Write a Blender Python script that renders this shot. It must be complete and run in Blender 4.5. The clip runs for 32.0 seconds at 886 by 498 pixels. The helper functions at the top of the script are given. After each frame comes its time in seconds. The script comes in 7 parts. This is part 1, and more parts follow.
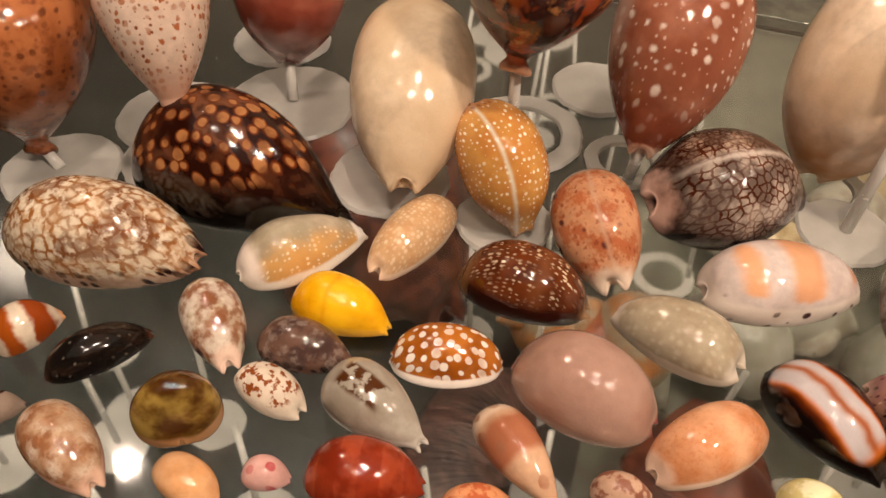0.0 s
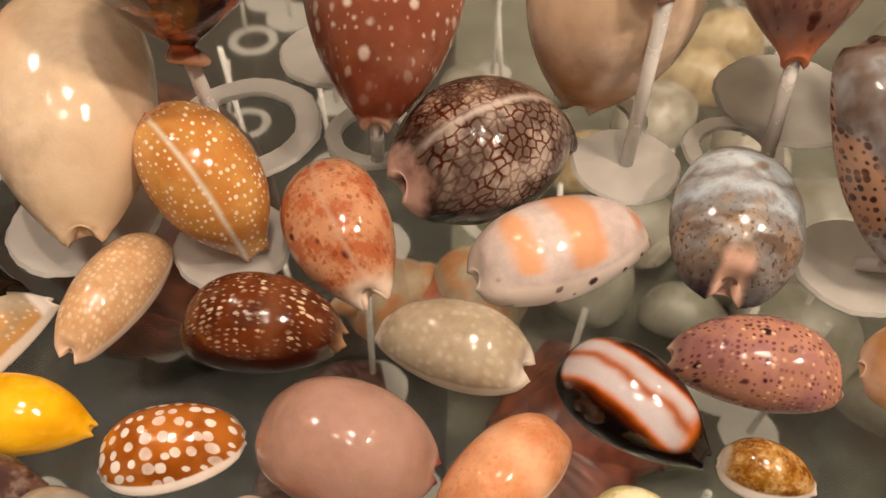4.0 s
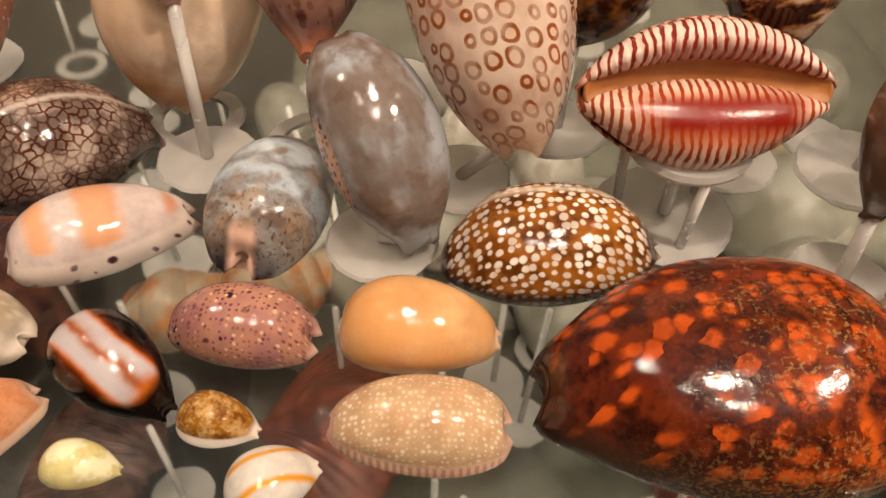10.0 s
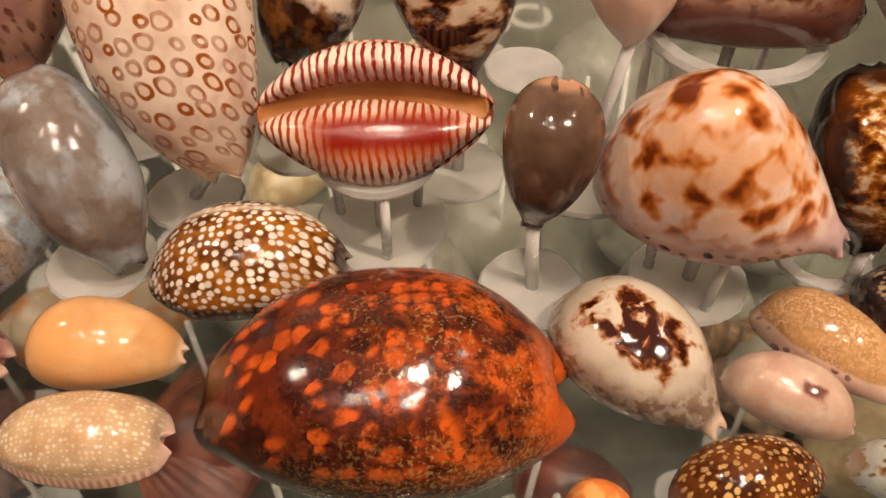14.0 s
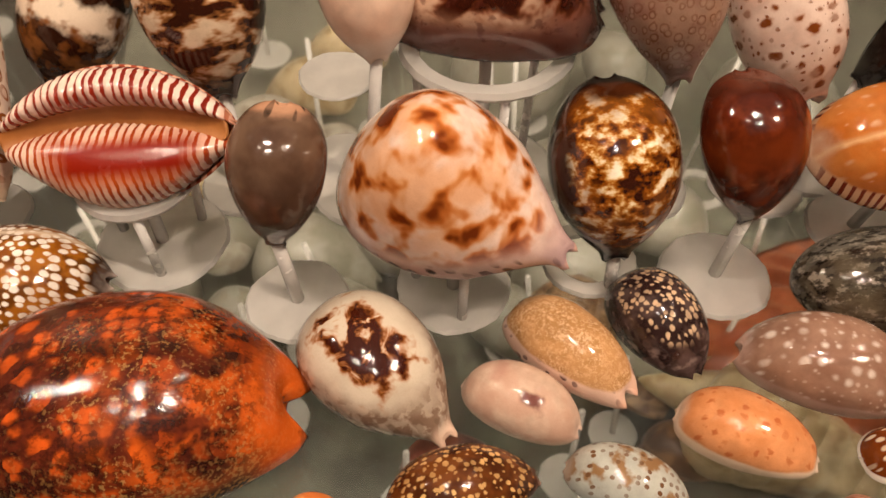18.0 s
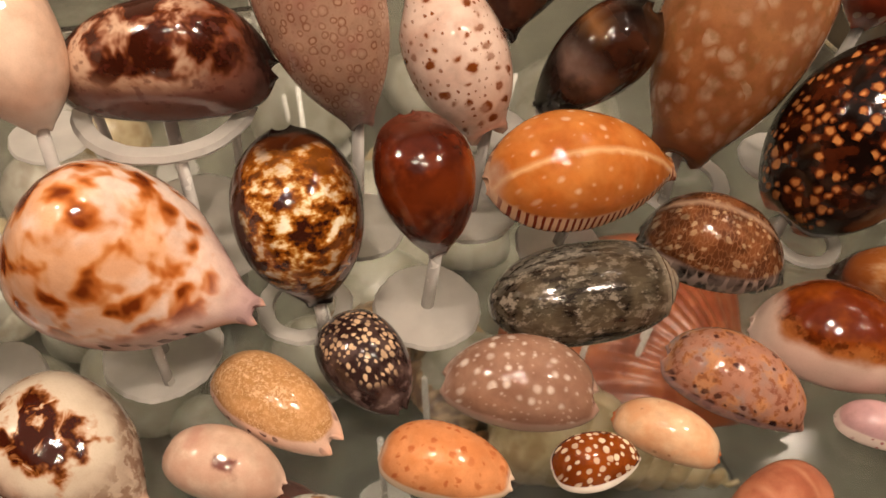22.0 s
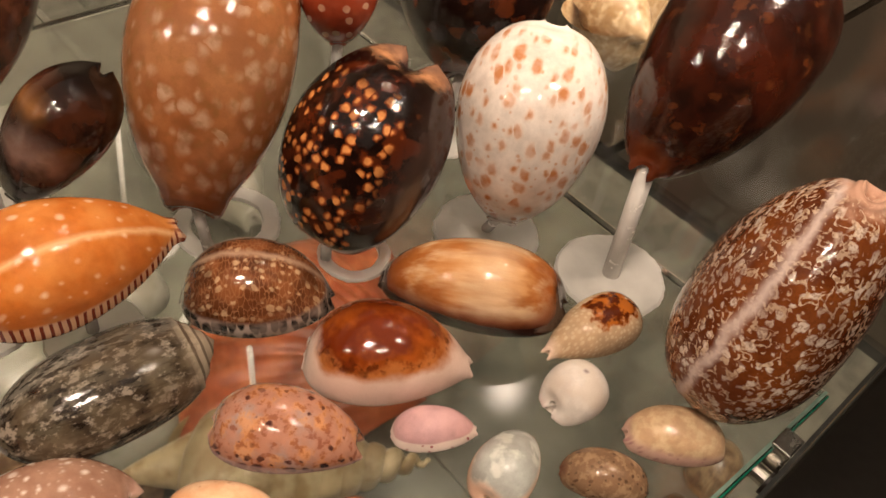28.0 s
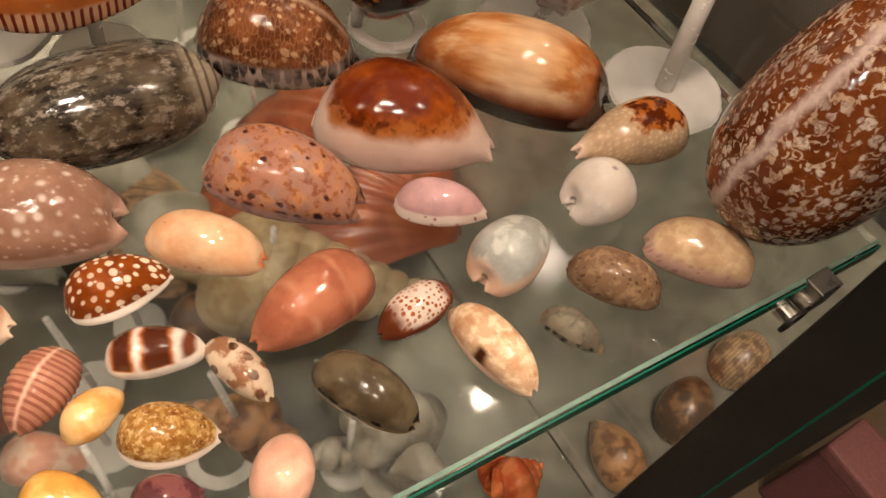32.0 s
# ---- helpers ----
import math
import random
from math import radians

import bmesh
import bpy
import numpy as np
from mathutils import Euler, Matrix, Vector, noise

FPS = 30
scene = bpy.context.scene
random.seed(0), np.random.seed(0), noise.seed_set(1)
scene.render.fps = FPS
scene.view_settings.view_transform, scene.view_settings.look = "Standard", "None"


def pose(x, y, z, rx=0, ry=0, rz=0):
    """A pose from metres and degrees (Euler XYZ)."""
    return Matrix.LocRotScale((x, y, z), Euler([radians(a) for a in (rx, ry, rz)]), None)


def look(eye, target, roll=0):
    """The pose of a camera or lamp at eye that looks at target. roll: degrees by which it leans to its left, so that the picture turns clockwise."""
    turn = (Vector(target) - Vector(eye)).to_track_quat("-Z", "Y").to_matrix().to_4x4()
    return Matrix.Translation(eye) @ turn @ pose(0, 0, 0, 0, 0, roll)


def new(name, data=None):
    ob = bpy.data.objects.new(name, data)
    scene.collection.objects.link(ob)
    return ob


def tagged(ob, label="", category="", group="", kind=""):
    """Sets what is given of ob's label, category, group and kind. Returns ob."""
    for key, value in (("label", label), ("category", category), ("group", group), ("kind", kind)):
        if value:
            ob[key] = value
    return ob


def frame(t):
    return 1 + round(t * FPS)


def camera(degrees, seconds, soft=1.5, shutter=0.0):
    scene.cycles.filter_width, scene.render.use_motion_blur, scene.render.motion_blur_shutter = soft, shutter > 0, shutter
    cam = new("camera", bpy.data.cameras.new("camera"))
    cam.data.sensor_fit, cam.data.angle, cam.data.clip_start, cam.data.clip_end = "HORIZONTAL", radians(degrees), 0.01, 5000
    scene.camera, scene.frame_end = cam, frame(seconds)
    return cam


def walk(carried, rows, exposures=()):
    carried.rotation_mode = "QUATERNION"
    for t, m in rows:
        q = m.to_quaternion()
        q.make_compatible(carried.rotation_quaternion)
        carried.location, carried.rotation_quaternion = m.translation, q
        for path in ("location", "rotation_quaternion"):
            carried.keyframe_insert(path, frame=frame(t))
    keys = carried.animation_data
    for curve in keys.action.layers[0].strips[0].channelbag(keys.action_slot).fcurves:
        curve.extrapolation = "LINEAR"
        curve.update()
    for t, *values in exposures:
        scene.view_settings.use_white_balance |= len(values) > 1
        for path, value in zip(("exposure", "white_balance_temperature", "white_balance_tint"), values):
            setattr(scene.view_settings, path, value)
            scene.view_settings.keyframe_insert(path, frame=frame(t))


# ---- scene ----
cam = camera(59.52, 32.0)
# seconds, eye in metres, turn in degrees
ROWS = [
    (0, 0.0085, -0.1412, 0.1497, 43.35, -1.98, 17.62),
    (0.5, 0.0060, -0.1315, 0.1457, 42.90, -1.13, 15.61),
    (1, 0.0065, -0.1235, 0.1411, 42.48, -0.42, 13.23),
    (1.5, 0.0055, -0.1169, 0.1357, 42.22, -0.08, 10.60),
    (2, 0.0072, -0.1092, 0.1324, 41.68, -0.16, 7.90),
    (2.5, 0.0111, -0.1049, 0.1307, 41.32, -0.22, 5.54),
    (3, 0.0179, -0.1013, 0.1298, 40.69, -0.47, 3.71),
    (3.5, 0.0250, -0.1003, 0.1305, 40.56, -0.31, 2.53),
    (4, 0.0327, -0.1013, 0.1323, 40.18, -0.07, 1.49),
    (4.5, 0.0426, -0.1014, 0.1339, 40.34, -0.06, 0.51),
    (6.5, 0.0764, -0.1120, 0.1391, 42.79, -0.76, -1.68),
    (7, 0.0836, -0.1124, 0.1389, 42.94, -0.80, -2.04),
    (7.5, 0.0908, -0.1111, 0.1403, 42.75, -0.79, -2.65),
    (8, 0.0992, -0.1104, 0.1413, 42.28, -0.87, -3.05),
    (8.5, 0.1085, -0.1097, 0.1415, 41.89, -0.98, -3.38),
    (9, 0.1148, -0.1124, 0.1388, 41.71, -0.85, -3.35),
    (9.5, 0.1196, -0.1179, 0.1381, 42.04, -1.05, -3.01),
    (10, 0.1258, -0.1199, 0.1384, 41.99, -1.27, -2.65),
    (10.5, 0.1315, -0.1203, 0.1390, 42.03, -1.29, -2.74),
    (11, 0.1412, -0.1204, 0.1404, 41.74, -0.85, -3.19),
    (11.5, 0.1512, -0.1196, 0.1433, 41.70, -1.09, -4.25),
    (12, 0.1607, -0.1196, 0.1426, 41.86, -0.95, -4.46),
    (12.5, 0.1704, -0.1221, 0.1432, 42.03, -0.86, -4.39),
    (13, 0.1770, -0.1254, 0.1448, 42.41, -0.79, -4.38),
    (13.5, 0.1834, -0.1282, 0.1469, 42.50, -0.78, -4.62),
    (14, 0.1934, -0.1281, 0.1477, 42.24, -0.49, -4.73),
    (14.5, 0.2025, -0.1279, 0.1488, 41.87, -0.34, -4.78),
    (16.5, 0.2298, -0.1265, 0.1528, 40.95, -0.14, -5.35),
    (17, 0.2370, -0.1294, 0.1553, 40.51, -0.13, -5.53),
    (17.5, 0.2443, -0.1308, 0.1565, 40.66, -0.11, -5.91),
    (18, 0.2484, -0.1293, 0.1572, 40.46, -0.20, -6.59),
    (18.5, 0.2542, -0.1302, 0.1591, 40.58, -0.37, -7.43),
    (19, 0.2628, -0.1319, 0.1594, 40.91, -0.89, -8.60),
    (19.5, 0.2690, -0.1318, 0.1606, 40.92, -1.14, -9.55),
    (20, 0.2728, -0.1328, 0.1609, 41.17, -1.56, -10.72),
    (20.5, 0.2810, -0.1343, 0.1630, 41.61, -2.20, -12.25),
    (21, 0.2850, -0.1345, 0.1640, 41.89, -2.63, -13.91),
    (21.5, 0.2855, -0.1341, 0.1633, 41.94, -3.09, -15.80),
    (22, 0.2898, -0.1324, 0.1645, 41.90, -3.20, -17.61),
    (22.5, 0.2955, -0.1316, 0.1654, 41.66, -3.62, -19.51),
    (23, 0.3005, -0.1334, 0.1659, 41.89, -4.25, -21.44),
    (23.5, 0.3047, -0.1349, 0.1648, 42.55, -5.10, -23.65),
    (24, 0.3103, -0.1336, 0.1648, 42.86, -5.79, -25.83),
    (24.5, 0.3149, -0.1318, 0.1654, 43.22, -6.33, -27.92),
    (25, 0.3178, -0.1309, 0.1663, 43.82, -6.63, -29.77),
    (25.5, 0.3216, -0.1333, 0.1682, 43.74, -6.46, -31.07),
    (26, 0.3306, -0.1374, 0.1736, 43.45, -6.00, -32.47),
    (26.5, 0.3383, -0.1398, 0.1756, 43.62, -5.73, -34.21),
    (28.5, 0.3506, -0.1432, 0.1725, 42.13, -6.88, -42.45),
    (29, 0.3523, -0.1462, 0.1696, 41.05, -7.16, -42.50),
    (29.5, 0.3547, -0.1503, 0.1660, 39.78, -7.45, -41.79),
    (30, 0.3542, -0.1529, 0.1609, 38.45, -7.61, -40.57),
    (30.5, 0.3543, -0.1545, 0.1588, 37.37, -7.44, -38.83),
    (31, 0.3519, -0.1587, 0.1533, 36.20, -7.36, -36.63),
    (31.5, 0.3533, -0.1595, 0.1485, 34.77, -7.72, -34.36),
    (32, 0.3527, -0.1600, 0.1463, 33.54, -8.20, -32.17),
]
walk(cam, [(t, pose(x, y, z, rx, ry, rz)) for t, x, y, z, rx, ry, rz in ROWS],
     exposures=[(0.0, -0.04), (12.0, -0.02), (18.0, -0.06), (22.0, -0.04), (25.0, 0.03), (27.5, 0.12), (30.0, 0.17), (32.0, 0.08)])

# ---- light ----
world = bpy.data.worlds.new("room_air")
scene.world = world
world.use_nodes = True
world.node_tree.nodes["Background"].inputs[0].default_value = (0.9, 0.78, 0.62, 1)
world.node_tree.nodes["Background"].inputs[1].default_value = 0.02


def lamp(x, y, z, power, size, target, colour=(1.0, 0.79, 0.62), shape="DISK"):
    data = bpy.data.lights.new("ceiling_lamp", "AREA")
    data.shape, data.size, data.energy, data.color = shape, size, power, colour
    if shape == "RECTANGLE":
        data.size_y = 0.22 * size
    ob = new("ceiling_lamp", data)
    ob.matrix_world = look((x, y, z), target)
    return ob


# small halogen spots over the case, and an added wide dim fill under the ceiling
for lx, ly, lz, lp in ((0.79, 0.12, 0.95, 0.9), (-0.59, 0.27, 0.95, 3.2), (0.12, -0.5, 1.05, 3.3), (0.68, -0.34, 1.05, 9.6), (0.12, -0.13, 1.0, 5.2), (-0.25, -0.3, 1.15, 1.4)):
    if ly > 0:
        lamp(lx, ly, lz, 0.96 * lp, 0.03, (0.2, 0.0, 0.0))
    else:
        lamp(lx, ly, lz, 0.96 * lp, 0.1, (0.2, 0.0, 0.0), shape="RECTANGLE")
# unseen fill light, added for an even level and a faint veil on the glass
lamp(0.1, -0.3, 1.47, 4.2, 2.2, (0.1, -0.3, 0.0), (1.0, 0.84, 0.68), "SQUARE")


# ---- materials ----
def srgb(h):
    c = [int(h[i:i + 2], 16) / 255 for i in (0, 2, 4)]
    return tuple(v / 12.92 if v <= 0.04045 else ((v + 0.055) / 1.055) ** 2.4 for v in c) + (1.0,)


class Nodes:
    """A short way to wire a node material."""

    def __init__(self, name):
        self.mat = bpy.data.materials.new(name)
        self.mat.use_nodes = True
        self.tree = self.mat.node_tree
        self.bsdf = self.tree.nodes["Principled BSDF"]
        self.coord = self.tree.nodes.new("ShaderNodeTexCoord")
        self.own = False

    def add(self, kind, ins=(), **props):
        n = self.tree.nodes.new(kind)
        if "data_type" in props:
            n.data_type = props["data_type"]
        if "operation" in props:
            n.operation = props["operation"]
        if "blend_type" in props:
            n.blend_type = props["blend_type"]
        if "interpolation_type" in props:
            n.interpolation_type = props["interpolation_type"]
        if "clamp" in props:
            n.clamp = props["clamp"]
        if "attribute_name" in props:
            n.attribute_name = props["attribute_name"]
        if "voronoi_dimensions" in props:
            n.voronoi_dimensions = props["voronoi_dimensions"]
        if "feature" in props:
            n.feature = props["feature"]
        for key, v in dict(ins).items():
            if isinstance(v, bpy.types.NodeSocket):
                self.tree.links.new(v, n.inputs[key])
            else:
                n.inputs[key].default_value = v
        return n

    def math(self, op, a, b=0.0, c=0.0):
        return self.add("ShaderNodeMath", {0: a, 1: b, 2: c}, operation=op).outputs[0]

    def step(self, v, lo, hi):
        n = self.add("ShaderNodeMapRange", {0: v, 1: lo, 2: hi}, interpolation_type="SMOOTHSTEP", clamp=True)
        return n.outputs[0]

    def mix(self, fac, a, b):
        n = self.add("ShaderNodeMix", {0: fac, 6: a, 7: b}, data_type="RGBA")
        return n.outputs[2]

    def mm(self, stretch=(1, 1, 1), seed=0.0):
        """Object coordinates in millimetres."""
        s = self.add("ShaderNodeVectorMath", {0: self.coord.outputs["Object"], 1: [1000 * k for k in stretch]}, operation="MULTIPLY")
        return self.add("ShaderNodeVectorMath", {0: s.outputs[0], 1: (seed * 7.3, seed * 3.1, seed * 5.7)}, operation="ADD").outputs[0]

    def skin(self, stretch=(1, 1, 1), seed=0.0):
        """Millimetres along and round the shell."""
        a = self.add("ShaderNodeAttribute", attribute_name="skin").outputs["Vector"]
        s = self.add("ShaderNodeVectorMath", {0: a, 1: stretch}, operation="MULTIPLY")
        return self.add("ShaderNodeVectorMath", {0: s.outputs[0], 1: (seed * 7.3, seed * 3.1, 0.0)}, operation="ADD").outputs[0]

    def gen(self, axis):
        if not hasattr(self, "sep"):
            spot = self.add("ShaderNodeAttribute", attribute_name="spot").outputs["Vector"] if self.own else self.coord.outputs["Generated"]
            self.sep = self.add("ShaderNodeSeparateXYZ", {0: spot})
        return self.sep.outputs["xyz".index(axis)]

    def wobbled(self, vec, size, amount):
        n = self.add("ShaderNodeTexNoise", {"Vector": vec, "Scale": 1 / size, "Detail": 2.0})
        off = self.add("ShaderNodeVectorMath", {0: n.outputs["Color"], 1: (0.5, 0.5, 0.5)}, operation="SUBTRACT")
        off = self.add("ShaderNodeVectorMath", {0: off.outputs[0], 3: amount * 2}, operation="SCALE")
        return self.add("ShaderNodeVectorMath", {0: vec, 1: off.outputs[0]}, operation="ADD").outputs[0]


def mask(n, kind, p, seed):
    st = p.get("stretch", (1, 1, 1))
    sd = p.get("seed", seed)
    if kind in ("dots", "ring", "net"):
        fade = n.add("ShaderNodeTexNoise", {"Vector": n.mm((1, 1, 1), sd + 2.2), "Scale": 0.16, "Detail": 3.0}).outputs["Fac"]
        s = p["s"]
        vec = n.wobbled(n.skin(st, sd) if n.own else n.mm(st, sd), s * 0.8, s * p.get("wob", 0.12))
        vor = n.add("ShaderNodeTexVoronoi", {"Vector": vec, "Scale": 1 / s, "Randomness": p.get("rand", 0.62 if kind != "net" else 0.9)}, feature="DISTANCE_TO_EDGE" if kind == "net" else "F1", voronoi_dimensions="2D" if n.own else "3D")
        d = vor.outputs["Distance"]
        if kind != "net":
            ragged = n.add("ShaderNodeTexNoise", {"Vector": vec, "Scale": 2.6 / s, "Detail": 2.0}).outputs["Fac"]
            d = n.math("MULTIPLY_ADD", n.math("SUBTRACT", ragged, 0.5), 0.1 if kind == "dots" else 0.07, d)
        soft = p.get("soft", 0.05)
        if kind == "net":
            m = n.step(d, p["w"] + soft, p["w"] - soft)
        elif kind == "dots":
            r = p["r"]
            if "vary" in p:
                sep = n.add("ShaderNodeSeparateColor", {0: vor.outputs["Color"]})
                r = n.math("MULTIPLY_ADD", sep.outputs[1], p["vary"], p["r"] - p["vary"] / 2)
                m = n.step(n.math("SUBTRACT", r, d), -soft, soft)
            else:
                m = n.step(d, r + soft, r - soft)
            if "keep" in p:
                sep = n.add("ShaderNodeSeparateColor", {0: vor.outputs["Color"]})
                m = n.math("MULTIPLY", m, n.math("LESS_THAN", sep.outputs[0], p["keep"]))
        else:
            sep = n.add("ShaderNodeSeparateColor", {0: vor.outputs["Color"]})
            r = n.math("MULTIPLY_ADD", sep.outputs[1], p.get("vary", 0.12), p["r"] - p.get("vary", 0.12) / 2)
            m = n.step(n.math("ABSOLUTE", n.math("SUBTRACT", d, r)), p["w"] + soft, p["w"] - soft)
            if "keep" in p:
                m = n.math("MULTIPLY", m, n.math("LESS_THAN", sep.outputs[0], p["keep"]))
        m = n.math("MULTIPLY", m, n.math("MULTIPLY_ADD", n.step(fade, 0.36, 0.6), 0.5, 0.5))
    elif kind == "cloud":
        t = n.add("ShaderNodeTexNoise", {"Vector": n.mm(st, sd), "Scale": 1 / p["s"], "Detail": p.get("detail", 3.0), "Roughness": p.get("rough", 0.55), "Distortion": p.get("dist", 0.0)})
        soft = p.get("soft", 0.06)
        m = n.step(t.outputs["Fac"], p["t"] - soft, p["t"] + soft)
    else:
        t = n.add("ShaderNodeTexNoise", {"Vector": n.mm(st, sd), "Scale": 1 / p.get("ws", 6.0), "Detail": 3.0})
        g = n.math("MULTIPLY_ADD", n.math("SUBTRACT", t.outputs["Fac"], 0.5), p.get("wob", 0.1), n.gen(p["ax"]))
        soft = p.get("soft", 0.04)
        if kind == "band":
            m = n.step(n.math("ABSOLUTE", n.math("SUBTRACT", g, p["c"])), p["w"] + soft, p["w"] - soft)
        elif kind == "above":
            m = n.step(g, p["c"] - soft, p["c"] + soft)
        elif kind == "below":
            m = n.step(g, p["c"] + soft, p["c"] - soft)
        elif kind == "ends":
            m = n.step(n.math("ABSOLUTE", n.math("SUBTRACT", g, 0.5)), p["c"] - soft, p["c"] + soft)
        else:
            m = n.step(n.math("SINE", n.math("MULTIPLY", g, p["n"] * 6.2832)), p.get("t", 0.0) - soft * 5, p.get("t", 0.0) + soft * 5)
    return m


def paint(name, base, *layers, rough=0.08, bump=0.0, seed=None, clear=0.0, own=False):
    """A polished shell: a base colour, then layers of (kind, colour, settings); "on" limits a layer to other masks."""
    n = Nodes(name)
    n.own = own
    seed = seed if seed is not None else (sum(map(ord, name)) % 97) / 3.0
    col = srgb(base)
    fine = n.add("ShaderNodeTexNoise", {"Vector": n.mm((1, 1, 1), seed), "Scale": 0.35, "Detail": 5.0})
    col = n.mix(n.step(fine.outputs["Fac"], 0.3, 0.75), col, tuple(0.82 * v for v in col[:3]) + (1,))
    for kind, colour, p in layers:
        m = mask(n, kind, p, seed)
        for k2, p2 in p.get("on", ()):
            m = n.math("MULTIPLY", m, mask(n, k2, p2, seed + 1.7))
        m = n.math("MULTIPLY", m, p.get("a", 1.0))
        col = n.mix(m, col, srgb(colour))
    grit = n.add("ShaderNodeTexNoise", {"Vector": n.mm((1, 1, 1), seed + 4), "Scale": 3.0, "Detail": 3.0})
    worn = n.add("ShaderNodeMix", {0: n.math("MULTIPLY", n.step(grit.outputs["Fac"], 0.4, 0.8), 0.16), 6: col, 7: (0.6, 0.5, 0.42, 1)}, data_type="RGBA", blend_type="MULTIPLY")
    big = n.add("ShaderNodeTexNoise", {"Vector": n.mm((1, 1, 1), seed + 6), "Scale": 0.09, "Detail": 2.0})
    col = n.add("ShaderNodeMix", {0: n.math("MULTIPLY", n.step(big.outputs["Fac"], 0.4, 0.7), 0.5), 6: worn.outputs[2], 7: (0.72, 0.66, 0.62, 1)}, data_type="RGBA", blend_type="MULTIPLY").outputs[2]
    n.tree.links.new(col, n.bsdf.inputs["Base Color"])
    wear = n.add("ShaderNodeTexNoise", {"Vector": n.mm((1, 1, 1), seed + 9), "Scale": 0.2, "Detail": 4.0})
    n.tree.links.new(n.math("MULTIPLY_ADD", n.step(wear.outputs["Fac"], 0.5, 0.8), 0.08, rough), n.bsdf.inputs["Roughness"])
    b = n.add("ShaderNodeBump", {"Height": wear.outputs["Fac"], "Strength": 0.3 + bump, "Distance": 0.0006})
    pits = n.add("ShaderNodeTexNoise", {"Vector": n.mm((1, 1, 1), seed + 12), "Scale": 0.9, "Detail": 3.0, "Roughness": 0.65})
    b2 = n.add("ShaderNodeBump", {"Height": pits.outputs["Fac"], "Strength": 0.35, "Distance": 0.00012, "Normal": b.outputs[0]})
    n.tree.links.new(b2.outputs[0], n.bsdf.inputs["Normal"])
    n.bsdf.inputs["IOR"].default_value = 1.55
    if clear:
        n.bsdf.inputs["Transmission Weight"].default_value = clear
    return n.mat


def plain(name, colour, rough=0.4, metal=0.0, grain=0.0, scale=0.3):
    n = Nodes(name)
    t = n.add("ShaderNodeTexNoise", {"Vector": n.mm(), "Scale": scale, "Detail": 5.0})
    c = srgb(colour)
    n.tree.links.new(n.mix(n.step(t.outputs["Fac"], 0.3, 0.7), c, tuple(v * (0.75 - grain) for v in c[:3]) + (1,)), n.bsdf.inputs["Base Color"])
    n.tree.links.new(n.math("MULTIPLY_ADD", t.outputs["Fac"], 0.2, rough - 0.1), n.bsdf.inputs["Roughness"])
    n.bsdf.inputs["Metallic"].default_value = metal
    return n.mat


def glass(name, colour, rough=0.0):
    n = Nodes(name)
    n.bsdf.inputs["Base Color"].default_value = colour
    n.bsdf.inputs["Transmission Weight"].default_value = 1.0
    n.bsdf.inputs["Roughness"].default_value = rough
    n.bsdf.inputs["IOR"].default_value = 1.5
    return n.mat


SP = dict
PAINT = {}


def coat(key, base, *layers, **kw):
    PAINT[key] = paint("shell_" + key, base, *layers, own=not key.startswith("rosy"), **kw)


LOW = ("below", SP(ax="z", c=0.59, soft=0.1, wob=0.15))
TOP = ("above", SP(ax="z", c=0.61, soft=0.12, wob=0.15))
coat("lace", "dccab0", ("cloud", "b88e66", SP(s=7, t=0.52, soft=0.1, a=0.7)), ("net", "96602f", SP(s=3.0, w=0.14, soft=0.07, wob=0.35, rand=1.0)), ("dots", "ece0cc", SP(s=3.0, r=0.2, vary=0.2, soft=0.16, wob=0.35, rand=1.0, a=0.6)), ("cloud", "6a3c24", SP(s=8, t=0.52, soft=0.08, a=0.7, on=(("above", SP(ax="z", c=0.66)),))), ("cloud", "e8dac4", SP(s=2.2, t=0.58, soft=0.08, a=0.7)), ("below", "c8aa94", SP(ax="z", c=0.42, a=0.8)), ("dots", "2a1613", SP(s=3.6, r=0.3, vary=0.2, keep=0.75, soft=0.1, on=(("below", SP(ax="z", c=0.5, soft=0.06)),))), ("ends", "b88a6c", SP(ax="x", c=0.46)), ("dots", "2a1613", SP(s=4.5, r=0.4, keep=0.6, on=(("ends", SP(ax="x", c=0.44)),))))
coat("darkspot", "2a0e07", ("cloud", "6c432e", SP(s=12, t=0.56, soft=0.05, dist=0.6, on=(("above", SP(ax="z", c=0.72, soft=0.1)),))), ("dots", "6a2f14", SP(s=3.9, r=0.42, vary=0.16, keep=0.92, soft=0.08, wob=0.15, on=(("above", SP(ax="z", c=0.64, soft=0.06)), ("band", SP(ax="x", c=0.45, w=0.43))))), ("dots", "ac7648", SP(s=3.9, r=0.31, vary=0.2, keep=0.92, soft=0.06, wob=0.15, on=(("above", SP(ax="z", c=0.64, soft=0.06)), ("band", SP(ax="x", c=0.45, w=0.42))))), ("cloud", "5c3420", SP(s=8, t=0.58, soft=0.08, a=0.6)), ("above", "6a3416", SP(ax="x", c=0.92, soft=0.05)), ("below", "0c0604", SP(ax="z", c=0.55, soft=0.12)))
coat("amberclear", "d9c9b4", ("band", "9a4a14", SP(ax="x", c=0.25, w=0.12, wob=0.3)), ("band", "8a3a10", SP(ax="x", c=0.7, w=0.14, wob=0.3)), ("above", "e0a070", SP(ax="x", c=0.93)))
coat("greyspot", "8f7d70", ("dots", "2c1a16", SP(s=4, r=0.4, keep=0.5)))
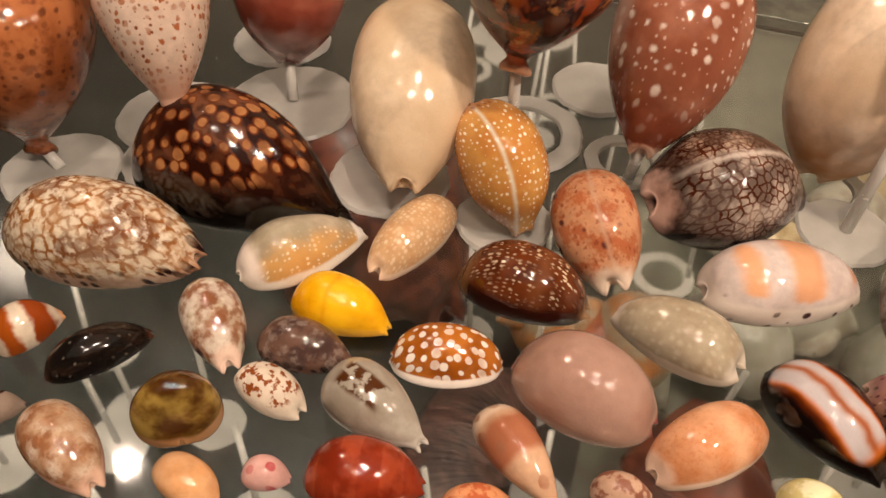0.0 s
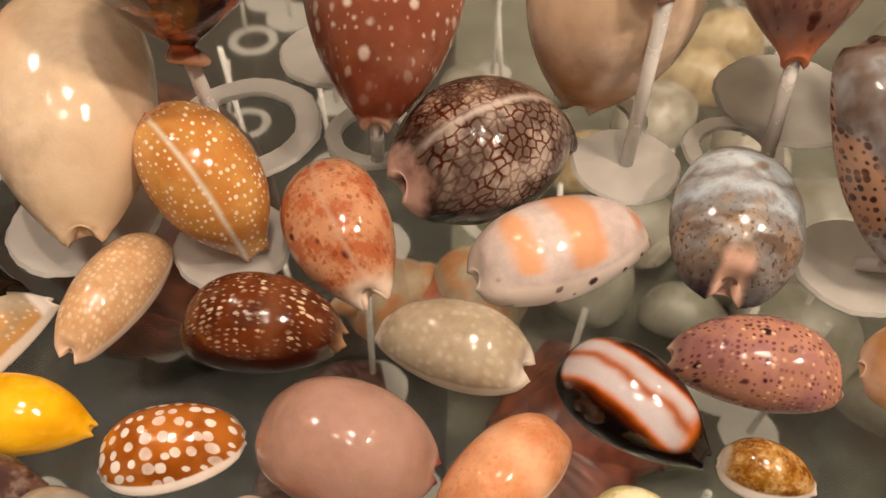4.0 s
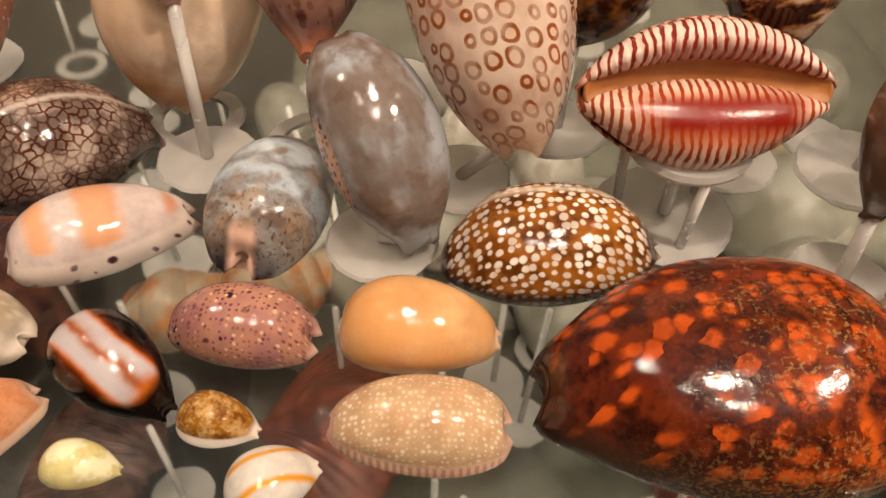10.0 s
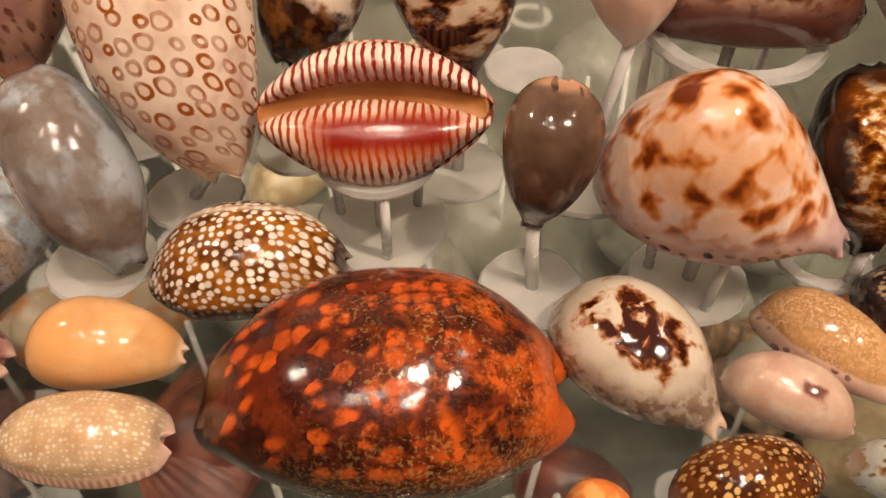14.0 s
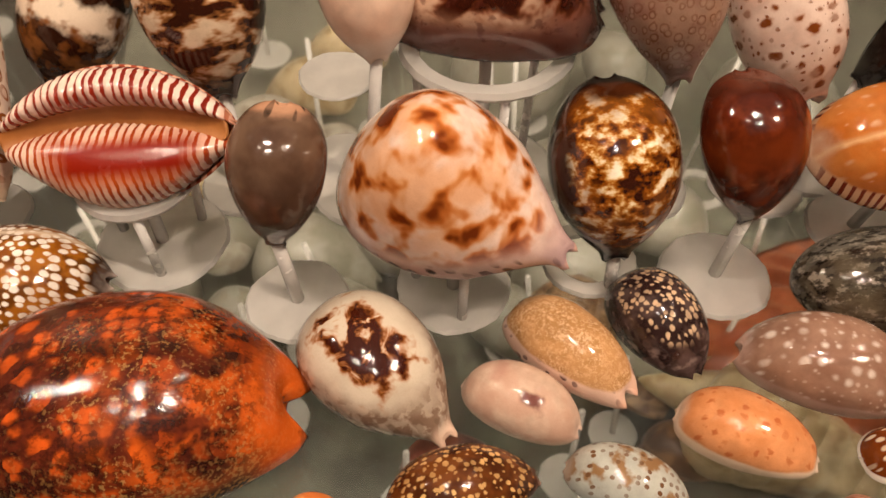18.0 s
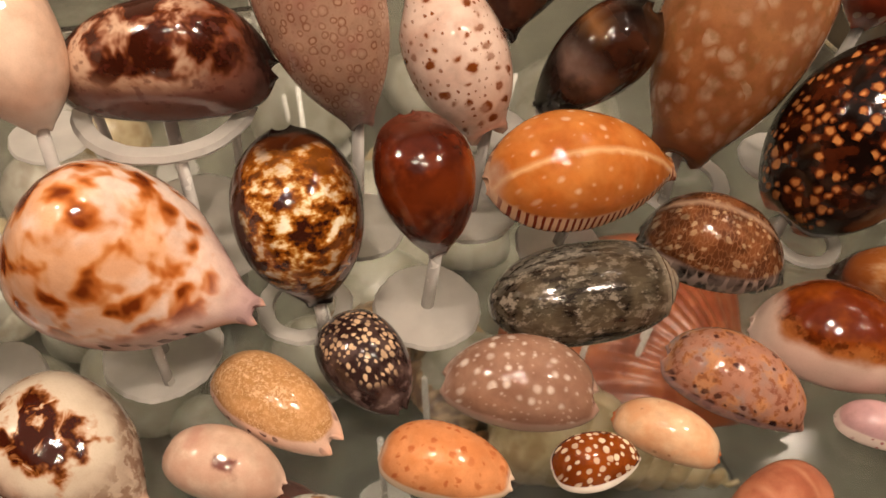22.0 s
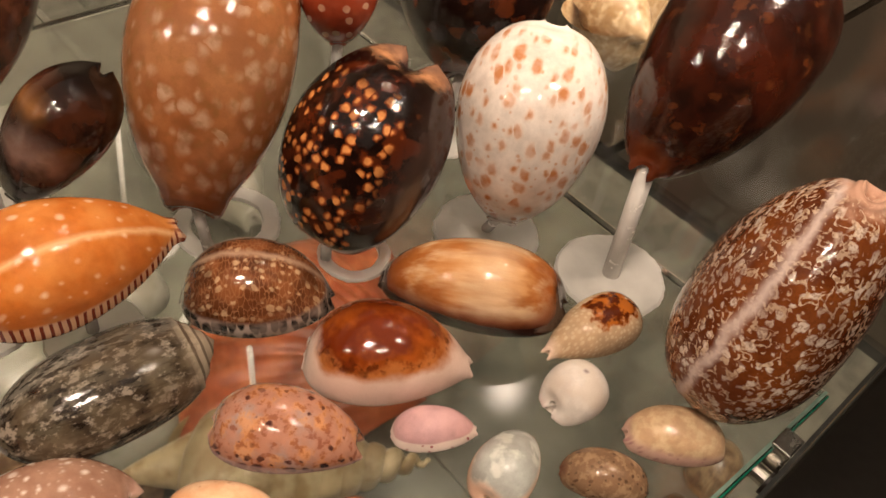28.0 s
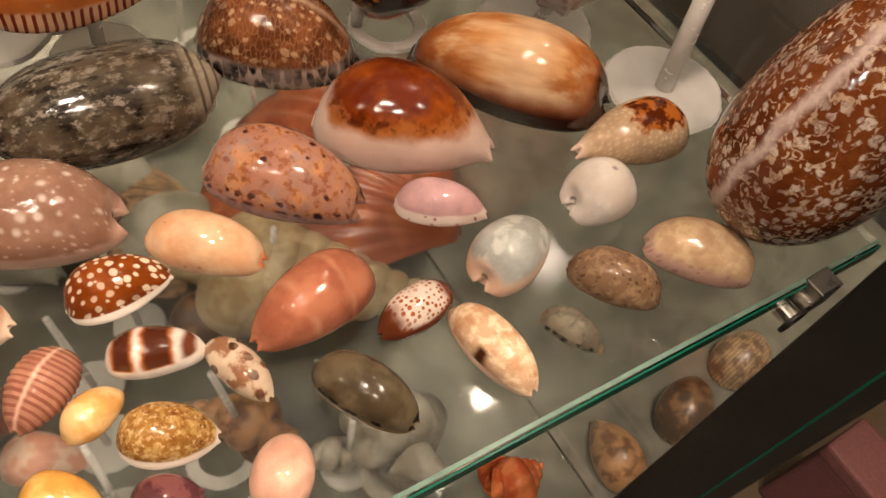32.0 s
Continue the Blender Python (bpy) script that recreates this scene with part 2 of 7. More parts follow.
coat("blacksm", "15100e", ("dots", "6b6258", SP(s=2.4, r=0.1, vary=0.12, keep=0.5, soft=0.1, a=0.8)), ("cloud", "2a1c14", SP(s=7, t=0.54, soft=0.1, a=0.7)), ("ends", "4a2a18", SP(ax="x", c=0.46)))
coat("tanmott", "c4a284", ("cloud", "8a5430", SP(s=7, t=0.49, soft=0.1, a=0.85)), ("cloud", "e2d4c2", SP(s=4, t=0.58, soft=0.1, a=0.85)), ("cloud", "a86c40", SP(s=2, t=0.58, soft=0.08, a=0.6)), ("below", "d8aa94", SP(ax="z", c=0.46)), ("above", "e3bca6", SP(ax="x", c=0.92)))
coat("olivegold", "6a4a1c", ("cloud", "a08440", SP(s=6, t=0.52, soft=0.14)), ("cloud", "4a2c10", SP(s=9, t=0.55, soft=0.12)), ("below", "b0845a", SP(ax="z", c=0.43)))
coat("bwband", "c4b29c", ("band", "7c4628", SP(ax="x", c=0.42, w=0.15, wob=0.5, ws=4, a=0.85)), ("band", "8a5230", SP(ax="x", c=0.74, w=0.07, wob=0.5, ws=4, a=0.75)), ("cloud", "84502f", SP(s=3, t=0.53, soft=0.08, a=0.8)), ("cloud", "e4dacc", SP(s=5, t=0.57, soft=0.1, a=0.7)), ("dots", "4a3540", SP(s=3.6, r=0.26, vary=0.3, keep=0.7, soft=0.1, on=(("below", SP(ax="z", c=0.5)),))), ("above", "e6c8b6", SP(ax="x", c=0.91)))
coat("purpmott", "6a4e42", ("cloud", "4c3834", SP(s=5, t=0.5, soft=0.1)), ("cloud", "8e7e76", SP(s=2.4, t=0.57, soft=0.1, a=0.6)), ("dots", "30201e", SP(s=2.6, r=0.26, vary=0.26, soft=0.1, on=(LOW,))), ("ends", "58362c", SP(ax="x", c=0.47)))
coat("freckle", "e6d8c6", ("cloud", "8c4a20", SP(s=1.8, t=0.55, soft=0.05, detail=2.0, on=(("above", SP(ax="z", c=0.62)), ("band", SP(ax="x", c=0.5, w=0.36))))))
coat("greyblotch", "b0a89c", ("cloud", "948a7c", SP(s=8, t=0.5, soft=0.15)), ("cloud", "4c2a12", SP(s=4, t=0.47, soft=0.04, on=(("band", SP(ax="x", c=0.42, w=0.2)), ("band", SP(ax="y", c=0.5, w=0.2))))), ("below", "cfc8be", SP(ax="z", c=0.44)))
coat("yellow", "f0a806", ("cloud", "f6bd1c", SP(s=12, t=0.5, soft=0.15)), ("band", "e08c00", SP(ax="x", c=0.45, w=0.02, soft=0.03, a=0.4)), ("below", "f0b83a", SP(ax="z", c=0.44)))
coat("whitelip", "c2b49e", ("below", "cf9e60", SP(ax="y", c=0.36, soft=0.1, wob=0.15)), ("dots", "ecdcbc", SP(s=1.4, r=0.2, vary=0.2, keep=0.6, soft=0.12, on=(("below", SP(ax="y", c=0.45)),))), ("cloud", "988d76", SP(s=9, t=0.54, soft=0.14, a=0.8, on=(TOP,))), ("above", "f6f0e8", SP(ax="x", c=0.87, soft=0.02, wob=0.04)), ("below", "f0e2d6", SP(ax="x", c=0.14)), ("below", "e8dccd", SP(ax="z", c=0.44)))
coat("beige", "d2ab80", ("dots", "ead6ba", SP(s=1.4, r=0.24, vary=0.3, soft=0.16, a=0.7)), ("cloud", "c08c60", SP(s=4, t=0.56, soft=0.1, a=0.5)), ("below", "e4ccb4", SP(ax="z", c=0.46)), ("ends", "e6c8ae", SP(ax="x", c=0.45)), ("cloud", "7a4a30", SP(s=4, t=0.5, on=(("band", SP(ax="x", c=0.3, w=0.08)), ("below", SP(ax="y", c=0.12))))))
coat("hazel", "4c2210", ("cloud", "6a3418", SP(s=8, t=0.5, soft=0.12, a=0.7)), ("dots", "d8c0a0", SP(s=1.1, r=0.22, vary=0.26, keep=0.8, soft=0.14, wob=0.4, stretch=(0.6, 1, 1), on=(("above", SP(ax="z", c=0.64, soft=0.12)), ("cloud", SP(s=6, t=0.48, soft=0.1))))), ("band", "7a4a2c", SP(ax="x", c=0.62, w=0.05, a=0.5, soft=0.06)), ("below", "34120a", SP(ax="z", c=0.58, soft=0.1)), ("above", "b08a64", SP(ax="x", c=0.96)), ("below", "7a5228", SP(ax="x", c=0.09, soft=0.05)))
coat("whitedots", "9c5418", ("cloud", "b46a24", SP(s=8, t=0.5, soft=0.12)), ("dots", "f2eadf", SP(s=2.7, r=0.3, vary=0.22, soft=0.05, wob=0.08, rand=0.55)), ("below", "f0e6dc", SP(ax="z", c=0.40, soft=0.02, wob=0.02)))
coat("pinkclear", "bd9484", ("cloud", "caa392", SP(s=14, t=0.5, soft=0.2)), ("below", "d4b09c", SP(ax="z", c=0.55, soft=0.15, a=0.7)), ("ends", "a0504e", SP(ax="x", c=0.487, soft=0.015)), clear=0.3)
coat("peach", "dca078", ("cloud", "cc8456", SP(s=5, t=0.54, soft=0.14, a=0.8)), ("cloud", "c2784a", SP(s=1.0, t=0.58, soft=0.1, a=0.5)), ("band", "e8b690", SP(ax="x", c=0.55, w=0.08, soft=0.08, a=0.5)), ("ends", "eccab4", SP(ax="x", c=0.44)), ("below", "ecccb4", SP(ax="z", c=0.45)))
coat("cream", "b4a790", ("cloud", "a08f74", SP(s=8, t=0.54, soft=0.12, a=0.6)), ("dots", "cfc5b0", SP(s=2.2, r=0.22, vary=0.26, keep=0.7, soft=0.2, a=0.5)), ("ends", "e8dccf", SP(ax="x", c=0.43)), ("below", "d4c7b4", SP(ax="z", c=0.44)))
coat("bandpink", "d6c6c0", ("band", "dc9c6c", SP(ax="x", c=0.5, w=0.1, wob=0.06, a=0.85, on=(("above", SP(ax="z", c=0.72, wob=0.2)),))), ("band", "e0a880", SP(ax="x", c=0.2, w=0.05, on=(("above", SP(ax="z", c=0.74, wob=0.2)),))), ("above", "cc8c68", SP(ax="x", c=0.84, on=(("above", SP(ax="z", c=0.69)),))), ("below", "e2d4c8", SP(ax="z", c=0.62, wob=0.06)), ("dots", "4a2c2c", SP(s=4.6, r=0.12, vary=0.24, keep=0.45, soft=0.08, on=(("below", SP(ax="z", c=0.66)),))), ("above", "a88880", SP(ax="x", c=0.95)))
coat("blackwhite", "0d0605", ("band", "6a2a0a", SP(ax="y", c=0.5, w=0.31, soft=0.06, wob=0.16, ws=12)), ("band", "c8691c", SP(ax="y", c=0.5, w=0.265, soft=0.04, wob=0.16, ws=12)), ("band", "bdb4b6", SP(ax="y", c=0.5, w=0.235, soft=0.04, wob=0.14, ws=12)), ("band", "b08a78", SP(ax="y", c=0.52, w=0.075, soft=0.06, wob=0.22, ws=9)), ("band", "98481a", SP(ax="y", c=0.52, w=0.035, soft=0.04, wob=0.22, ws=9, a=0.85)), ("above", "c8691c", SP(ax="x", c=0.82, soft=0.04, wob=0.1)), ("above", "0d0605", SP(ax="x", c=0.86, soft=0.04, wob=0.1)), ("below", "0d0605", SP(ax="z", c=0.62, soft=0.06)))
coat("map", "b8aa9e", ("cloud", "a08a7c", SP(s=7, t=0.5, soft=0.12, a=0.5)), ("above", "a8866c", SP(ax="y", c=0.6, soft=0.06, wob=0.1, a=0.6)), ("net", "5a2812", SP(s=2.3, w=0.12, soft=0.05, wob=0.35, rand=0.9)), ("net", "4a200e", SP(s=1.7, w=0.12, soft=0.05, wob=0.3, a=0.85, on=(("above", SP(ax="y", c=0.62, soft=0.1)),))), ("cloud", "34160c", SP(s=8, t=0.47, soft=0.1, a=0.75)), ("band", "c8bab0", SP(ax="y", c=0.56, w=0.02, wob=0.06, soft=0.03, a=0.85)), ("below", "4c3c38", SP(ax="z", c=0.5, soft=0.1, a=0.85)), ("dots", "1c1110", SP(s=5.5, r=0.36, vary=0.2, keep=0.8, soft=0.1, on=(("below", SP(ax="z", c=0.5)),))), ("ends", "24110c", SP(ax="x", c=0.39, soft=0.08, wob=0.15, a=0.9)), ("below", "d8b4a6", SP(ax="x", c=0.05, soft=0.03)), ("above", "a89088", SP(ax="x", c=0.98)))
coat("deer2", "7c4414", ("cloud", "a8681f", SP(s=9, t=0.5, soft=0.1, a=0.7)), ("cloud", "40200a", SP(s=6, t=0.55, soft=0.08, a=0.75)), ("dots", "b89c78", SP(s=2.3, r=0.38, vary=0.2, soft=0.06, wob=0.12, rand=0.6, a=0.8)), ("dots", "e4ddd4", SP(s=2.3, r=0.31, vary=0.2, soft=0.06, wob=0.12, rand=0.6)), ("band", "dccab2", SP(ax="y", c=0.74, w=0.03, wob=0.1, a=0.8, soft=0.04)), ("below", "3a2018", SP(ax="z", c=0.43, a=0.85)), ("ends", "1c100e", SP(ax="x", c=0.44, soft=0.03)), ("ends", "e0cabc", SP(ax="x", c=0.487)))
coat("purfreck", "b5826c", ("cloud", "94666a", SP(s=8, t=0.52, soft=0.12, a=0.8)), ("dots", "6a3a3c", SP(s=1.2, r=0.22, vary=0.2, keep=0.6, soft=0.14)), ("dots", "301a26", SP(s=3.6, r=0.16, vary=0.26, keep=0.6, soft=0.08)), ("dots", "dfb896", SP(s=1.7, r=0.16, vary=0.2, keep=0.35, soft=0.12)), ("ends", "d8b8a6", SP(ax="x", c=0.47)))
coat("peachplain", "deae7a", ("cloud", "d69c62", SP(s=16, t=0.5, soft=0.15)), ("ends", "e8c8ae", SP(ax="x", c=0.465)), ("band", "d0985c", SP(ax="x", c=0.6, w=0.06, soft=0.08, a=0.4)))
coat("sandy", "cdac86", ("dots", "eee2cc", SP(s=1.25, r=0.2, vary=0.3, soft=0.16, a=0.8)), ("cloud", "b88c64", SP(s=6, t=0.55, soft=0.1, a=0.5)), ("below", "d8b49c", SP(ax="z", c=0.46)), ("stripe", "9c6a54", SP(ax="x", n=24, wob=0.03, on=(("below", SP(ax="z", c=0.42)),), a=0.6)), ("ends", "d8b09c", SP(ax="x", c=0.45)))
coat("amberdot", "96651f", ("cloud", "cfae78", SP(s=2.2, t=0.54, soft=0.1, a=0.8)), ("cloud", "6a3a12", SP(s=3, t=0.55, soft=0.08, a=0.8)), ("cloud", "b88848", SP(s=0.9, t=0.56, soft=0.1, a=0.6)), ("below", "ece2d6", SP(ax="z", c=0.49)), ("ends", "ece0d0", SP(ax="x", c=0.43)))
coat("bigred", "5a2416", ("cloud", "722c10", SP(s=13, t=0.52, soft=0.12, a=0.7)), ("cloud", "240d0a", SP(s=8, t=0.52, soft=0.1, a=0.8, rough=0.7)), ("dots", "8c3812", SP(s=4.6, r=0.44, vary=0.3, keep=0.6, soft=0.14, wob=0.3, rand=0.9, a=0.8, on=(("above", SP(ax="z", c=0.42)),))), ("dots", "d0591c", SP(s=4.6, r=0.32, vary=0.3, keep=0.6, soft=0.12, wob=0.3, rand=0.9, a=0.9, on=(("above", SP(ax="z", c=0.44)), ("below", SP(ax="x", c=0.72, soft=0.12, wob=0.3))))), ("cloud", "c4571a", SP(s=9, t=0.53, soft=0.1, a=0.85, dist=0.6, on=(("above", SP(ax="x", c=0.58, soft=0.2)), ("above", SP(ax="z", c=0.4))))), ("cloud", "2a120a", SP(s=2.2, t=0.53, soft=0.08, a=0.75, rough=0.7, on=(("cloud", SP(s=12, t=0.45, soft=0.1)), ("above", SP(ax="x", c=0.35, soft=0.2))))), ("cloud", "b08850", SP(s=0.9, t=0.59, soft=0.06, a=0.55, on=(("cloud", SP(s=14, t=0.48, soft=0.1)), ("above", SP(ax="x", c=0.4, soft=0.2))))), ("below", "4c3626", SP(ax="z", c=0.5, soft=0.14, a=0.9)), ("cloud", "9c7846", SP(s=0.9, t=0.55, soft=0.06, on=(("below", SP(ax="z", c=0.62, soft=0.18)), ("above", SP(ax="x", c=0.3, soft=0.2))), a=0.55)), ("below", "2c160e", SP(ax="x", c=0.06, soft=0.05)), ("above", "d05c18", SP(ax="x", c=0.9, soft=0.06, wob=0.1, a=0.8)), ("above", "3a1608", SP(ax="x", c=0.988, soft=0.01)), rough=0.13)
coat("paleyel", "d6ca8c", ("cloud", "e6e0b8", SP(s=5, t=0.5)))
coat("ringed_white", "d8d2c8", ("band", "d8921c", SP(ax="y", c=0.72, w=0.04, wob=0.1)), ("band", "d8921c", SP(ax="y", c=0.28, w=0.04, wob=0.1)), ("ends", "e6dfd2", SP(ax="x", c=0.4)))
coat("cap", "ab9987", ("cloud", "745a48", SP(s=3.0, t=0.51, soft=0.06, a=0.85, on=(("below", SP(ax="z", c=0.7, soft=0.1)),))), ("cloud", "5a4032", SP(s=8, t=0.55, soft=0.1, a=0.5, on=(("below", SP(ax="z", c=0.6, soft=0.1)),))), ("band", "d2c6b2", SP(ax="x", c=0.48, w=0.34, soft=0.1, a=0.65, on=(("above", SP(ax="z", c=0.72, soft=0.1, wob=0.25)),))), ("cloud", "a8662e", SP(s=6, t=0.4, soft=0.06, dist=1.0, seed=3.0, on=(("band", SP(ax="x", c=0.46, w=0.23, wob=0.45, ws=5, seed=5.0)), ("band", SP(ax="y", c=0.47, w=0.23, wob=0.5, ws=5, seed=6.0)), ("above", SP(ax="z", c=0.5))))), ("cloud", "3a1408", SP(s=6, t=0.44, soft=0.05, dist=1.0, seed=3.0, on=(("band", SP(ax="x", c=0.46, w=0.21, wob=0.45, ws=5, seed=5.0)), ("band", SP(ax="y", c=0.47, w=0.205, wob=0.5, ws=5, seed=6.0)), ("above", SP(ax="z", c=0.5))))), ("dots", "66503f", SP(s=3.2, r=0.3, vary=0.26, keep=0.85, soft=0.12, wob=0.3, a=0.85, on=(("below", SP(ax="z", c=0.6, soft=0.06)),))), ("above", "d8b8a2", SP(ax="x", c=0.95)), ("below", "9a8672", SP(ax="x", c=0.08, a=0.7)))
coat("tan2", "a87c4e", ("cloud", "d0a880", SP(s=1.0, t=0.54, soft=0.1, rough=0.8)), ("cloud", "c09060", SP(s=6, t=0.5, soft=0.1, a=0.6)), ("below", "d8b4a0", SP(ax="z", c=0.6, soft=0.03)), ("dots", "54383a", SP(s=3.2, r=0.26, vary=0.2, keep=0.6, on=(("below", SP(ax="z", c=0.58)),))), ("ends", "d8a890", SP(ax="x", c=0.46)))
coat("smallpatch", "cfb39e", ("cloud", "c09c88", SP(s=7, t=0.5, soft=0.15)), ("band", "70443c", SP(ax="x", c=0.6, w=0.07, wob=0.15, ws=3, on=(("band", SP(ax="y", c=0.35, w=0.1, wob=0.2, ws=3)),))), ("band", "b08070", SP(ax="x", c=0.28, w=0.06, on=(("band", SP(ax="y", c=0.6, w=0.2)),), a=0.6)), ("ends", "dcbcaa", SP(ax="x", c=0.45)))
coat("leopard", "42200e", ("cloud", "6a3a18", SP(s=8, t=0.5, soft=0.1)), ("dots", "cfa468", SP(s=1.6, r=0.26, vary=0.34, soft=0.1, wob=0.3, rand=0.8)), ("below", "3a1c12", SP(ax="z", c=0.5)), ("ends", "8a6a58", SP(ax="x", c=0.46)))
coat("greygreen", "b3b5ac", ("cloud", "8a6a48", SP(s=5, t=0.56)), ("dots", "6a4a30", SP(s=1.6, r=0.3, keep=0.4)), ("ends", "b09a88", SP(ax="x", c=0.44)))
coat("orangelow", "d87838", ("cloud", "e09858", SP(s=5, t=0.5)))
coat("darknet", "30201e", ("cloud", "5a4844", SP(s=5, t=0.52, soft=0.1, a=0.7)), ("dots", "d2b290", SP(s=1.75, r=0.3, vary=0.3, soft=0.1, wob=0.35, rand=0.8, on=(("above", SP(ax="z", c=0.74, soft=0.06, wob=0.2)), ("band", SP(ax="x", c=0.5, w=0.36, soft=0.05, wob=0.2))))), ("cloud", "8a7670", SP(s=3, t=0.57, soft=0.08, a=0.7, on=(("below", SP(ax="z", c=0.6)),))))
coat("orangefreck", "d6905e", ("cloud", "c47c4a", SP(s=5, t=0.54, soft=0.12, a=0.7)), ("dots", "a8562a", SP(s=2.2, r=0.22, vary=0.34, keep=0.45, soft=0.14, wob=0.5, a=0.8)), ("below", "e6cdb0", SP(ax="z", c=0.49)), ("ends", "e6ccb4", SP(ax="x", c=0.455)))
coat("pinkwhite", "9e7a66", ("cloud", "8a6654", SP(s=9, t=0.5, soft=0.12)), ("dots", "e4d6ca", SP(s=3.4, r=0.14, vary=0.3, keep=0.75, soft=0.16, a=0.8)), ("dots", "d0b8a8", SP(s=1.9, r=0.12, vary=0.2, keep=0.4, soft=0.16, a=0.6)), ("ends", "d4ac9c", SP(ax="x", c=0.45)), ("below", "b49484", SP(ax="z", c=0.45)))
coat("reddots", "874113", ("cloud", "6a2e0c", SP(s=4, t=0.53, soft=0.1, a=0.7)), ("dots", "e4d2b6", SP(s=2.2, r=0.27, vary=0.2, wob=0.15, soft=0.08, rand=0.6)), ("below", "f0e8dc", SP(ax="z", c=0.42, wob=0.03, soft=0.02)))
coat("creamor", "e2bd98", ("cloud", "d6a278", SP(s=8, t=0.53, soft=0.14)), ("ends", "d86a28", SP(ax="x", c=0.475, soft=0.015)), ("dots", "8a5a40", SP(s=3, r=0.1, vary=0.1, keep=0.3, soft=0.08, a=0.7)))
coat("speck", "b4806a", ("cloud", "9a8a86", SP(s=9, t=0.51, soft=0.1, a=0.85, on=(("below", SP(ax="x", c=0.6, soft=0.2)),))), ("cloud", "cf8f58", SP(s=4, t=0.55, soft=0.08, a=0.7)), ("cloud", "7a3e22", SP(s=2.0, t=0.57, soft=0.08, a=0.65)), ("dots", "4a2620", SP(s=2.9, r=0.17, vary=0.26, keep=0.4, soft=0.1, wob=0.3)), ("dots", "3c2022", SP(s=3.6, r=0.28, vary=0.2, keep=0.8, soft=0.1, on=(("below", SP(ax="z", c=0.55)),))), ("below", "b89898", SP(ax="z", c=0.42, a=0.6)))
coat("olive", "50493c", ("cloud", "2a2019", SP(s=4.5, t=0.5, soft=0.1, stretch=(0.55, 1.2, 1.0), a=0.85)), ("cloud", "9c9284", SP(s=2.6, t=0.56, soft=0.07, stretch=(0.8, 1, 1), rough=0.7, a=0.75)), ("band", "8e8c84", SP(ax="y", c=0.66, w=0.1, soft=0.12, wob=0.2, a=0.4)), ("cloud", "1c140f", SP(s=1.8, t=0.55, soft=0.06, stretch=(0.4, 1.3, 1.0), a=0.85)), ("cloud", "5e5240", SP(s=9, t=0.54, soft=0.1, a=0.6)), ("above", "b0a490", SP(ax="x", c=0.86, a=0.75, soft=0.06)), ("stripe", "3a2c20", SP(ax="x", n=22, wob=0.02, t=0.5, on=(("above", SP(ax="x", c=0.84)),), a=0.7)))
coat("arab", "6a3c22", ("cloud", "8a5432", SP(s=7, t=0.5, soft=0.1)), ("net", "a87650", SP(s=1.5, w=0.09, soft=0.05, wob=0.5, stretch=(1.4, 0.6, 1), a=0.7)), ("dots", "d0ac84", SP(s=2.2, r=0.26, vary=0.34, keep=0.6, soft=0.12, wob=0.4, on=(("band", SP(ax="y", c=0.35, w=0.32, soft=0.1)),))), ("cloud", "3a1c0e", SP(s=9, t=0.57, soft=0.1, a=0.7)), ("band", "b4947c", SP(ax="y", c=0.6, w=0.025, wob=0.08, soft=0.04)), ("below", "c4aca0", SP(ax="z", c=0.56, wob=0.08, soft=0.05)), ("dots", "1a100e", SP(s=2.9, r=0.46, vary=0.2, soft=0.1, stretch=(1.15, 0.4, 1), wob=0.25, rand=0.5, on=(("below", SP(ax="z", c=0.57)),))), ("ends", "2a1410", SP(ax="x", c=0.46, soft=0.05)))
coat("onyxbrown", "9a4c18", ("cloud", "6a280c", SP(s=10, t=0.46, soft=0.12)), ("above", "5a210a", SP(ax="y", c=0.66, soft=0.1, wob=0.2, a=0.7)), ("below", "b4703a", SP(ax="z", c=0.76, soft=0.06, wob=0.3, ws=4, a=0.85)), ("cloud", "4a1c0a", SP(s=3, t=0.55, soft=0.06, a=0.8, on=(("band", SP(ax="z", c=0.77, w=0.04, wob=0.3, ws=4)),))), ("below", "dcbfb0", SP(ax="z", c=0.66, soft=0.07, wob=0.2)), ("ends", "dec4b6", SP(ax="x", c=0.41, soft=0.05)))
coat("barrel", "ad6a34", ("cloud", "d09a64", SP(s=7, t=0.5, soft=0.12, stretch=(0.22, 1.1, 1.0))), ("cloud", "e8caa2", SP(s=5, t=0.56, soft=0.12, stretch=(0.2, 1.2, 1.0), a=0.7)), ("band", "e8cba8", SP(ax="x", c=0.62, w=0.1, soft=0.1, a=0.5)), ("band", "b06a30", SP(ax="x", c=0.4, w=0.05, soft=0.08, a=0.45)), ("band", "9a5424", SP(ax="x", c=0.1, w=0.08, soft=0.1, a=0.85)), ("band", "9a5424", SP(ax="x", c=0.92, w=0.06, soft=0.08, a=0.85)), ("below", "74371a", SP(ax="z", c=0.66, soft=0.12, a=0.9)), ("below", "34140a", SP(ax="z", c=0.52, soft=0.07)), ("ends", "24100c", SP(ax="x", c=0.43, soft=0.03, wob=0.06)))
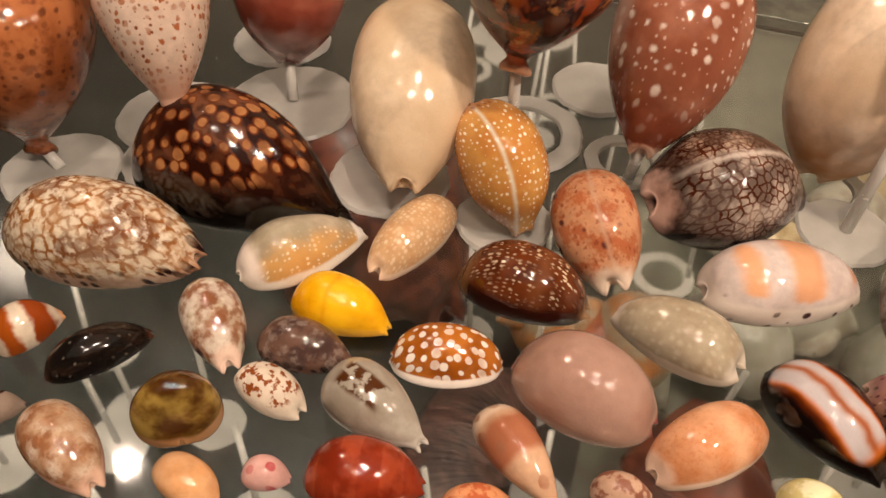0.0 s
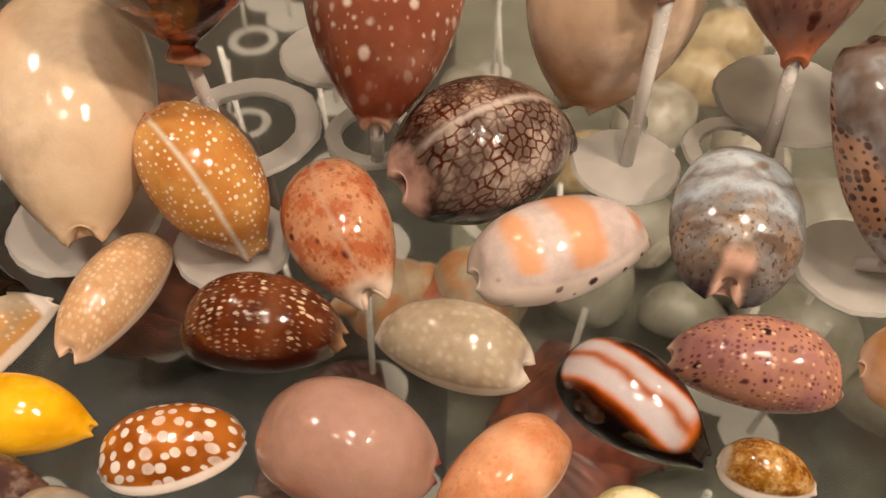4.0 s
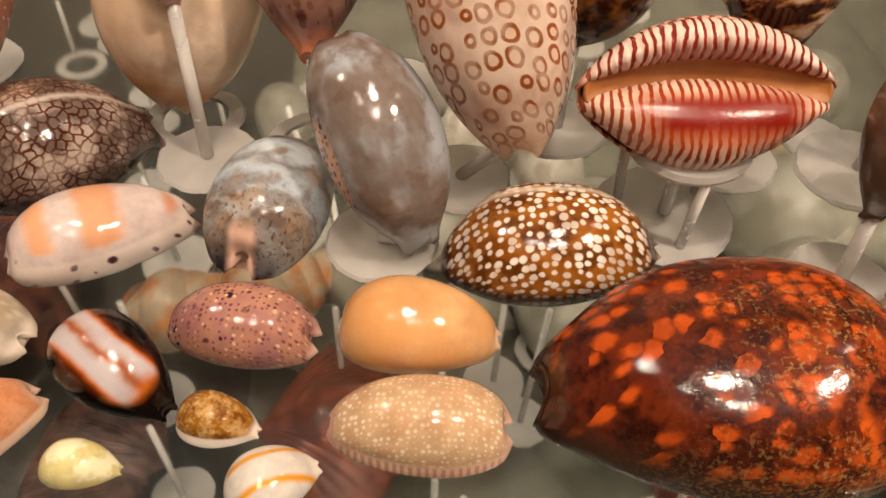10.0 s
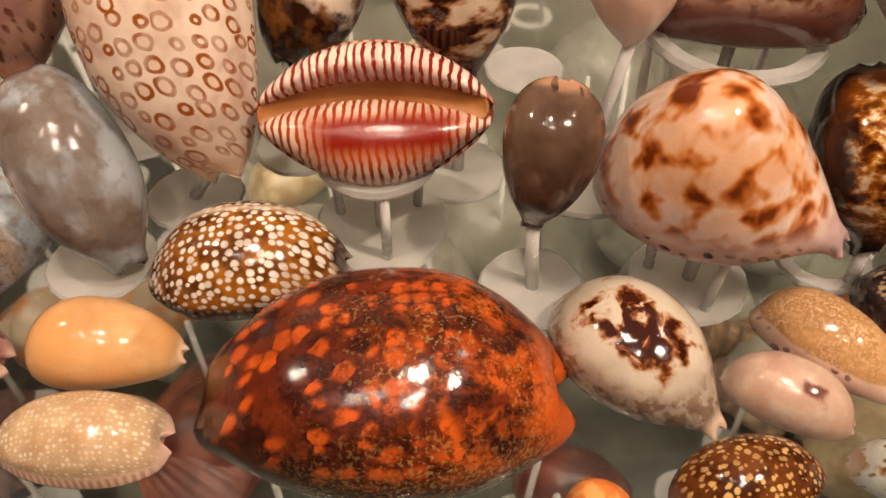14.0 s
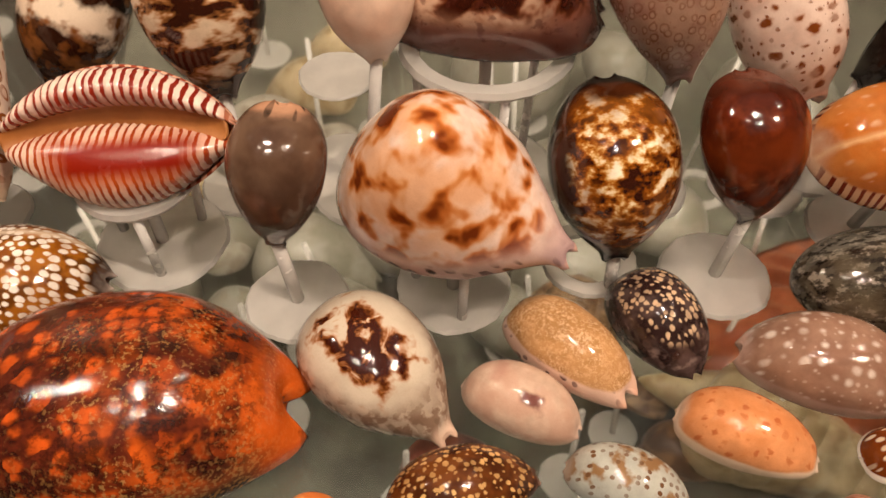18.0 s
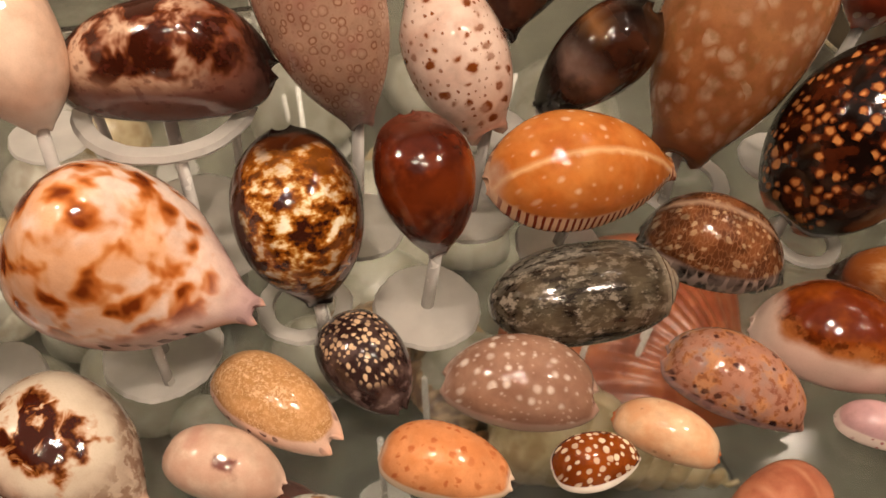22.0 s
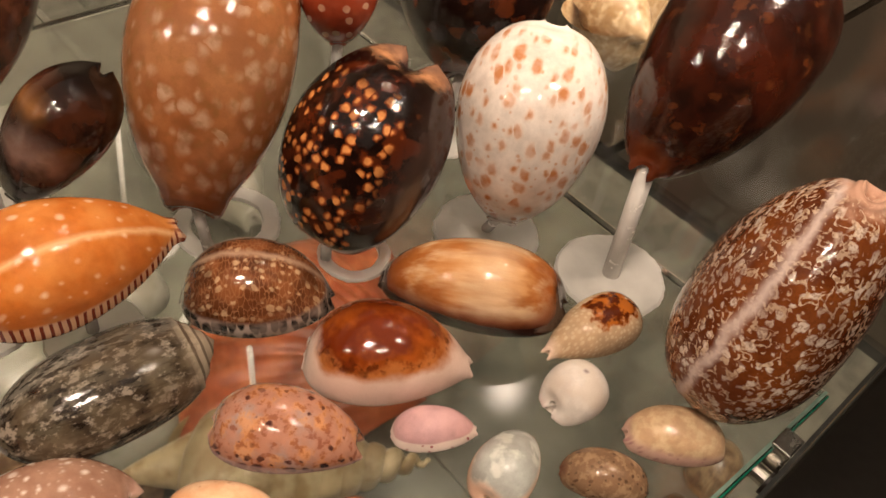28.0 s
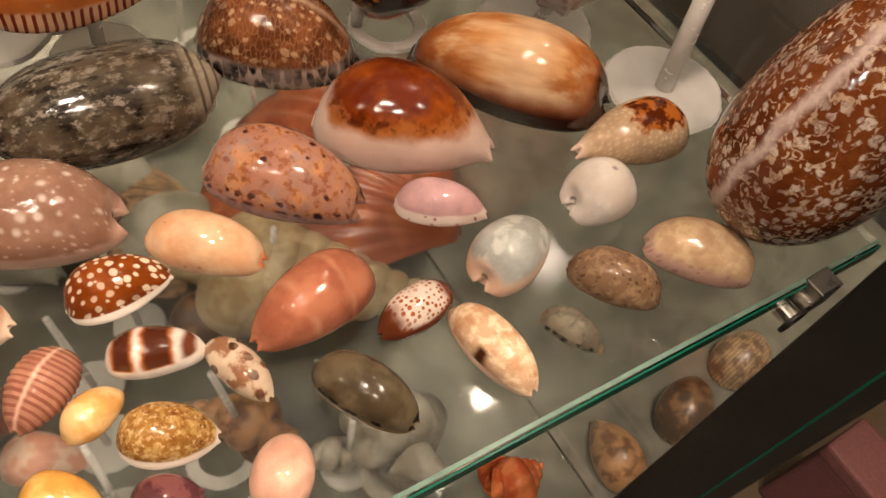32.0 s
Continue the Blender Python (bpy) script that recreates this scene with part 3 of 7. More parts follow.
coat("onyxsmall", "c4a684", ("dots", "d8c4a4", SP(s=1.5, r=0.28, vary=0.2, soft=0.14, a=0.7)), ("cloud", "a85e20", SP(s=9, t=0.3, soft=0.06, on=(("band", SP(ax="x", c=0.38, w=0.21, wob=0.3, ws=2.5, seed=4.0)), ("band", SP(ax="y", c=0.5, w=0.3, wob=0.35, ws=2.5, seed=8.0))))), ("cloud", "54220a", SP(s=4, t=0.45, soft=0.06, on=(("band", SP(ax="x", c=0.38, w=0.19, wob=0.3, ws=2.5, seed=4.0)), ("band", SP(ax="y", c=0.5, w=0.27, wob=0.35, ws=2.5, seed=8.0))))), ("above", "e0c4ae", SP(ax="x", c=0.92)))
coat("whitenub", "e8e2da", ("cloud", "dcd2c6", SP(s=6, t=0.5, soft=0.15)), ("band", "6a4a58", SP(ax="x", c=0.5, w=0.025, soft=0.03, on=(("band", SP(ax="y", c=0.5, w=0.04, soft=0.03)),), a=0.7)), ("ends", "e0ccc6", SP(ax="x", c=0.46, a=0.6)))
coat("pinksmall", "c49c9e", ("cloud", "d0a6a6", SP(s=8, t=0.5, soft=0.15)), ("below", "ecdcd2", SP(ax="z", c=0.55, soft=0.04)), ("dots", "a8545c", SP(s=1.9, r=0.18, vary=0.2, keep=0.45, soft=0.1, on=(("below", SP(ax="z", c=0.53)),))), ("ends", "e6d0c8", SP(ax="x", c=0.46)))
coat("bluegrey", "a9aca6", ("cloud", "c2c4bc", SP(s=6, t=0.55)), ("below", "dcbca4", SP(ax="z", c=0.58, soft=0.1)), ("ends", "e0bca4", SP(ax="x", c=0.42)))
coat("sandlilac", "cba985", ("cloud", "dcc49e", SP(s=3, t=0.54, soft=0.12, a=0.7)), ("below", "c8a296", SP(ax="z", c=0.56, soft=0.12, a=0.85)), ("dots", "96686a", SP(s=2.2, r=0.2, vary=0.24, keep=0.5, soft=0.14, a=0.7, on=(LOW,))))
coat("brownmott", "80644c", ("cloud", "a08466", SP(s=2, t=0.54, soft=0.1, a=0.7)), ("dots", "402a1e", SP(s=1.6, r=0.2, vary=0.24, keep=0.4, soft=0.12, a=0.8)), ("ends", "6a4230", SP(ax="x", c=0.47)))
coat("clear", "8c8474", ("cloud", "a49a86", SP(s=4, t=0.5, soft=0.12)), ("dots", "17110d", SP(s=2, r=0.32, vary=0.2, soft=0.08, on=(("below", SP(ax="z", c=0.5)),))), ("ends", "b09264", SP(ax="x", c=0.44)), clear=0.55)
coat("tanpink", "cdaa88", ("cloud", "e2c8a8", SP(s=2.4, t=0.53, soft=0.1)), ("cloud", "b4845e", SP(s=4, t=0.58, soft=0.08, a=0.7)), ("band", "44200f", SP(ax="x", c=0.5, w=0.06, on=(("below", SP(ax="y", c=0.14)),))), ("below", "dcbca4", SP(ax="z", c=0.44)))
coat("redbrown", "cdbcae", ("dots", "8a4a24", SP(s=1.3, r=0.28, vary=0.26, keep=0.8, soft=0.1)), ("ends", "5e2e18", SP(ax="x", c=0.28, soft=0.08, wob=0.25)), ("below", "62301a", SP(ax="z", c=0.62, soft=0.08, wob=0.2)))
coat("orangered", "9c5c44", ("band", "c08a6c", SP(ax="x", c=0.35, w=0.018, soft=0.03, wob=0.06, a=0.65)), ("band", "c08a6c", SP(ax="x", c=0.65, w=0.025, soft=0.03, wob=0.06, a=0.65)), ("cloud", "ac6e52", SP(s=8, t=0.5, soft=0.15)))
coat("darkolive", "453a2a", ("cloud", "5e5440", SP(s=9, t=0.5, soft=0.12)), ("dots", "120d0a", SP(s=3, r=0.4, on=(("below", SP(ax="z", c=0.52)),))), ("below", "7a6040", SP(ax="z", c=0.38)))
coat("squares", "e6ddd2", ("band", "b86a2c", SP(ax="x", c=0.22, w=0.12, wob=0.08, ws=3, on=(("above", SP(ax="z", c=0.55)),))), ("band", "b86a2c", SP(ax="x", c=0.55, w=0.15, wob=0.08, ws=3, on=(("above", SP(ax="z", c=0.55)),))), ("band", "4c2414", SP(ax="x", c=0.22, w=0.095, wob=0.08, ws=3, on=(("above", SP(ax="z", c=0.58)),))), ("band", "4c2414", SP(ax="x", c=0.55, w=0.125, wob=0.08, ws=3, on=(("above", SP(ax="z", c=0.58)),))), ("band", "6a3a24", SP(ax="x", c=0.85, w=0.06, on=(("above", SP(ax="z", c=0.61)),))))
coat("mottsm", "c9b49c", ("cloud", "8a6248", SP(s=4, t=0.55)), ("dots", "4a2c20", SP(s=3.5, r=0.3, keep=0.5)))
coat("redrib", "b27e68", ("stripe", "7c4434", SP(ax="x", n=15, wob=0.04, t=0.2, a=0.75)), ("cloud", "94604c", SP(s=4, t=0.54, soft=0.1, a=0.6)), ("band", "dcb09a", SP(ax="y", c=0.5, w=0.025, soft=0.04, wob=0.06)))
coat("yelsmall", "d8a25c", ("cloud", "e6be84", SP(s=5, t=0.5, soft=0.12)))
coat("goldrim", "96682f", ("cloud", "c4a264", SP(s=2.0, t=0.54, soft=0.1, a=0.7)), ("dots", "6a3c18", SP(s=1.6, r=0.24, vary=0.26, keep=0.5, soft=0.12, a=0.8)), ("cloud", "d8bc88", SP(s=0.9, t=0.58, soft=0.08, a=0.6)), ("below", "ece0d2", SP(ax="z", c=0.46)))
coat("yellowlow", "dca04c", ("cloud", "e8bc70", SP(s=6, t=0.5, soft=0.12)))
coat("palepink", "d9a890", ("cloud", "e6bca4", SP(s=6, t=0.5, soft=0.15)))
coat("purpledark", "5a3236", ("cloud", "7a4a4a", SP(s=4, t=0.5)))
coat("pinktiny", "d8a8a0", ("dots", "b04048", SP(s=4, r=0.25, keep=0.5)))
coat("peachlow", "dca06c", ("cloud", "e4b488", SP(s=8, t=0.5, soft=0.15)))
coat("redlow", "92351c", ("stripe", "aa4c2e", SP(ax="x", n=3, wob=0.05, a=0.6)), ("cloud", "7a2814", SP(s=7, t=0.55, soft=0.1)))
coat("bandtan", "d2a888", ("band", "a8694c", SP(ax="x", c=0.4, w=0.16)), ("band", "e2c8b0", SP(ax="x", c=0.12, w=0.06)), ("dots", "a06a50", SP(s=5, r=0.25, keep=0.4)))
coat("mottlow", "c8a48c", ("cloud", "8a5a48", SP(s=3, t=0.52)))
coat("orangemott", "d89468", ("cloud", "b8603c", SP(s=3, t=0.54)))
coat("thrush", "cf9750", ("cloud", "bf8040", SP(s=8, t=0.5, soft=0.12)), ("dots", "efe2c8", SP(s=1.6, r=0.16, vary=0.26, keep=0.85, soft=0.09, rand=0.8)), ("band", "dcd2bc", SP(ax="y", c=0.38, w=0.018, wob=0.06, ws=14, soft=0.025)), ("ends", "b8805c", SP(ax="x", c=0.465)), ("dots", "6a2c1c", SP(s=1.5, r=0.28, vary=0.2, keep=0.6, soft=0.1, on=(("ends", SP(ax="x", c=0.455)),))))
coat("tan", "cf9670", ("cloud", "b0603a", SP(s=5, t=0.52, soft=0.08, rough=0.75, a=0.85)), ("dots", "8a4028", SP(s=1.6, r=0.2, vary=0.3, keep=0.45, soft=0.12, wob=0.5, a=0.7)), ("dots", "5a2c2c", SP(s=4.5, r=0.16, vary=0.2, keep=0.35, soft=0.1)), ("band", "c8a084", SP(ax="y", c=0.6, w=0.012)), ("above", "ead4c0", SP(ax="x", c=0.91)), ("ends", "8a4a48", SP(ax="x", c=0.49, a=0.4)))
coat("slate", "8c8a88", ("cloud", "6e5e52", SP(s=8, t=0.52, soft=0.1, stretch=(1.4, 0.5, 0.5))), ("band", "ccdae4", SP(ax="x", c=0.36, w=0.08, soft=0.06, wob=0.3)), ("band", "b8c6d0", SP(ax="x", c=0.57, w=0.05, soft=0.06, wob=0.35)), ("cloud", "c4ccd0", SP(s=6, t=0.6, soft=0.09, a=0.6, stretch=(1.3, 0.6, 0.6))), ("cloud", "a08468", SP(s=6, t=0.57, soft=0.08, a=0.6)), ("cloud", "4c3226", SP(s=1.1, t=0.6, soft=0.06, a=0.8, on=(("above", SP(ax="x", c=0.68, soft=0.2)),))), ("above", "2c2428", SP(ax="x", c=0.94)), ("band", "d8b09c", SP(ax="y", c=0.5, w=0.1, on=(("above", SP(ax="x", c=0.88)),))))
coat("grey", "857b74", ("cloud", "75645a", SP(s=9, t=0.5, soft=0.12, a=0.75)), ("cloud", "b4bec6", SP(s=12, t=0.51, soft=0.12, a=0.75, stretch=(0.6, 1.1, 1))), ("cloud", "6a564a", SP(s=4, t=0.59, soft=0.08, a=0.5)), ("below", "d0a88c", SP(ax="y", c=0.05, soft=0.02, wob=0.04)), ("dots", "4a2c20", SP(s=2.0, r=0.3, vary=0.3, soft=0.1, on=(("below", SP(ax="y", c=0.06, soft=0.02)),))), ("below", "c8a088", SP(ax="z", c=0.27, soft=0.04)), ("dots", "4a2c20", SP(s=2.0, r=0.3, vary=0.3, soft=0.1, on=(("below", SP(ax="z", c=0.28)),))), ("ends", "4a342a", SP(ax="x", c=0.475, soft=0.02)))
coat("cocoa", "50392c", ("cloud", "654e3e", SP(s=12, t=0.5, soft=0.15)), ("below", "b08468", SP(ax="x", c=0.045, soft=0.03)), ("dots", "1c0f0a", SP(s=4, r=0.2, vary=0.1, keep=0.6, on=(("below", SP(ax="x", c=0.06)),))), ("above", "5a3222", SP(ax="x", c=0.95)))
coat("helmet", "ead2c4", ("cloud", "dfa06c", SP(s=15, t=0.47, soft=0.14, a=0.75, on=(("above", SP(ax="z", c=0.5, soft=0.16)),))), ("cloud", "d08a4a", SP(s=6.4, t=0.49, soft=0.07, dist=0.2, rough=0.4, detail=2.0, seed=3.3, a=0.85, on=(("above", SP(ax="z", c=0.4, soft=0.08)),))), ("cloud", "b4601f", SP(s=6.4, t=0.54, soft=0.05, dist=0.2, rough=0.4, detail=2.0, seed=3.3, a=0.9, on=(("above", SP(ax="z", c=0.4, soft=0.08)),))), ("cloud", "6c2c0c", SP(s=6.4, t=0.61, soft=0.06, dist=0.2, rough=0.4, detail=2.0, seed=3.3, on=(("above", SP(ax="z", c=0.4, soft=0.08)),))), ("below", "c09c98", SP(ax="z", c=0.38, soft=0.14, a=0.85)), ("dots", "3c2220", SP(s=4.0, r=0.28, vary=0.26, keep=0.8, soft=0.1, on=(("band", SP(ax="z", c=0.27, w=0.06)),))), ("ends", "9a7e86", SP(ax="x", c=0.43, soft=0.07, a=0.7)), ("ends", "e0b4a4", SP(ax="x", c=0.485, soft=0.01)))
coat("tort", "fbf2da", ("cloud", "d8a850", SP(s=3.8, t=0.41, soft=0.09, rough=0.55, seed=2.1, stretch=(1.2, 0.85, 1))), ("cloud", "965212", SP(s=3.8, t=0.46, soft=0.06, rough=0.55, seed=2.1, stretch=(1.2, 0.85, 1))), ("cloud", "34140a", SP(s=3.8, t=0.54, soft=0.06, rough=0.55, seed=2.1, stretch=(1.2, 0.85, 1))), ("cloud", "7a4210", SP(s=9, t=0.56, soft=0.08, a=0.55)), ("ends", "8a5014", SP(ax="x", c=0.3, soft=0.12, wob=0.2, a=0.6)), ("ends", "1a0c09", SP(ax="x", c=0.4, soft=0.05, wob=0.2)), ("band", "3a1a0c", SP(ax="y", c=1.0, w=0.1, soft=0.1, wob=0.15)), ("band", "100807", SP(ax="y", c=0.0, w=0.15, soft=0.07, wob=0.1)), ("below", "5a2a0c", SP(ax="z", c=0.68, soft=0.14, wob=0.2, a=0.7)), ("below", "100807", SP(ax="z", c=0.56, soft=0.08, wob=0.1)))
coat("orange", "cc7430", ("cloud", "d88c48", SP(s=12, t=0.5, soft=0.15)), ("dots", "eecaa8", SP(s=4.0, r=0.1, vary=0.22, keep=0.7, soft=0.14, a=0.8)), ("band", "ecbc88", SP(ax="y", c=0.42, w=0.016, wob=0.06, soft=0.03)), ("below", "dcae88", SP(ax="z", c=0.46, soft=0.03)), ("stripe", "7a2c18", SP(ax="x", n=30, wob=0.015, t=0.3, on=(("below", SP(ax="z", c=0.46, soft=0.02)),))), ("ends", "dcb498", SP(ax="x", c=0.465)), ("stripe", "7a2c18", SP(ax="y", n=16, wob=0.015, t=0.3, on=(("above", SP(ax="x", c=0.94)),))))
coat("darkred", "551f0e", ("cloud", "3a130a", SP(s=9, t=0.5, soft=0.12)), ("cloud", "7a3418", SP(s=7, t=0.56, soft=0.12, a=0.7)), ("band", "74300f", SP(ax="x", c=0.45, w=0.12, soft=0.1, wob=0.2, a=0.6)), ("ends", "30120b", SP(ax="x", c=0.4, soft=0.08, wob=0.1)), ("below", "5a2a1a", SP(ax="x", c=0.08)))
coat("brnspot", "96552f", ("cloud", "ae6a40", SP(s=10, t=0.5, soft=0.12)), ("dots", "4a1f12", SP(s=2.8, r=0.2, vary=0.26, keep=0.6, soft=0.12, a=0.75)), ("cloud", "6a3018", SP(s=4, t=0.58, soft=0.1, a=0.6)), ("above", "3a180e", SP(ax="x", c=0.96)))
coat("pinkfreck", "ecd2c0", ("dots", "b0683e", SP(s=2.2, r=0.24, vary=0.26, keep=0.7, soft=0.1, wob=0.3)), ("dots", "8a4420", SP(s=1.5, r=0.16, vary=0.22, keep=0.5, soft=0.1, seed=2.0)), ("above", "e2b49c", SP(ax="x", c=0.85, soft=0.1)))
coat("redband", "984c3a", ("stripe", "ac6450", SP(ax="x", n=4, wob=0.08, a=0.6, soft=0.1)), ("cloud", "863c2c", SP(s=10, t=0.5, soft=0.12, a=0.6)), ("above", "7a3424", SP(ax="x", c=0.95)))
coat("ivory", "e0cbb0", ("cloud", "d6bc9c", SP(s=20, t=0.5, soft=0.15)), ("band", "8a5a34", SP(ax="y", c=0.5, w=0.06, on=(("above", SP(ax="x", c=0.975, soft=0.01)),))))
coat("fire", "3c120a", ("cloud", "a8481c", SP(s=8, t=0.52, soft=0.05, stretch=(0.4, 1, 1))), ("cloud", "c88a50", SP(s=6, t=0.62)), ("above", "dcae90", SP(ax="x", c=0.93)))
coat("pinkdot", "a86c54", ("cloud", "90543e", SP(s=12, t=0.5, soft=0.12)), ("dots", "ecdccf", SP(s=4.4, r=0.14, vary=0.26, keep=0.85, soft=0.12, wob=0.2)), ("dots", "dcbfae", SP(s=2.4, r=0.1, vary=0.14, keep=0.4, soft=0.1)), ("above", "8c442c", SP(ax="x", c=0.82, soft=0.08, a=0.7)), ("above", "e8c6b0", SP(ax="x", c=0.955, soft=0.015)), ("band", "c8a898", SP(ax="y", c=0.0, w=0.1, soft=0.05, a=0.7)))
coat("creamegg", "f4dcc2", ("cloud", "eed0ae", SP(s=22, t=0.5, soft=0.15)), ("above", "cc9660", SP(ax="x", c=0.86, soft=0.08)), ("above", "e4c8aa", SP(ax="x", c=0.97)))
coat("purptip", "c8927c", ("dots", "5a2c2c", SP(s=2.6, r=0.4, keep=0.6)), ("above", "d8a090", SP(ax="x", c=0.9)))
coat("ortip", "a47a66", ("cloud", "8a6258", SP(s=9, t=0.52, soft=0.12)), ("dots", "5c3024", SP(s=2.6, r=0.22, vary=0.3, keep=0.6, soft=0.1)), ("dots", "4a1c14", SP(s=5.5, r=0.16, vary=0.2, keep=0.4, soft=0.08)), ("above", "d8845c", SP(ax="x", c=0.9, soft=0.05)))
coat("eyed", "dfc0aa", ("cloud", "ecd6c2", SP(s=12, t=0.5, soft=0.12)), ("cloud", "9a6a6a", SP(s=13, t=0.58, soft=0.1, a=0.4)), ("dots", "dcb494", SP(s=4.6, r=0.22, vary=0.24, soft=0.08, wob=0.12, rand=0.5, keep=0.5, a=0.5)), ("ring", "96501c", SP(s=4.6, r=0.28, w=0.09, soft=0.035, wob=0.12, rand=0.5, vary=0.24)), ("above", "ecd0b4", SP(ax="x", c=0.95)))
coat("darkband", "2e1408", ("band", "dccab4", SP(ax="x", c=0.55, w=0.09, wob=0.3)), ("cloud", "7a4a20", SP(s=9, t=0.54)))
coat("tortdark", "dcc4a8", ("cloud", "a06a38", SP(s=6, t=0.45, soft=0.06, stretch=(1.4, 0.6, 0.8), seed=4.0)), ("cloud", "34160b", SP(s=6, t=0.51, soft=0.05, stretch=(1.4, 0.6, 0.8), seed=4.0)), ("ends", "3a1c12", SP(ax="x", c=0.42, soft=0.06)), ("band", "1c0c08", SP(ax="y", c=1.0, w=0.12, soft=0.08)))
coat("palepeach", "e6c4ac", ("cloud", "eed2bc", SP(s=12, t=0.5, soft=0.15)), ("above", "f2e8dc", SP(ax="x", c=0.86, soft=0.06)))
coat("helmet2", "875a4c", ("below", "714238", SP(ax="z", c=0.5, soft=0.15)), ("band", "cfae94", SP(ax="x", c=0.45, w=0.32, soft=0.08, wob=0.2, on=(("above", SP(ax="z", c=0.66, soft=0.1)),))), ("cloud", "8a4a28", SP(s=9, t=0.44, soft=0.07, dist=0.3, seed=5.0, on=(("above", SP(ax="z", c=0.68, soft=0.1)),))), ("cloud", "3a160b", SP(s=9, t=0.49, soft=0.06, dist=0.3, seed=5.0, on=(("above", SP(ax="z", c=0.68, soft=0.1)),))), ("cloud", "5c2c22", SP(s=3, t=0.62, soft=0.06, a=0.6)), ("ends", "3a2420", SP(ax="x", c=0.43, soft=0.06)))
coat("ringed", "b5907a", ("cloud", "a07464", SP(s=10, t=0.53, soft=0.12)), ("ring", "85573f", SP(s=2.7, r=0.29, w=0.07, soft=0.05, vary=0.22, wob=0.2, rand=0.7, a=0.85)), ("dots", "c8a48c", SP(s=2.7, r=0.16, soft=0.1, wob=0.2, rand=0.7, a=0.5)), ("dots", "8a5c4c", SP(s=1.3, r=0.18, vary=0.2, keep=0.5, soft=0.12, a=0.4)), ("above", "8c6258", SP(ax="x", c=0.93)))
coat("palespot", "e2c0ae", ("cloud", "ecd2c2", SP(s=9, t=0.5, soft=0.12)), ("dots", "b4764c", SP(s=3.6, r=0.28, vary=0.26, keep=0.55, soft=0.12, wob=0.3, stretch=(1, 0.75, 1), a=0.7)), ("dots", "7e3f18", SP(s=3.6, r=0.21, vary=0.26, keep=0.55, soft=0.07, wob=0.3, stretch=(1, 0.75, 1))), ("dots", "8a4a20", SP(s=1.9, r=0.16, vary=0.22, keep=0.4, soft=0.09, wob=0.3, seed=2.0)), ("band", "5a3020", SP(ax="y", c=1.0, w=0.06, wob=0.1, a=0.6)), ("above", "d8a088", SP(ax="x", c=0.9)))
coat("chestnut", "4a2a1e", ("cloud", "633a28", SP(s=7, t=0.5, soft=0.1)), ("above", "22100c", SP(ax="x", c=0.94)))
coat("darkpale", "1c0e0a", ("cloud", "4a2616", SP(s=12, t=0.5, soft=0.12, a=0.8)), ("band", "a08a80", SP(ax="x", c=0.42, w=0.05, soft=0.14, wob=0.25, a=0.5, on=(("above", SP(ax="z", c=0.68, soft=0.2)),))), ("band", "b8804e", SP(ax="x", c=0.66, w=0.035, soft=0.1, a=0.6, on=(("above", SP(ax="y", c=0.6, soft=0.12)),))), ("ends", "100807", SP(ax="x", c=0.36, soft=0.08)), ("below", "120a08", SP(ax="z", c=0.55, soft=0.12)))
coat("tallbrown", "a46a40", ("cloud", "8a5430", SP(s=12, t=0.5, soft=0.12)), ("dots", "cdb096", SP(s=5.0, r=0.26, vary=0.3, keep=0.85, soft=0.22, a=0.6, wob=0.35, rand=0.9)), ("band", "a87a58", SP(ax="x", c=0.45, w=0.1, soft=0.12, wob=0.2, a=0.35)), ("cloud", "8a6238", SP(s=3, t=0.6, soft=0.1, a=0.5)), ("above", "7a4628", SP(ax="x", c=0.9)))
coat("mauri", "160906", ("cloud", "4a1e0c", SP(s=6, t=0.55, soft=0.08, on=(("above", SP(ax="z", c=0.72)),))), ("dots", "86401a", SP(s=3.0, r=0.42, vary=0.3, keep=0.6, soft=0.1, wob=0.3, rand=0.75, on=(("above", SP(ax="z", c=0.64, soft=0.08)), ("band", SP(ax="x", c=0.42, w=0.38)), ("above", SP(ax="y", c=0.26, soft=0.06))))), ("dots", "e09a58", SP(s=3.0, r=0.27, vary=0.3, keep=0.6, a=0.85, soft=0.1, wob=0.3, rand=0.75, on=(("above", SP(ax="z", c=0.65, soft=0.08)), ("band", SP(ax="x", c=0.42, w=0.38)), ("above", SP(ax="y", c=0.26, soft=0.05))))), ("below", "44342e", SP(ax="y", c=0.16, soft=0.12, a=0.8)), ("above", "e8a878", SP(ax="x", c=0.94, soft=0.04)), ("below", "4c3c3a", SP(ax="z", c=0.5, soft=0.1, a=0.8)))
coat("lynx", "ddd2c8", ("dots", "cfa077", SP(s=4.6, r=0.34, vary=0.26, keep=0.85, soft=0.16, wob=0.3, rand=0.85, stretch=(0.85, 1.1, 1), a=0.6)), ("dots", "ab6428", SP(s=4.6, r=0.24, vary=0.26, keep=0.85, soft=0.12, wob=0.3, rand=0.85, stretch=(0.85, 1.1, 1), a=0.85)), ("dots", "b87a42", SP(s=2.6, r=0.15, vary=0.2, keep=0.35, soft=0.12, seed=2.0, a=0.7)), ("cloud", "e6e0da", SP(s=10, t=0.6, soft=0.1, a=0.5)), ("below", "f0e8de", SP(ax="x", c=0.05)))
coat("darkamber", "2a110a", ("cloud", "40190c", SP(s=14, t=0.54, soft=0.1, a=0.8)), ("cloud", "5a3018", SP(s=6, t=0.62, soft=0.06, a=0.7)), ("cloud", "120806", SP(s=9, t=0.56, soft=0.1, a=0.7)), ("above", "6a3016", SP(ax="x", c=0.93)))
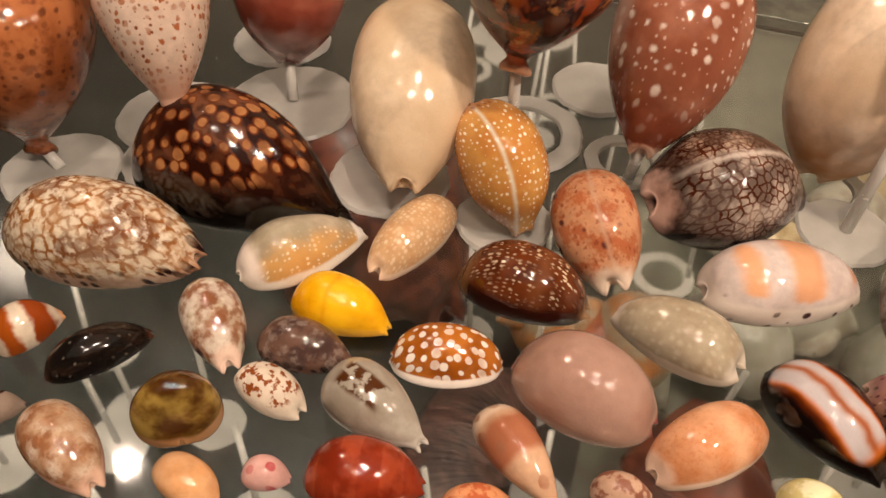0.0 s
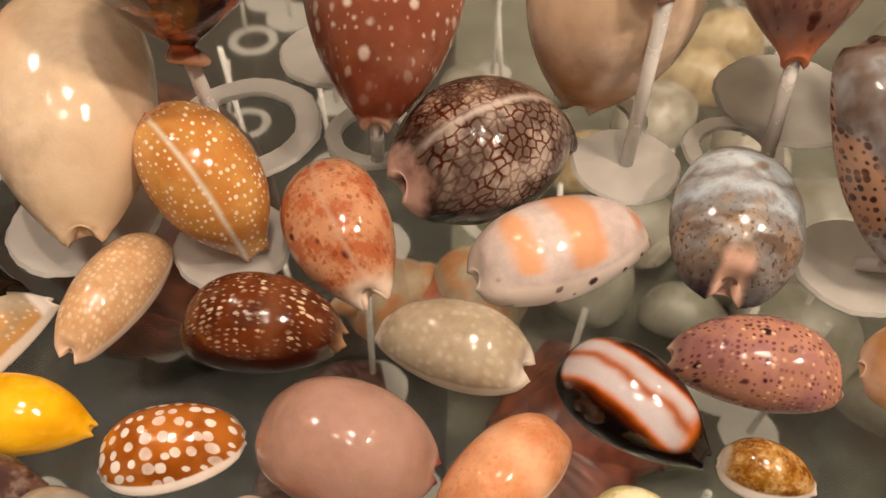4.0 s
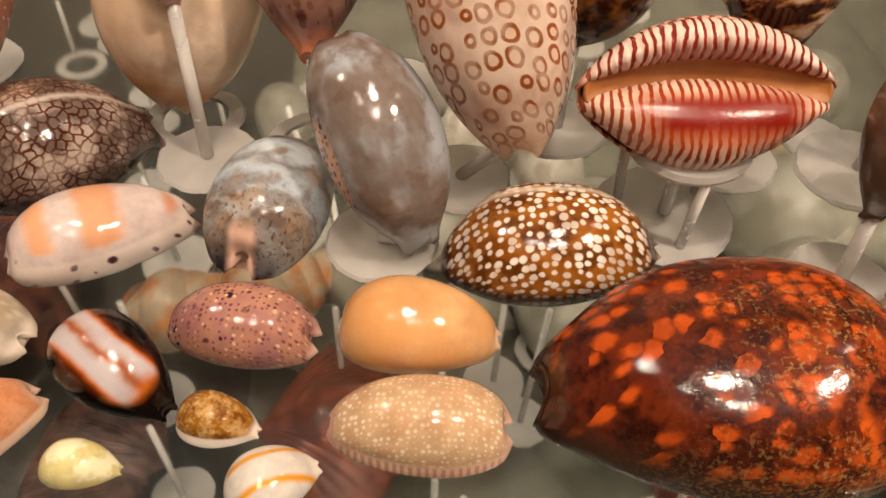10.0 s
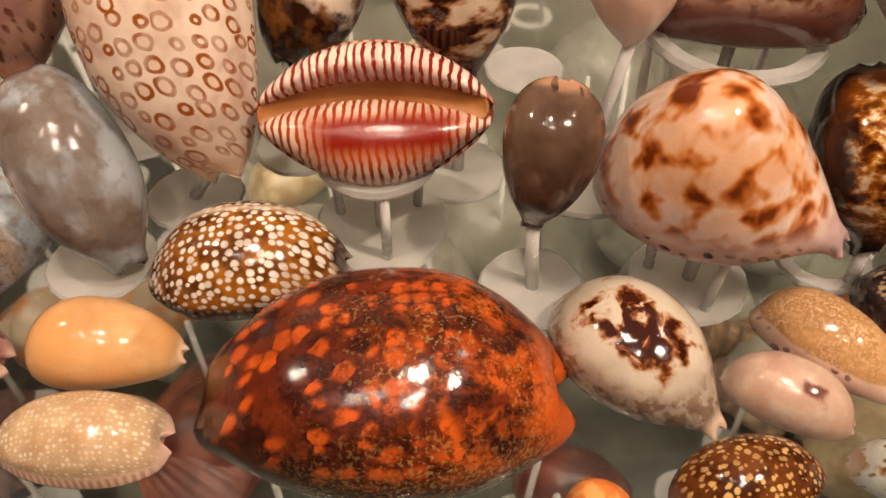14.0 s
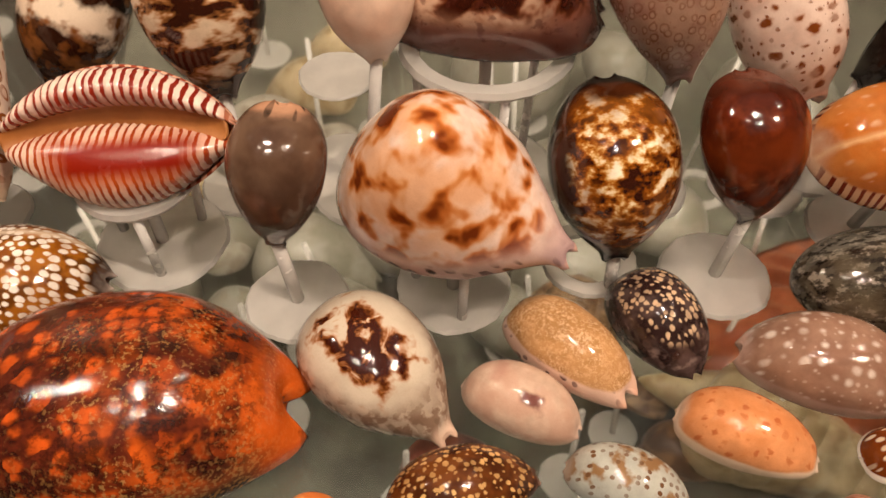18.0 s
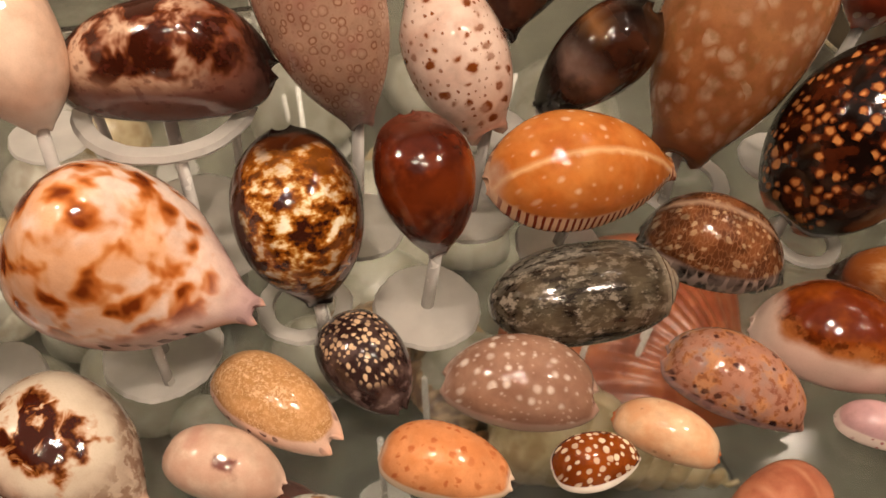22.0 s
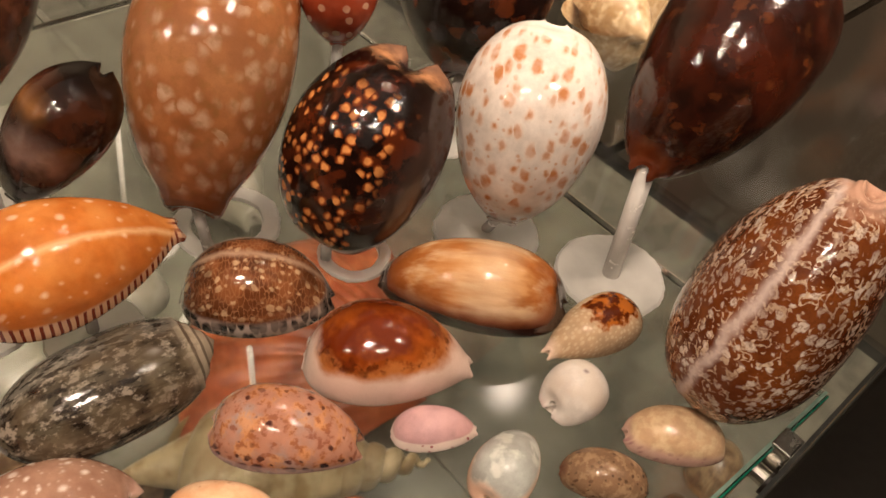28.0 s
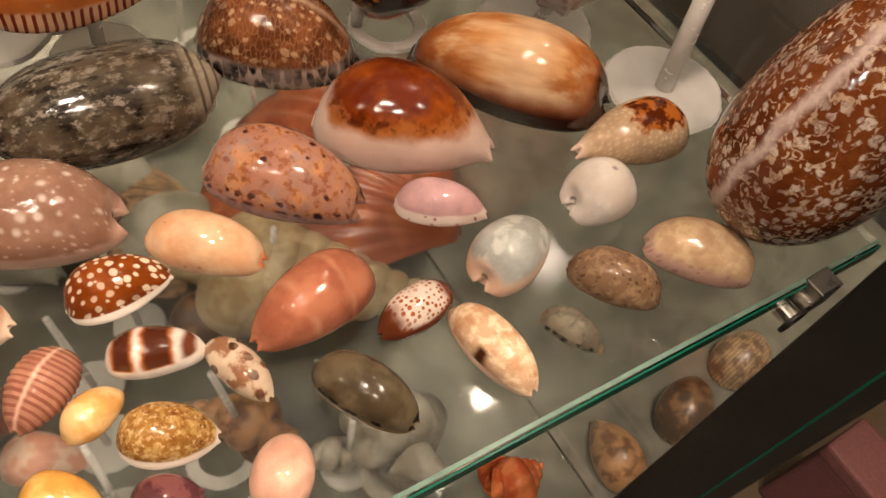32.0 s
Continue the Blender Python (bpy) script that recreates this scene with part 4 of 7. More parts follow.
coat("deer", "5e2c12", ("cloud", "8a4c22", SP(s=10, t=0.5, soft=0.12, a=0.8)), ("cloud", "cfb59a", SP(s=2.3, t=0.57, soft=0.05, detail=1.0, dist=1.4)), ("dots", "e2d2c2", SP(s=2.9, r=0.24, vary=0.3, keep=0.7, wob=0.4, soft=0.08, rand=0.9)), ("cloud", "6a3416", SP(s=1.0, t=0.55, soft=0.06, a=0.55)), ("cloud", "6a3820", SP(s=12, t=0.54, soft=0.12, a=0.5)), ("band", "d6c2ba", SP(ax="y", c=0.36, w=0.026, wob=0.12, ws=7, soft=0.03, a=0.9)), ("below", "d0a48c", SP(ax="x", c=0.035, soft=0.025)), ("band", "d4b8a2", SP(ax="y", c=1.0, w=0.05)), ("dots", "4a2010", SP(s=2.4, r=0.26, vary=0.2, soft=0.1, on=(("above", SP(ax="y", c=0.94)),))), rough=0.07)
coat("redsmall", "a8482c", ("dots", "e0b090", SP(s=4, r=0.25, keep=0.6)))
coat("brownback", "1f0f0b", ("cloud", "5a2a14", SP(s=9, t=0.57)))
coat("rosy_lip", "efd6c6", ("stripe", "7c2014", SP(ax="x", n=27, wob=0.05, t=0.38)), ("band", "9c3018", SP(ax="y", c=0.5, w=0.2, soft=0.15, a=0.55, on=(("band", SP(ax="x", c=0.5, w=0.26, soft=0.15)),))), ("ends", "d8906c", SP(ax="x", c=0.47)), rough=0.14)
coat("rosy_in", "eeccb6", ("stripe", "943c1a", SP(ax="x", n=27, wob=0.05, t=0.32)), ("band", "b8501c", SP(ax="y", c=0.42, w=0.26, soft=0.14, wob=0.1, on=(("band", SP(ax="x", c=0.54, w=0.3, soft=0.12)),), a=0.8)), ("band", "841c0a", SP(ax="y", c=0.34, w=0.18, soft=0.09, wob=0.1, on=(("band", SP(ax="x", c=0.56, w=0.29, soft=0.1)),))), ("above", "e6b490", SP(ax="y", c=0.9, soft=0.08, a=0.7)), rough=0.24)
coat("rosy_dark", "c08048", ("cloud", "a8682f", SP(s=14, t=0.5, soft=0.15)), rough=0.5)
coat("rosy", "d9a489", ("stripe", "8c3a22", SP(ax="x", n=20, wob=0.015, t=0.1)))
# ---- building helpers ----
def thing(name, verts, faces, material, m, smooth=True, marks=()):
    me = bpy.data.meshes.new(name)
    me.from_pydata([tuple(map(float, v)) for v in verts], [], faces)
    for key, values in dict(marks).items():
        me.attributes.new(key, "FLOAT_VECTOR", "POINT").data.foreach_set("vector", np.asarray(values, dtype=np.float32).ravel())
    me.materials.append(material)
    if smooth:
        me.polygons.foreach_set("use_smooth", [True] * len(me.polygons))
    me.update()
    ob = new(name, me)
    ob.matrix_world = m
    return ob


def link_bm(name, bm, material, parent=None, label="", smooth=False, m=None):
    me = bpy.data.meshes.new(name)
    bm.to_mesh(me)
    bm.free()
    me.materials.append(material)
    if smooth:
        me.polygons.foreach_set("use_smooth", [True] * len(me.polygons))
    ob = new(name, me)
    if m is not None:
        ob.matrix_world = m
    if parent is not None:
        ob.parent = parent
    if label:
        ob["label"] = label
    return ob


part = link_bm


def box_bm(x0, x1, y0, y1, z0, z1, bevel=0.0):
    bm = bmesh.new()
    bmesh.ops.create_cube(bm, size=1.0, matrix=Matrix.LocRotScale(((x0 + x1) / 2, (y0 + y1) / 2, (z0 + z1) / 2), None, (x1 - x0, y1 - y0, z1 - z0)))
    if bevel:
        bmesh.ops.bevel(bm, geom=bm.edges[:], offset=bevel, segments=2, affect="EDGES", profile=0.5)
    return bm


def grid_faces(rings, around, closed=True):
    f = []
    for i in range(rings - 1):
        for j in range(around if closed else around - 1):
            k = (j + 1) % around
            f.append((i * around + j, i * around + k, (i + 1) * around + k, (i + 1) * around + j))
    return f


# ---- shells ----
def cowrie_mesh(L, W, H, egg=0.2, spout=0.19, notch=0.022, rim=0.0, rib=0.0, full=0.92, snout=0.0, tail=0.0, lump=0.012, hump=0.0, taper=0.22, droop=0.26, seed=0):
    """An egg with a humped back, a flattened toothed base with its slit, and a spout with a notch at either end. The spire end is at -x."""
    n, k = 64, 52
    u = (np.arange(n) + 0.5) / n
    x = -np.cos(np.pi * u)
    xw = x + egg * (1 - x * x)
    r = np.clip(1 - (xw / 0.965) ** 2, 0, 1) ** (0.5 * full * (1 + taper * np.clip(x, 0, 1)))
    grow = np.clip((np.abs(x) - 0.6) / 0.3, 0, 1)
    beak = spout * 1.15 * grow * np.sqrt(np.clip(1 - (np.clip(np.abs(x) - 0.95, 0, 1) / 0.06) ** 2, 0.5, 1))
    r = (r ** 2.6 + beak ** 2.6) ** (1 / 2.6)
    r = r * (1 - snout * np.clip((x - 0.35) / 0.65, 0, 1) * 0.6) * (1 - tail * np.clip((-x - 0.45) / 0.55, 0, 1) * 0.6)
    a = 2 * np.pi * np.arange(k) / k
    ca, sa = np.cos(a), np.sin(a)
    X = np.repeat(x[:, None], k, 1)
    Rr = np.repeat(r[:, None], k, 1)
    C = np.repeat(ca[None], n, 0)
    S = np.repeat(sa[None], n, 0)
    ends = np.clip((np.abs(X) - 0.8) / 0.2, 0, 1) ** 1.6
    side = np.where(S < 0, np.sign(C) * np.abs(C) ** 0.72, C)
    Y = 0.5 * W * Rr * side * (1 + rim * np.exp(-((S + 0.2) / 0.22) ** 2))
    up = np.where(S > 0, 0.64 * np.abs(S) ** 0.95, -0.36 * np.abs(S) ** 0.62)
    back = Rr ** np.where(S > 0, 1.08, 0.9)
    Z = H * back * up * (1 + hump * np.exp(-((X + 0.15) / 0.5) ** 2) * (S > 0) * np.abs(S))
    slit = np.exp(-((Y / (0.07 * W)) - 0.6) ** 2) * (S < -0.3) * (np.abs(X) < 0.93)
    teeth = 0.5 + 0.5 * np.cos(X * 60)
    Z = Z + H * 0.07 * slit * (0.7 + 0.3 * teeth)
    if rim:
        ribs = np.exp(-((S + 0.25) / 0.3) ** 2) * (0.5 + 0.5 * np.cos(X * 75))
        Z = Z + 0.012 * H * ribs
    if rib:
        Z = Z * (1 + rib * np.cos(X * 38))
        Y = Y * (1 + rib * np.cos(X * 38))
    if lump:
        ph = seed * 1.7
        w = lump * (np.sin(3.1 * X + 1.3 * C + ph) + np.sin(4.7 * C * S - 2.3 * X + 2 * ph) + 0.6 * np.sin(7.3 * S + 5.1 * X + 3 * ph))
        Z, Y = Z * (1 + w * (S > 0) * np.abs(S)), Y * (1 + 0.7 * w * np.abs(C))
    P = 0.5 * L * X - np.sign(X) * min(1.4 * notch * L, 0.42 * spout * W) * ends * np.where(X < 0, 0.45, 1.0) * np.abs(S) ** 1.5 * np.where(S > 0, 1.0, 1.2)
    verts = np.stack([P, Y, Z], -1).reshape(-1, 3)
    faces = grid_faces(n, k)
    round_it = np.where(np.arange(k) <= 3 * k // 4, np.arange(k), np.arange(k) - k) * 2 * np.pi / k - 0.5 * np.pi
    skin = np.stack([500 * L * X, 500 * W * Rr * round_it[None], 0 * X], -1).reshape(-1, 3)
    for ring, sign in ((0, -1), (n - 1, 1)):
        base = len(verts)
        c = verts[ring * k:(ring + 1) * k].mean(0)
        inner = c + (verts[ring * k:(ring + 1) * k] - c) * 0.55 - np.array([sign * L * 0.012, 0, 0])
        verts = np.concatenate([verts, inner, [c - np.array([sign * L * 0.05, 0, 0])]])
        skin = np.concatenate([skin, skin[ring * k:(ring + 1) * k], [skin[ring * k]]])
        for j in range(k):
            q = (j + 1) % k
            f1 = (ring * k + j, ring * k + q, base + q, base + j)
            f2 = (base + j, base + q, base + k)
            faces += [f1, f2] if sign > 0 else [f1[::-1], f2[::-1]]
    lo, hi = verts.min(0), verts.max(0)
    spot = (verts - lo) / (hi - lo)
    verts = verts - np.stack([0 * verts[:, 0], 0 * verts[:, 0], droop * H * np.abs(np.clip(2 * verts[:, 0] / L, -1, 1)) ** 3], -1)
    under = [i for i, f in enumerate(faces[:(n - 1) * k]) if sa[i % k] < -0.42 and sa[(i + 1) % k] < -0.42]
    return verts, faces, {"spot": spot, "skin": skin}, set(under)


def take(verts, faces, marks):
    """The faces with only the points that they use."""
    used = sorted({v for f in faces for v in f})
    at = {v: i for i, v in enumerate(used)}
    return verts[used], [tuple(at[v] for v in f) for f in faces], {k: m[used] for k, m in marks.items()}


def lowest(root):
    return min((root.matrix_basis @ v.co).z for ob in root.children for v in ob.data.vertices)


def cowrie(look_of, label, place, turn, L, W, H, lies=False, **shape):
    v, f, marks, under = cowrie_mesh(L, W, H, seed=sum(map(ord, look_of)) % 31, **shape)
    root = new("cowrie_shell")
    root.matrix_basis = pose(*place, *turn)
    for name, faces in (("back", [q for i, q in enumerate(f) if i not in under]), ("underside", [q for i, q in enumerate(f) if i in under])):
        pv, pf, pm = take(v, faces, marks)
        thing(name, pv, pf, PAINT[look_of], Matrix.Identity(4), marks=pm).parent = root
    if lies:
        root.location.z += 0.0004 - lowest(root)
    return tagged(root, label, "seashell", "cowrie shells on the glass shelf")


def sweep(rows, closed=False):
    """A skin over rows of points of equal length."""
    v = np.array(rows).reshape(-1, 3)
    return v, grid_faces(len(rows), len(rows[0]), closed)


def striped_cowrie(look_of, label, place, turn, L, W, H, lies=False):
    """A ribbed shell turned over: back, outer lip, inner lip and the opening between them. Its underside is at -z."""
    root = new("striped_cowrie_shell")
    root.matrix_world = pose(*place, *turn)
    n, k = 260, 26
    xs = np.linspace(-1, 1, n)
    rib = 0.5 - 0.5 * np.sin(27 * np.pi * (xs + 1))

    def strip(name, fn, material, text="", reach=1.0, lean=0.0):
        rows = []
        q = np.linspace(0, 1, k)
        for i in range(n):
            y, z = fn(xs[i], rib[i], q)
            rows.append(np.stack([0.5 * L * xs[i] * reach * (1 + lean * (0.5 - q) * (1 - xs[i] ** 2)), y, z], -1))
        v, f = sweep(rows)
        ob = thing(name, v, f, material, Matrix.Identity(4))
        ob.parent = root
        if text:
            ob["label"] = text
        mod = ob.modifiers.new("thickness", "SOLIDIFY")
        mod.thickness = 0.0008
        return ob

    def dome(x, e):
        return np.clip(1 - np.abs(x) ** 2.0, 0, 1) ** e

    def outer(x, b, q):
        a = np.pi * (0.02 + 1.1 * q)
        top, inn = -W * (0.05 + 0.45 * dome(x, 0.85)), -W * (0.035 + 0.2 * dome(x, 0.8))
        mid, half = (top + inn) / 2, (inn - top) / 2
        bulge = 1 + 0.07 * b
        return mid - half * np.cos(a) * bulge, -0.03 * H - 0.3 * H * (0.12 + 0.88 * dome(x, 0.5)) * np.sin(a) * bulge

    def inner(x, b, q):
        a = np.pi * (-0.12 + 1.1 * q)
        top, low = W * (0.05 - 0.15 * dome(0.93 * x + 0.07, 1.0)), W * (0.12 + 0.4 * dome(x, 1.5))
        mid, half = (top + low) / 2, (low - top) / 2
        edge = 1 + 0.06 * b * (np.exp(-(q / 0.2) ** 2) + 0.5 * np.clip((q - 0.5) / 0.5, 0, 1))
        return mid - half * np.cos(a) * edge, -0.02 * H - 0.42 * H * (0.1 + 0.9 * dome(x, 0.6)) * np.sin(a) * edge

    def hollow(x, b, q):
        return W * (-0.3 + 0.42 * q) * (0.25 + 0.75 * dome(x, 0.6)), -0.16 * H + 0.1 * H * np.sin(np.pi * q) * dome(x, 0.5)

    def back(x, b, q):
        a = np.pi * q
        return -0.49 * W * (0.12 + 0.88 * dome(x, 0.8)) * np.cos(a), 0.55 * H * dome(x, 0.6) * np.sin(a)

    strip("outer_lip", outer, PAINT["rosy_lip"], "ribbed red and white outer lip with teeth", lean=0.25)
    strip("inner_lip", inner, PAINT["rosy_in"], "striped inner lip with a glossy dark red middle", 0.97, -0.2)
    strip("opening", hollow, PAINT["rosy_dark"], "orange-brown inside of the opening", 0.93)
    strip("back", back, PAINT["rosy"], "", 0.96)
    return tagged(root, label, "seashell", "cowrie shells on the glass shelf")


def whelk(material, label, place, turn, L, W, turns=6.0, knobs=0, knob=0.0, cord=0.0, mouth=None, name="whelk_shell", squash=1.0):
    """A coiled shell: a tube that winds and widens down from the tip at +x, with a mouth and a drawn-out canal at -x."""
    root = new(name)
    root.matrix_world = pose(*place, *turn)
    n, k = int(26 * turns), 22
    g = np.linspace(0, 1, n)
    size = 0.05 + 0.95 * g ** 1.05
    ang = g * turns * 2 * np.pi
    a = 2 * np.pi * np.arange(k) / k
    rows = []
    for i in range(n):
        rt = 0.27 * W * size[i]
        bump = 1 + knob * max(0.0, math.cos(ang[i] * knobs)) ** 2 if knobs else 1.0
        rad = (0.24 * W * size[i] + rt * np.cos(a) * bump * (1 + cord * np.cos(9 * a)))
        xx = 0.5 * L - L * 0.72 * g[i] ** 1.15 + rt * 1.25 * np.sin(a) * (1 + cord * np.cos(9 * a))
        rows.append(np.stack([xx, rad * math.cos(ang[i]) * squash, rad * math.sin(ang[i])], -1))
    v, f = sweep(rows, True)
    f.append(tuple(range(k)))
    ob = thing("spiral_body", v, f, material, Matrix.Identity(4))
    ob.parent = root
    m = np.linspace(0, 1, 16)
    rows = []
    for t in m:
        r = 0.26 * W * (1 - t) ** 0.8 + 0.012 * W
        c0 = 0.24 * W * (1 - t)
        rows.append(np.stack([np.full(k, -0.22 * L - 0.28 * L * t), c0 * math.cos(ang[-1]) * 0.5 + r * np.cos(a), c0 * math.sin(ang[-1]) * 0.5 + r * np.sin(a)], -1))
    v, f = sweep(rows, True)
    f.append(tuple(range(15 * k, 16 * k)))
    ob = thing("canal", v, f, mouth or material, Matrix.Identity(4))
    ob.parent = root
    return tagged(root, label, "seashell", "larger shells on the lower shelf")


def fan(material, label, place, turn, R, ribs=18, deep=0.3, ridge=0.05):
    """Half of a scallop: a domed fan with radiating ribs and a small hinge."""
    n, k = 22, 96
    rows = []
    for i in range(n):
        q = (i + 0.4) / (n - 0.6)
        th = np.linspace(-1.05, 1.05, k)
        rr = R * q * (1 - 0.18 * np.abs(th / 1.05) ** 3)
        wave = 1 + ridge * np.cos(th * ribs * 3) * q
        rows.append(np.stack([rr * np.cos(th) - 0.5 * R, rr * np.sin(th), deep * R * np.sin(np.pi * (0.08 + 0.84 * q)) * np.cos(th * 1.2) * wave], -1))
    v, f = sweep(rows)
    ob = thing("scallop_shell", v, f, material, pose(*place, *turn))
    mod = ob.modifiers.new("thickness", "SOLIDIFY")
    mod.thickness = 0.0015
    return tagged(ob, label, "seashell", "larger shells on the lower shelf")


def olive(look_of, label, place, turn, L, W, H, lies=False):
    n, k = 60, 40
    x = np.linspace(-1, 1, n)
    r = np.where(x < 0.72, (1 - np.abs((x - 0.0) / 1.02) ** 2.6) ** 0.6, 0)
    r0 = (1 - (0.72 / 1.02) ** 2.6) ** 0.6
    r = np.where(x >= 0.72, r0 * np.clip((1 - x) / 0.28, 0, 1) ** 0.9 + 0.02 + 0.025 * np.cos((x - 0.72) * 60) * (x > 0.74), r)
    a = 2 * np.pi * np.arange(k) / k
    v = np.stack([np.repeat(0.5 * L * x[:, None], k, 1), 0.5 * W * r[:, None] * np.cos(a), 0.5 * H * r[:, None] * np.sin(a)], -1).reshape(-1, 3)
    f = grid_faces(n, k) + [tuple(range(k))[::-1], tuple(range((n - 1) * k, n * k))]
    root = new("olive_shell")
    root.matrix_basis = pose(*place, *turn)
    lo, hi = v.min(0), v.max(0)
    marks = {"spot": (v - lo) / (hi - lo), "skin": v * 1000}
    spire = [q for q in f if min(q) >= 51 * k]
    for name, faces in (("body", [q for q in f if min(q) < 51 * k]), ("spire", spire)):
        pv, pf, pm = take(v, faces, marks)
        thing(name, pv, pf, PAINT[look_of], Matrix.Identity(4), marks=pm).parent = root
    if lies:
        root.location.z += 0.0004 - lowest(root)
    return tagged(root, label, "seashell", "cowrie shells on the glass shelf")


# ---- the showcase ----
GLASS = glass("shelf_glass", (0.93, 0.965, 0.95, 1), 0.04)
CLEAR = glass("door_glass", (0.93, 0.965, 0.95, 1))
GLASS_EDGE = plain("glass_edge_green", "0d5a46", 0.15)
STEM = plain("clear_acrylic_rod", "fbf8f2", 0.25, grain=-0.17, scale=0.25)
STEM.node_tree.nodes["Principled BSDF"].inputs["Transmission Weight"].default_value = 0.28
ACRYLIC = plain("frosted_acrylic", "f3f0ea", 0.32, grain=-0.1, scale=0.12)
ACRYLIC.node_tree.nodes["Principled BSDF"].inputs["Transmission Weight"].default_value = 0.66
BLACK = plain("black_paint", "17110c", 0.45)
STEEL = plain("brushed_steel", "b8b4ac", 0.25, 1.0)
WALL = plain("warm_wall", "6d6254", 0.8)
CEIL = plain("ceiling_paint", "9a9284", 0.8)
FLOOR = plain("dark_floor", "4a4238", 0.5)
SX0, SX1, SY0, SY1 = -0.62, 0.525, -0.1379, 0.146
SKEW = -0.04
LOWER = -0.235


def skewed(bm):
    """Turns the front edge of a shelf a few degrees from the row of shells."""
    for v in bm.verts:
        if v.co.y < 0:
            v.co.y += SKEW * (v.co.x - SX1)
    return bm


def shelf(name, x0, x1, y0, y1, z, label):
    ob = link_bm(name, skewed(box_bm(x0, x1, y0, y1, z - 0.006, z, 0.0006)), GLASS if z == 0 else CLEAR)
    ob.visible_shadow = False
    return tagged(ob, label, "shelf", kind="structure")


top_shelf = shelf("glass_shelf", SX0, SX1, SY0, SY1, 0.0, "clear glass shelf with green edge carrying the shells")
part("front_edge", skewed(box_bm(SX0, SX1, SY0 - 0.0006, SY0 - 0.0001, -0.0056, -0.0006)), GLASS_EDGE, top_shelf, "dark green polished front edge")
part("side_edge", skewed(box_bm(SX1 + 0.0001, SX1 + 0.0006, SY0, SY1, -0.0056, -0.0006)), plain("pale_edge", "9a8f80", 0.2), top_shelf, "pale side edge")
part("back_edge", box_bm(SX0, SX1, SY1 + 0.0001, SY1 + 0.0006, -0.0056, -0.0006), GLASS_EDGE, top_shelf, "dark green polished back edge")
# thin pale strip: the highlight on the front edge, put in as colour
part("edge_bevel", skewed(box_bm(SX0, SX1, SY0 + 0.0002, SY0 + 0.0012, 0.0001, 0.0004)), plain("painted_edge_highlight", "6c8478", 0.15), top_shelf, "pale strip painted as the highlight along the front edge")
low_shelf = shelf("glass_shelf", SX0, SX1, SY0, 0.617, LOWER, "lower clear glass shelf carrying larger shells")
part("front_edge", skewed(box_bm(SX0, SX1, SY0 - 0.0006, SY0 - 0.0001, LOWER - 0.0056, LOWER - 0.0006)), GLASS_EDGE, low_shelf, "dark green polished front edge")
part("back_edge", box_bm(SX0, SX1, 0.6171, 0.6177, LOWER - 0.0056, LOWER - 0.0006), plain("glass_edge_bright", "19c79a", 0.15), low_shelf, "bright green polished back edge")
back_shelf = shelf("glass_shelf", SX0, SX1 + 0.3, 0.30, 0.62, 0.0, "second glass shelf behind with green edge")
part("front_edge", box_bm(SX0, SX1 + 0.3, 0.2994, 0.2999, -0.0056, -0.0006), GLASS_EDGE, back_shelf, "dark green polished front edge")
# unseen pale upper walls, added as reflectors to brighten the glass and fill the sides
PALE = plain("pale_reflector", "c4b8a4", 0.7)
tagged(link_bm("wall_upper_back", box_bm(-1.6, 1.8, 0.9, 0.95, 0.35, 1.5), PALE), "pale cream reflector added as the upper wall behind the showcase", "wall", kind="structure")
tagged(link_bm("wall_upper_east", box_bm(1.8, 1.85, -1.6, 0.9, 0.35, 1.5), PALE), "pale cream reflector added as the upper shop wall", "wall", kind="structure")
tagged(link_bm("wall_back", box_bm(-1.6, 1.8, 0.9, 0.95, -1.05, 0.35), WALL), "warm grey wall behind the showcase", "wall", kind="structure")
tagged(link_bm("wall_front", box_bm(-1.6, 1.8, -1.65, -1.6, -1.05, 1.5), WALL), "warm grey shop wall", "wall", kind="structure")
tagged(link_bm("wall_west", box_bm(-1.65, -1.6, -1.6, 0.9, -1.05, 1.5), WALL), "warm grey shop wall", "wall", kind="structure")
tagged(link_bm("wall_east", box_bm(1.8, 1.85, -1.6, 0.9, -1.05, 0.35), WALL), "warm grey shop wall", "wall", kind="structure")
tagged(link_bm("ceiling", box_bm(-1.6, 1.8, -1.6, 0.9, 1.5, 1.55), CEIL), "pale shop ceiling", "ceiling", kind="structure")
tagged(link_bm("floor", box_bm(-1.6, 1.8, -1.6, 0.9, -1.1, -1.05), FLOOR), "dark floor of the shop", "floor", kind="structure")
tagged(link_bm("showcase_deck", box_bm(SX0 - 0.05, SX1 + 0.35, -0.145, 0.9, LOWER - 0.06, LOWER - 0.04), plain("deck_board", "171714", 0.5, scale=0.02)), "dark grey showcase deck under the lower shelf", "deck", kind="structure")
tagged(link_bm("display_mat", box_bm(0.03, 0.86, -0.142, 0.8, LOWER - 0.0395, LOWER - 0.037), plain("pale_mat", "625f53", 0.7, scale=0.05, grain=0.22)), "grey-green mat lying on the showcase deck", "mat")
tagged(link_bm("showcase_post", box_bm(0.507, 0.545, -0.168, -0.1435, -1.05, 0.6, 0.001), BLACK), "black painted showcase post", "post", kind="structure")

door = new("glass_door")
pane = part("pane", box_bm(0.486, 0.496, -0.56, -0.163, -0.7, 0.5), CLEAR, door)
pane.visible_shadow = False
part("edge_strip", box_bm(0.4862, 0.4958, -0.1628, -0.1622, -0.7, 0.5), GLASS_EDGE, door, "dark green polished vertical edge")
tagged(door, "open glass showcase door with green polished edge", "door", kind="structure")

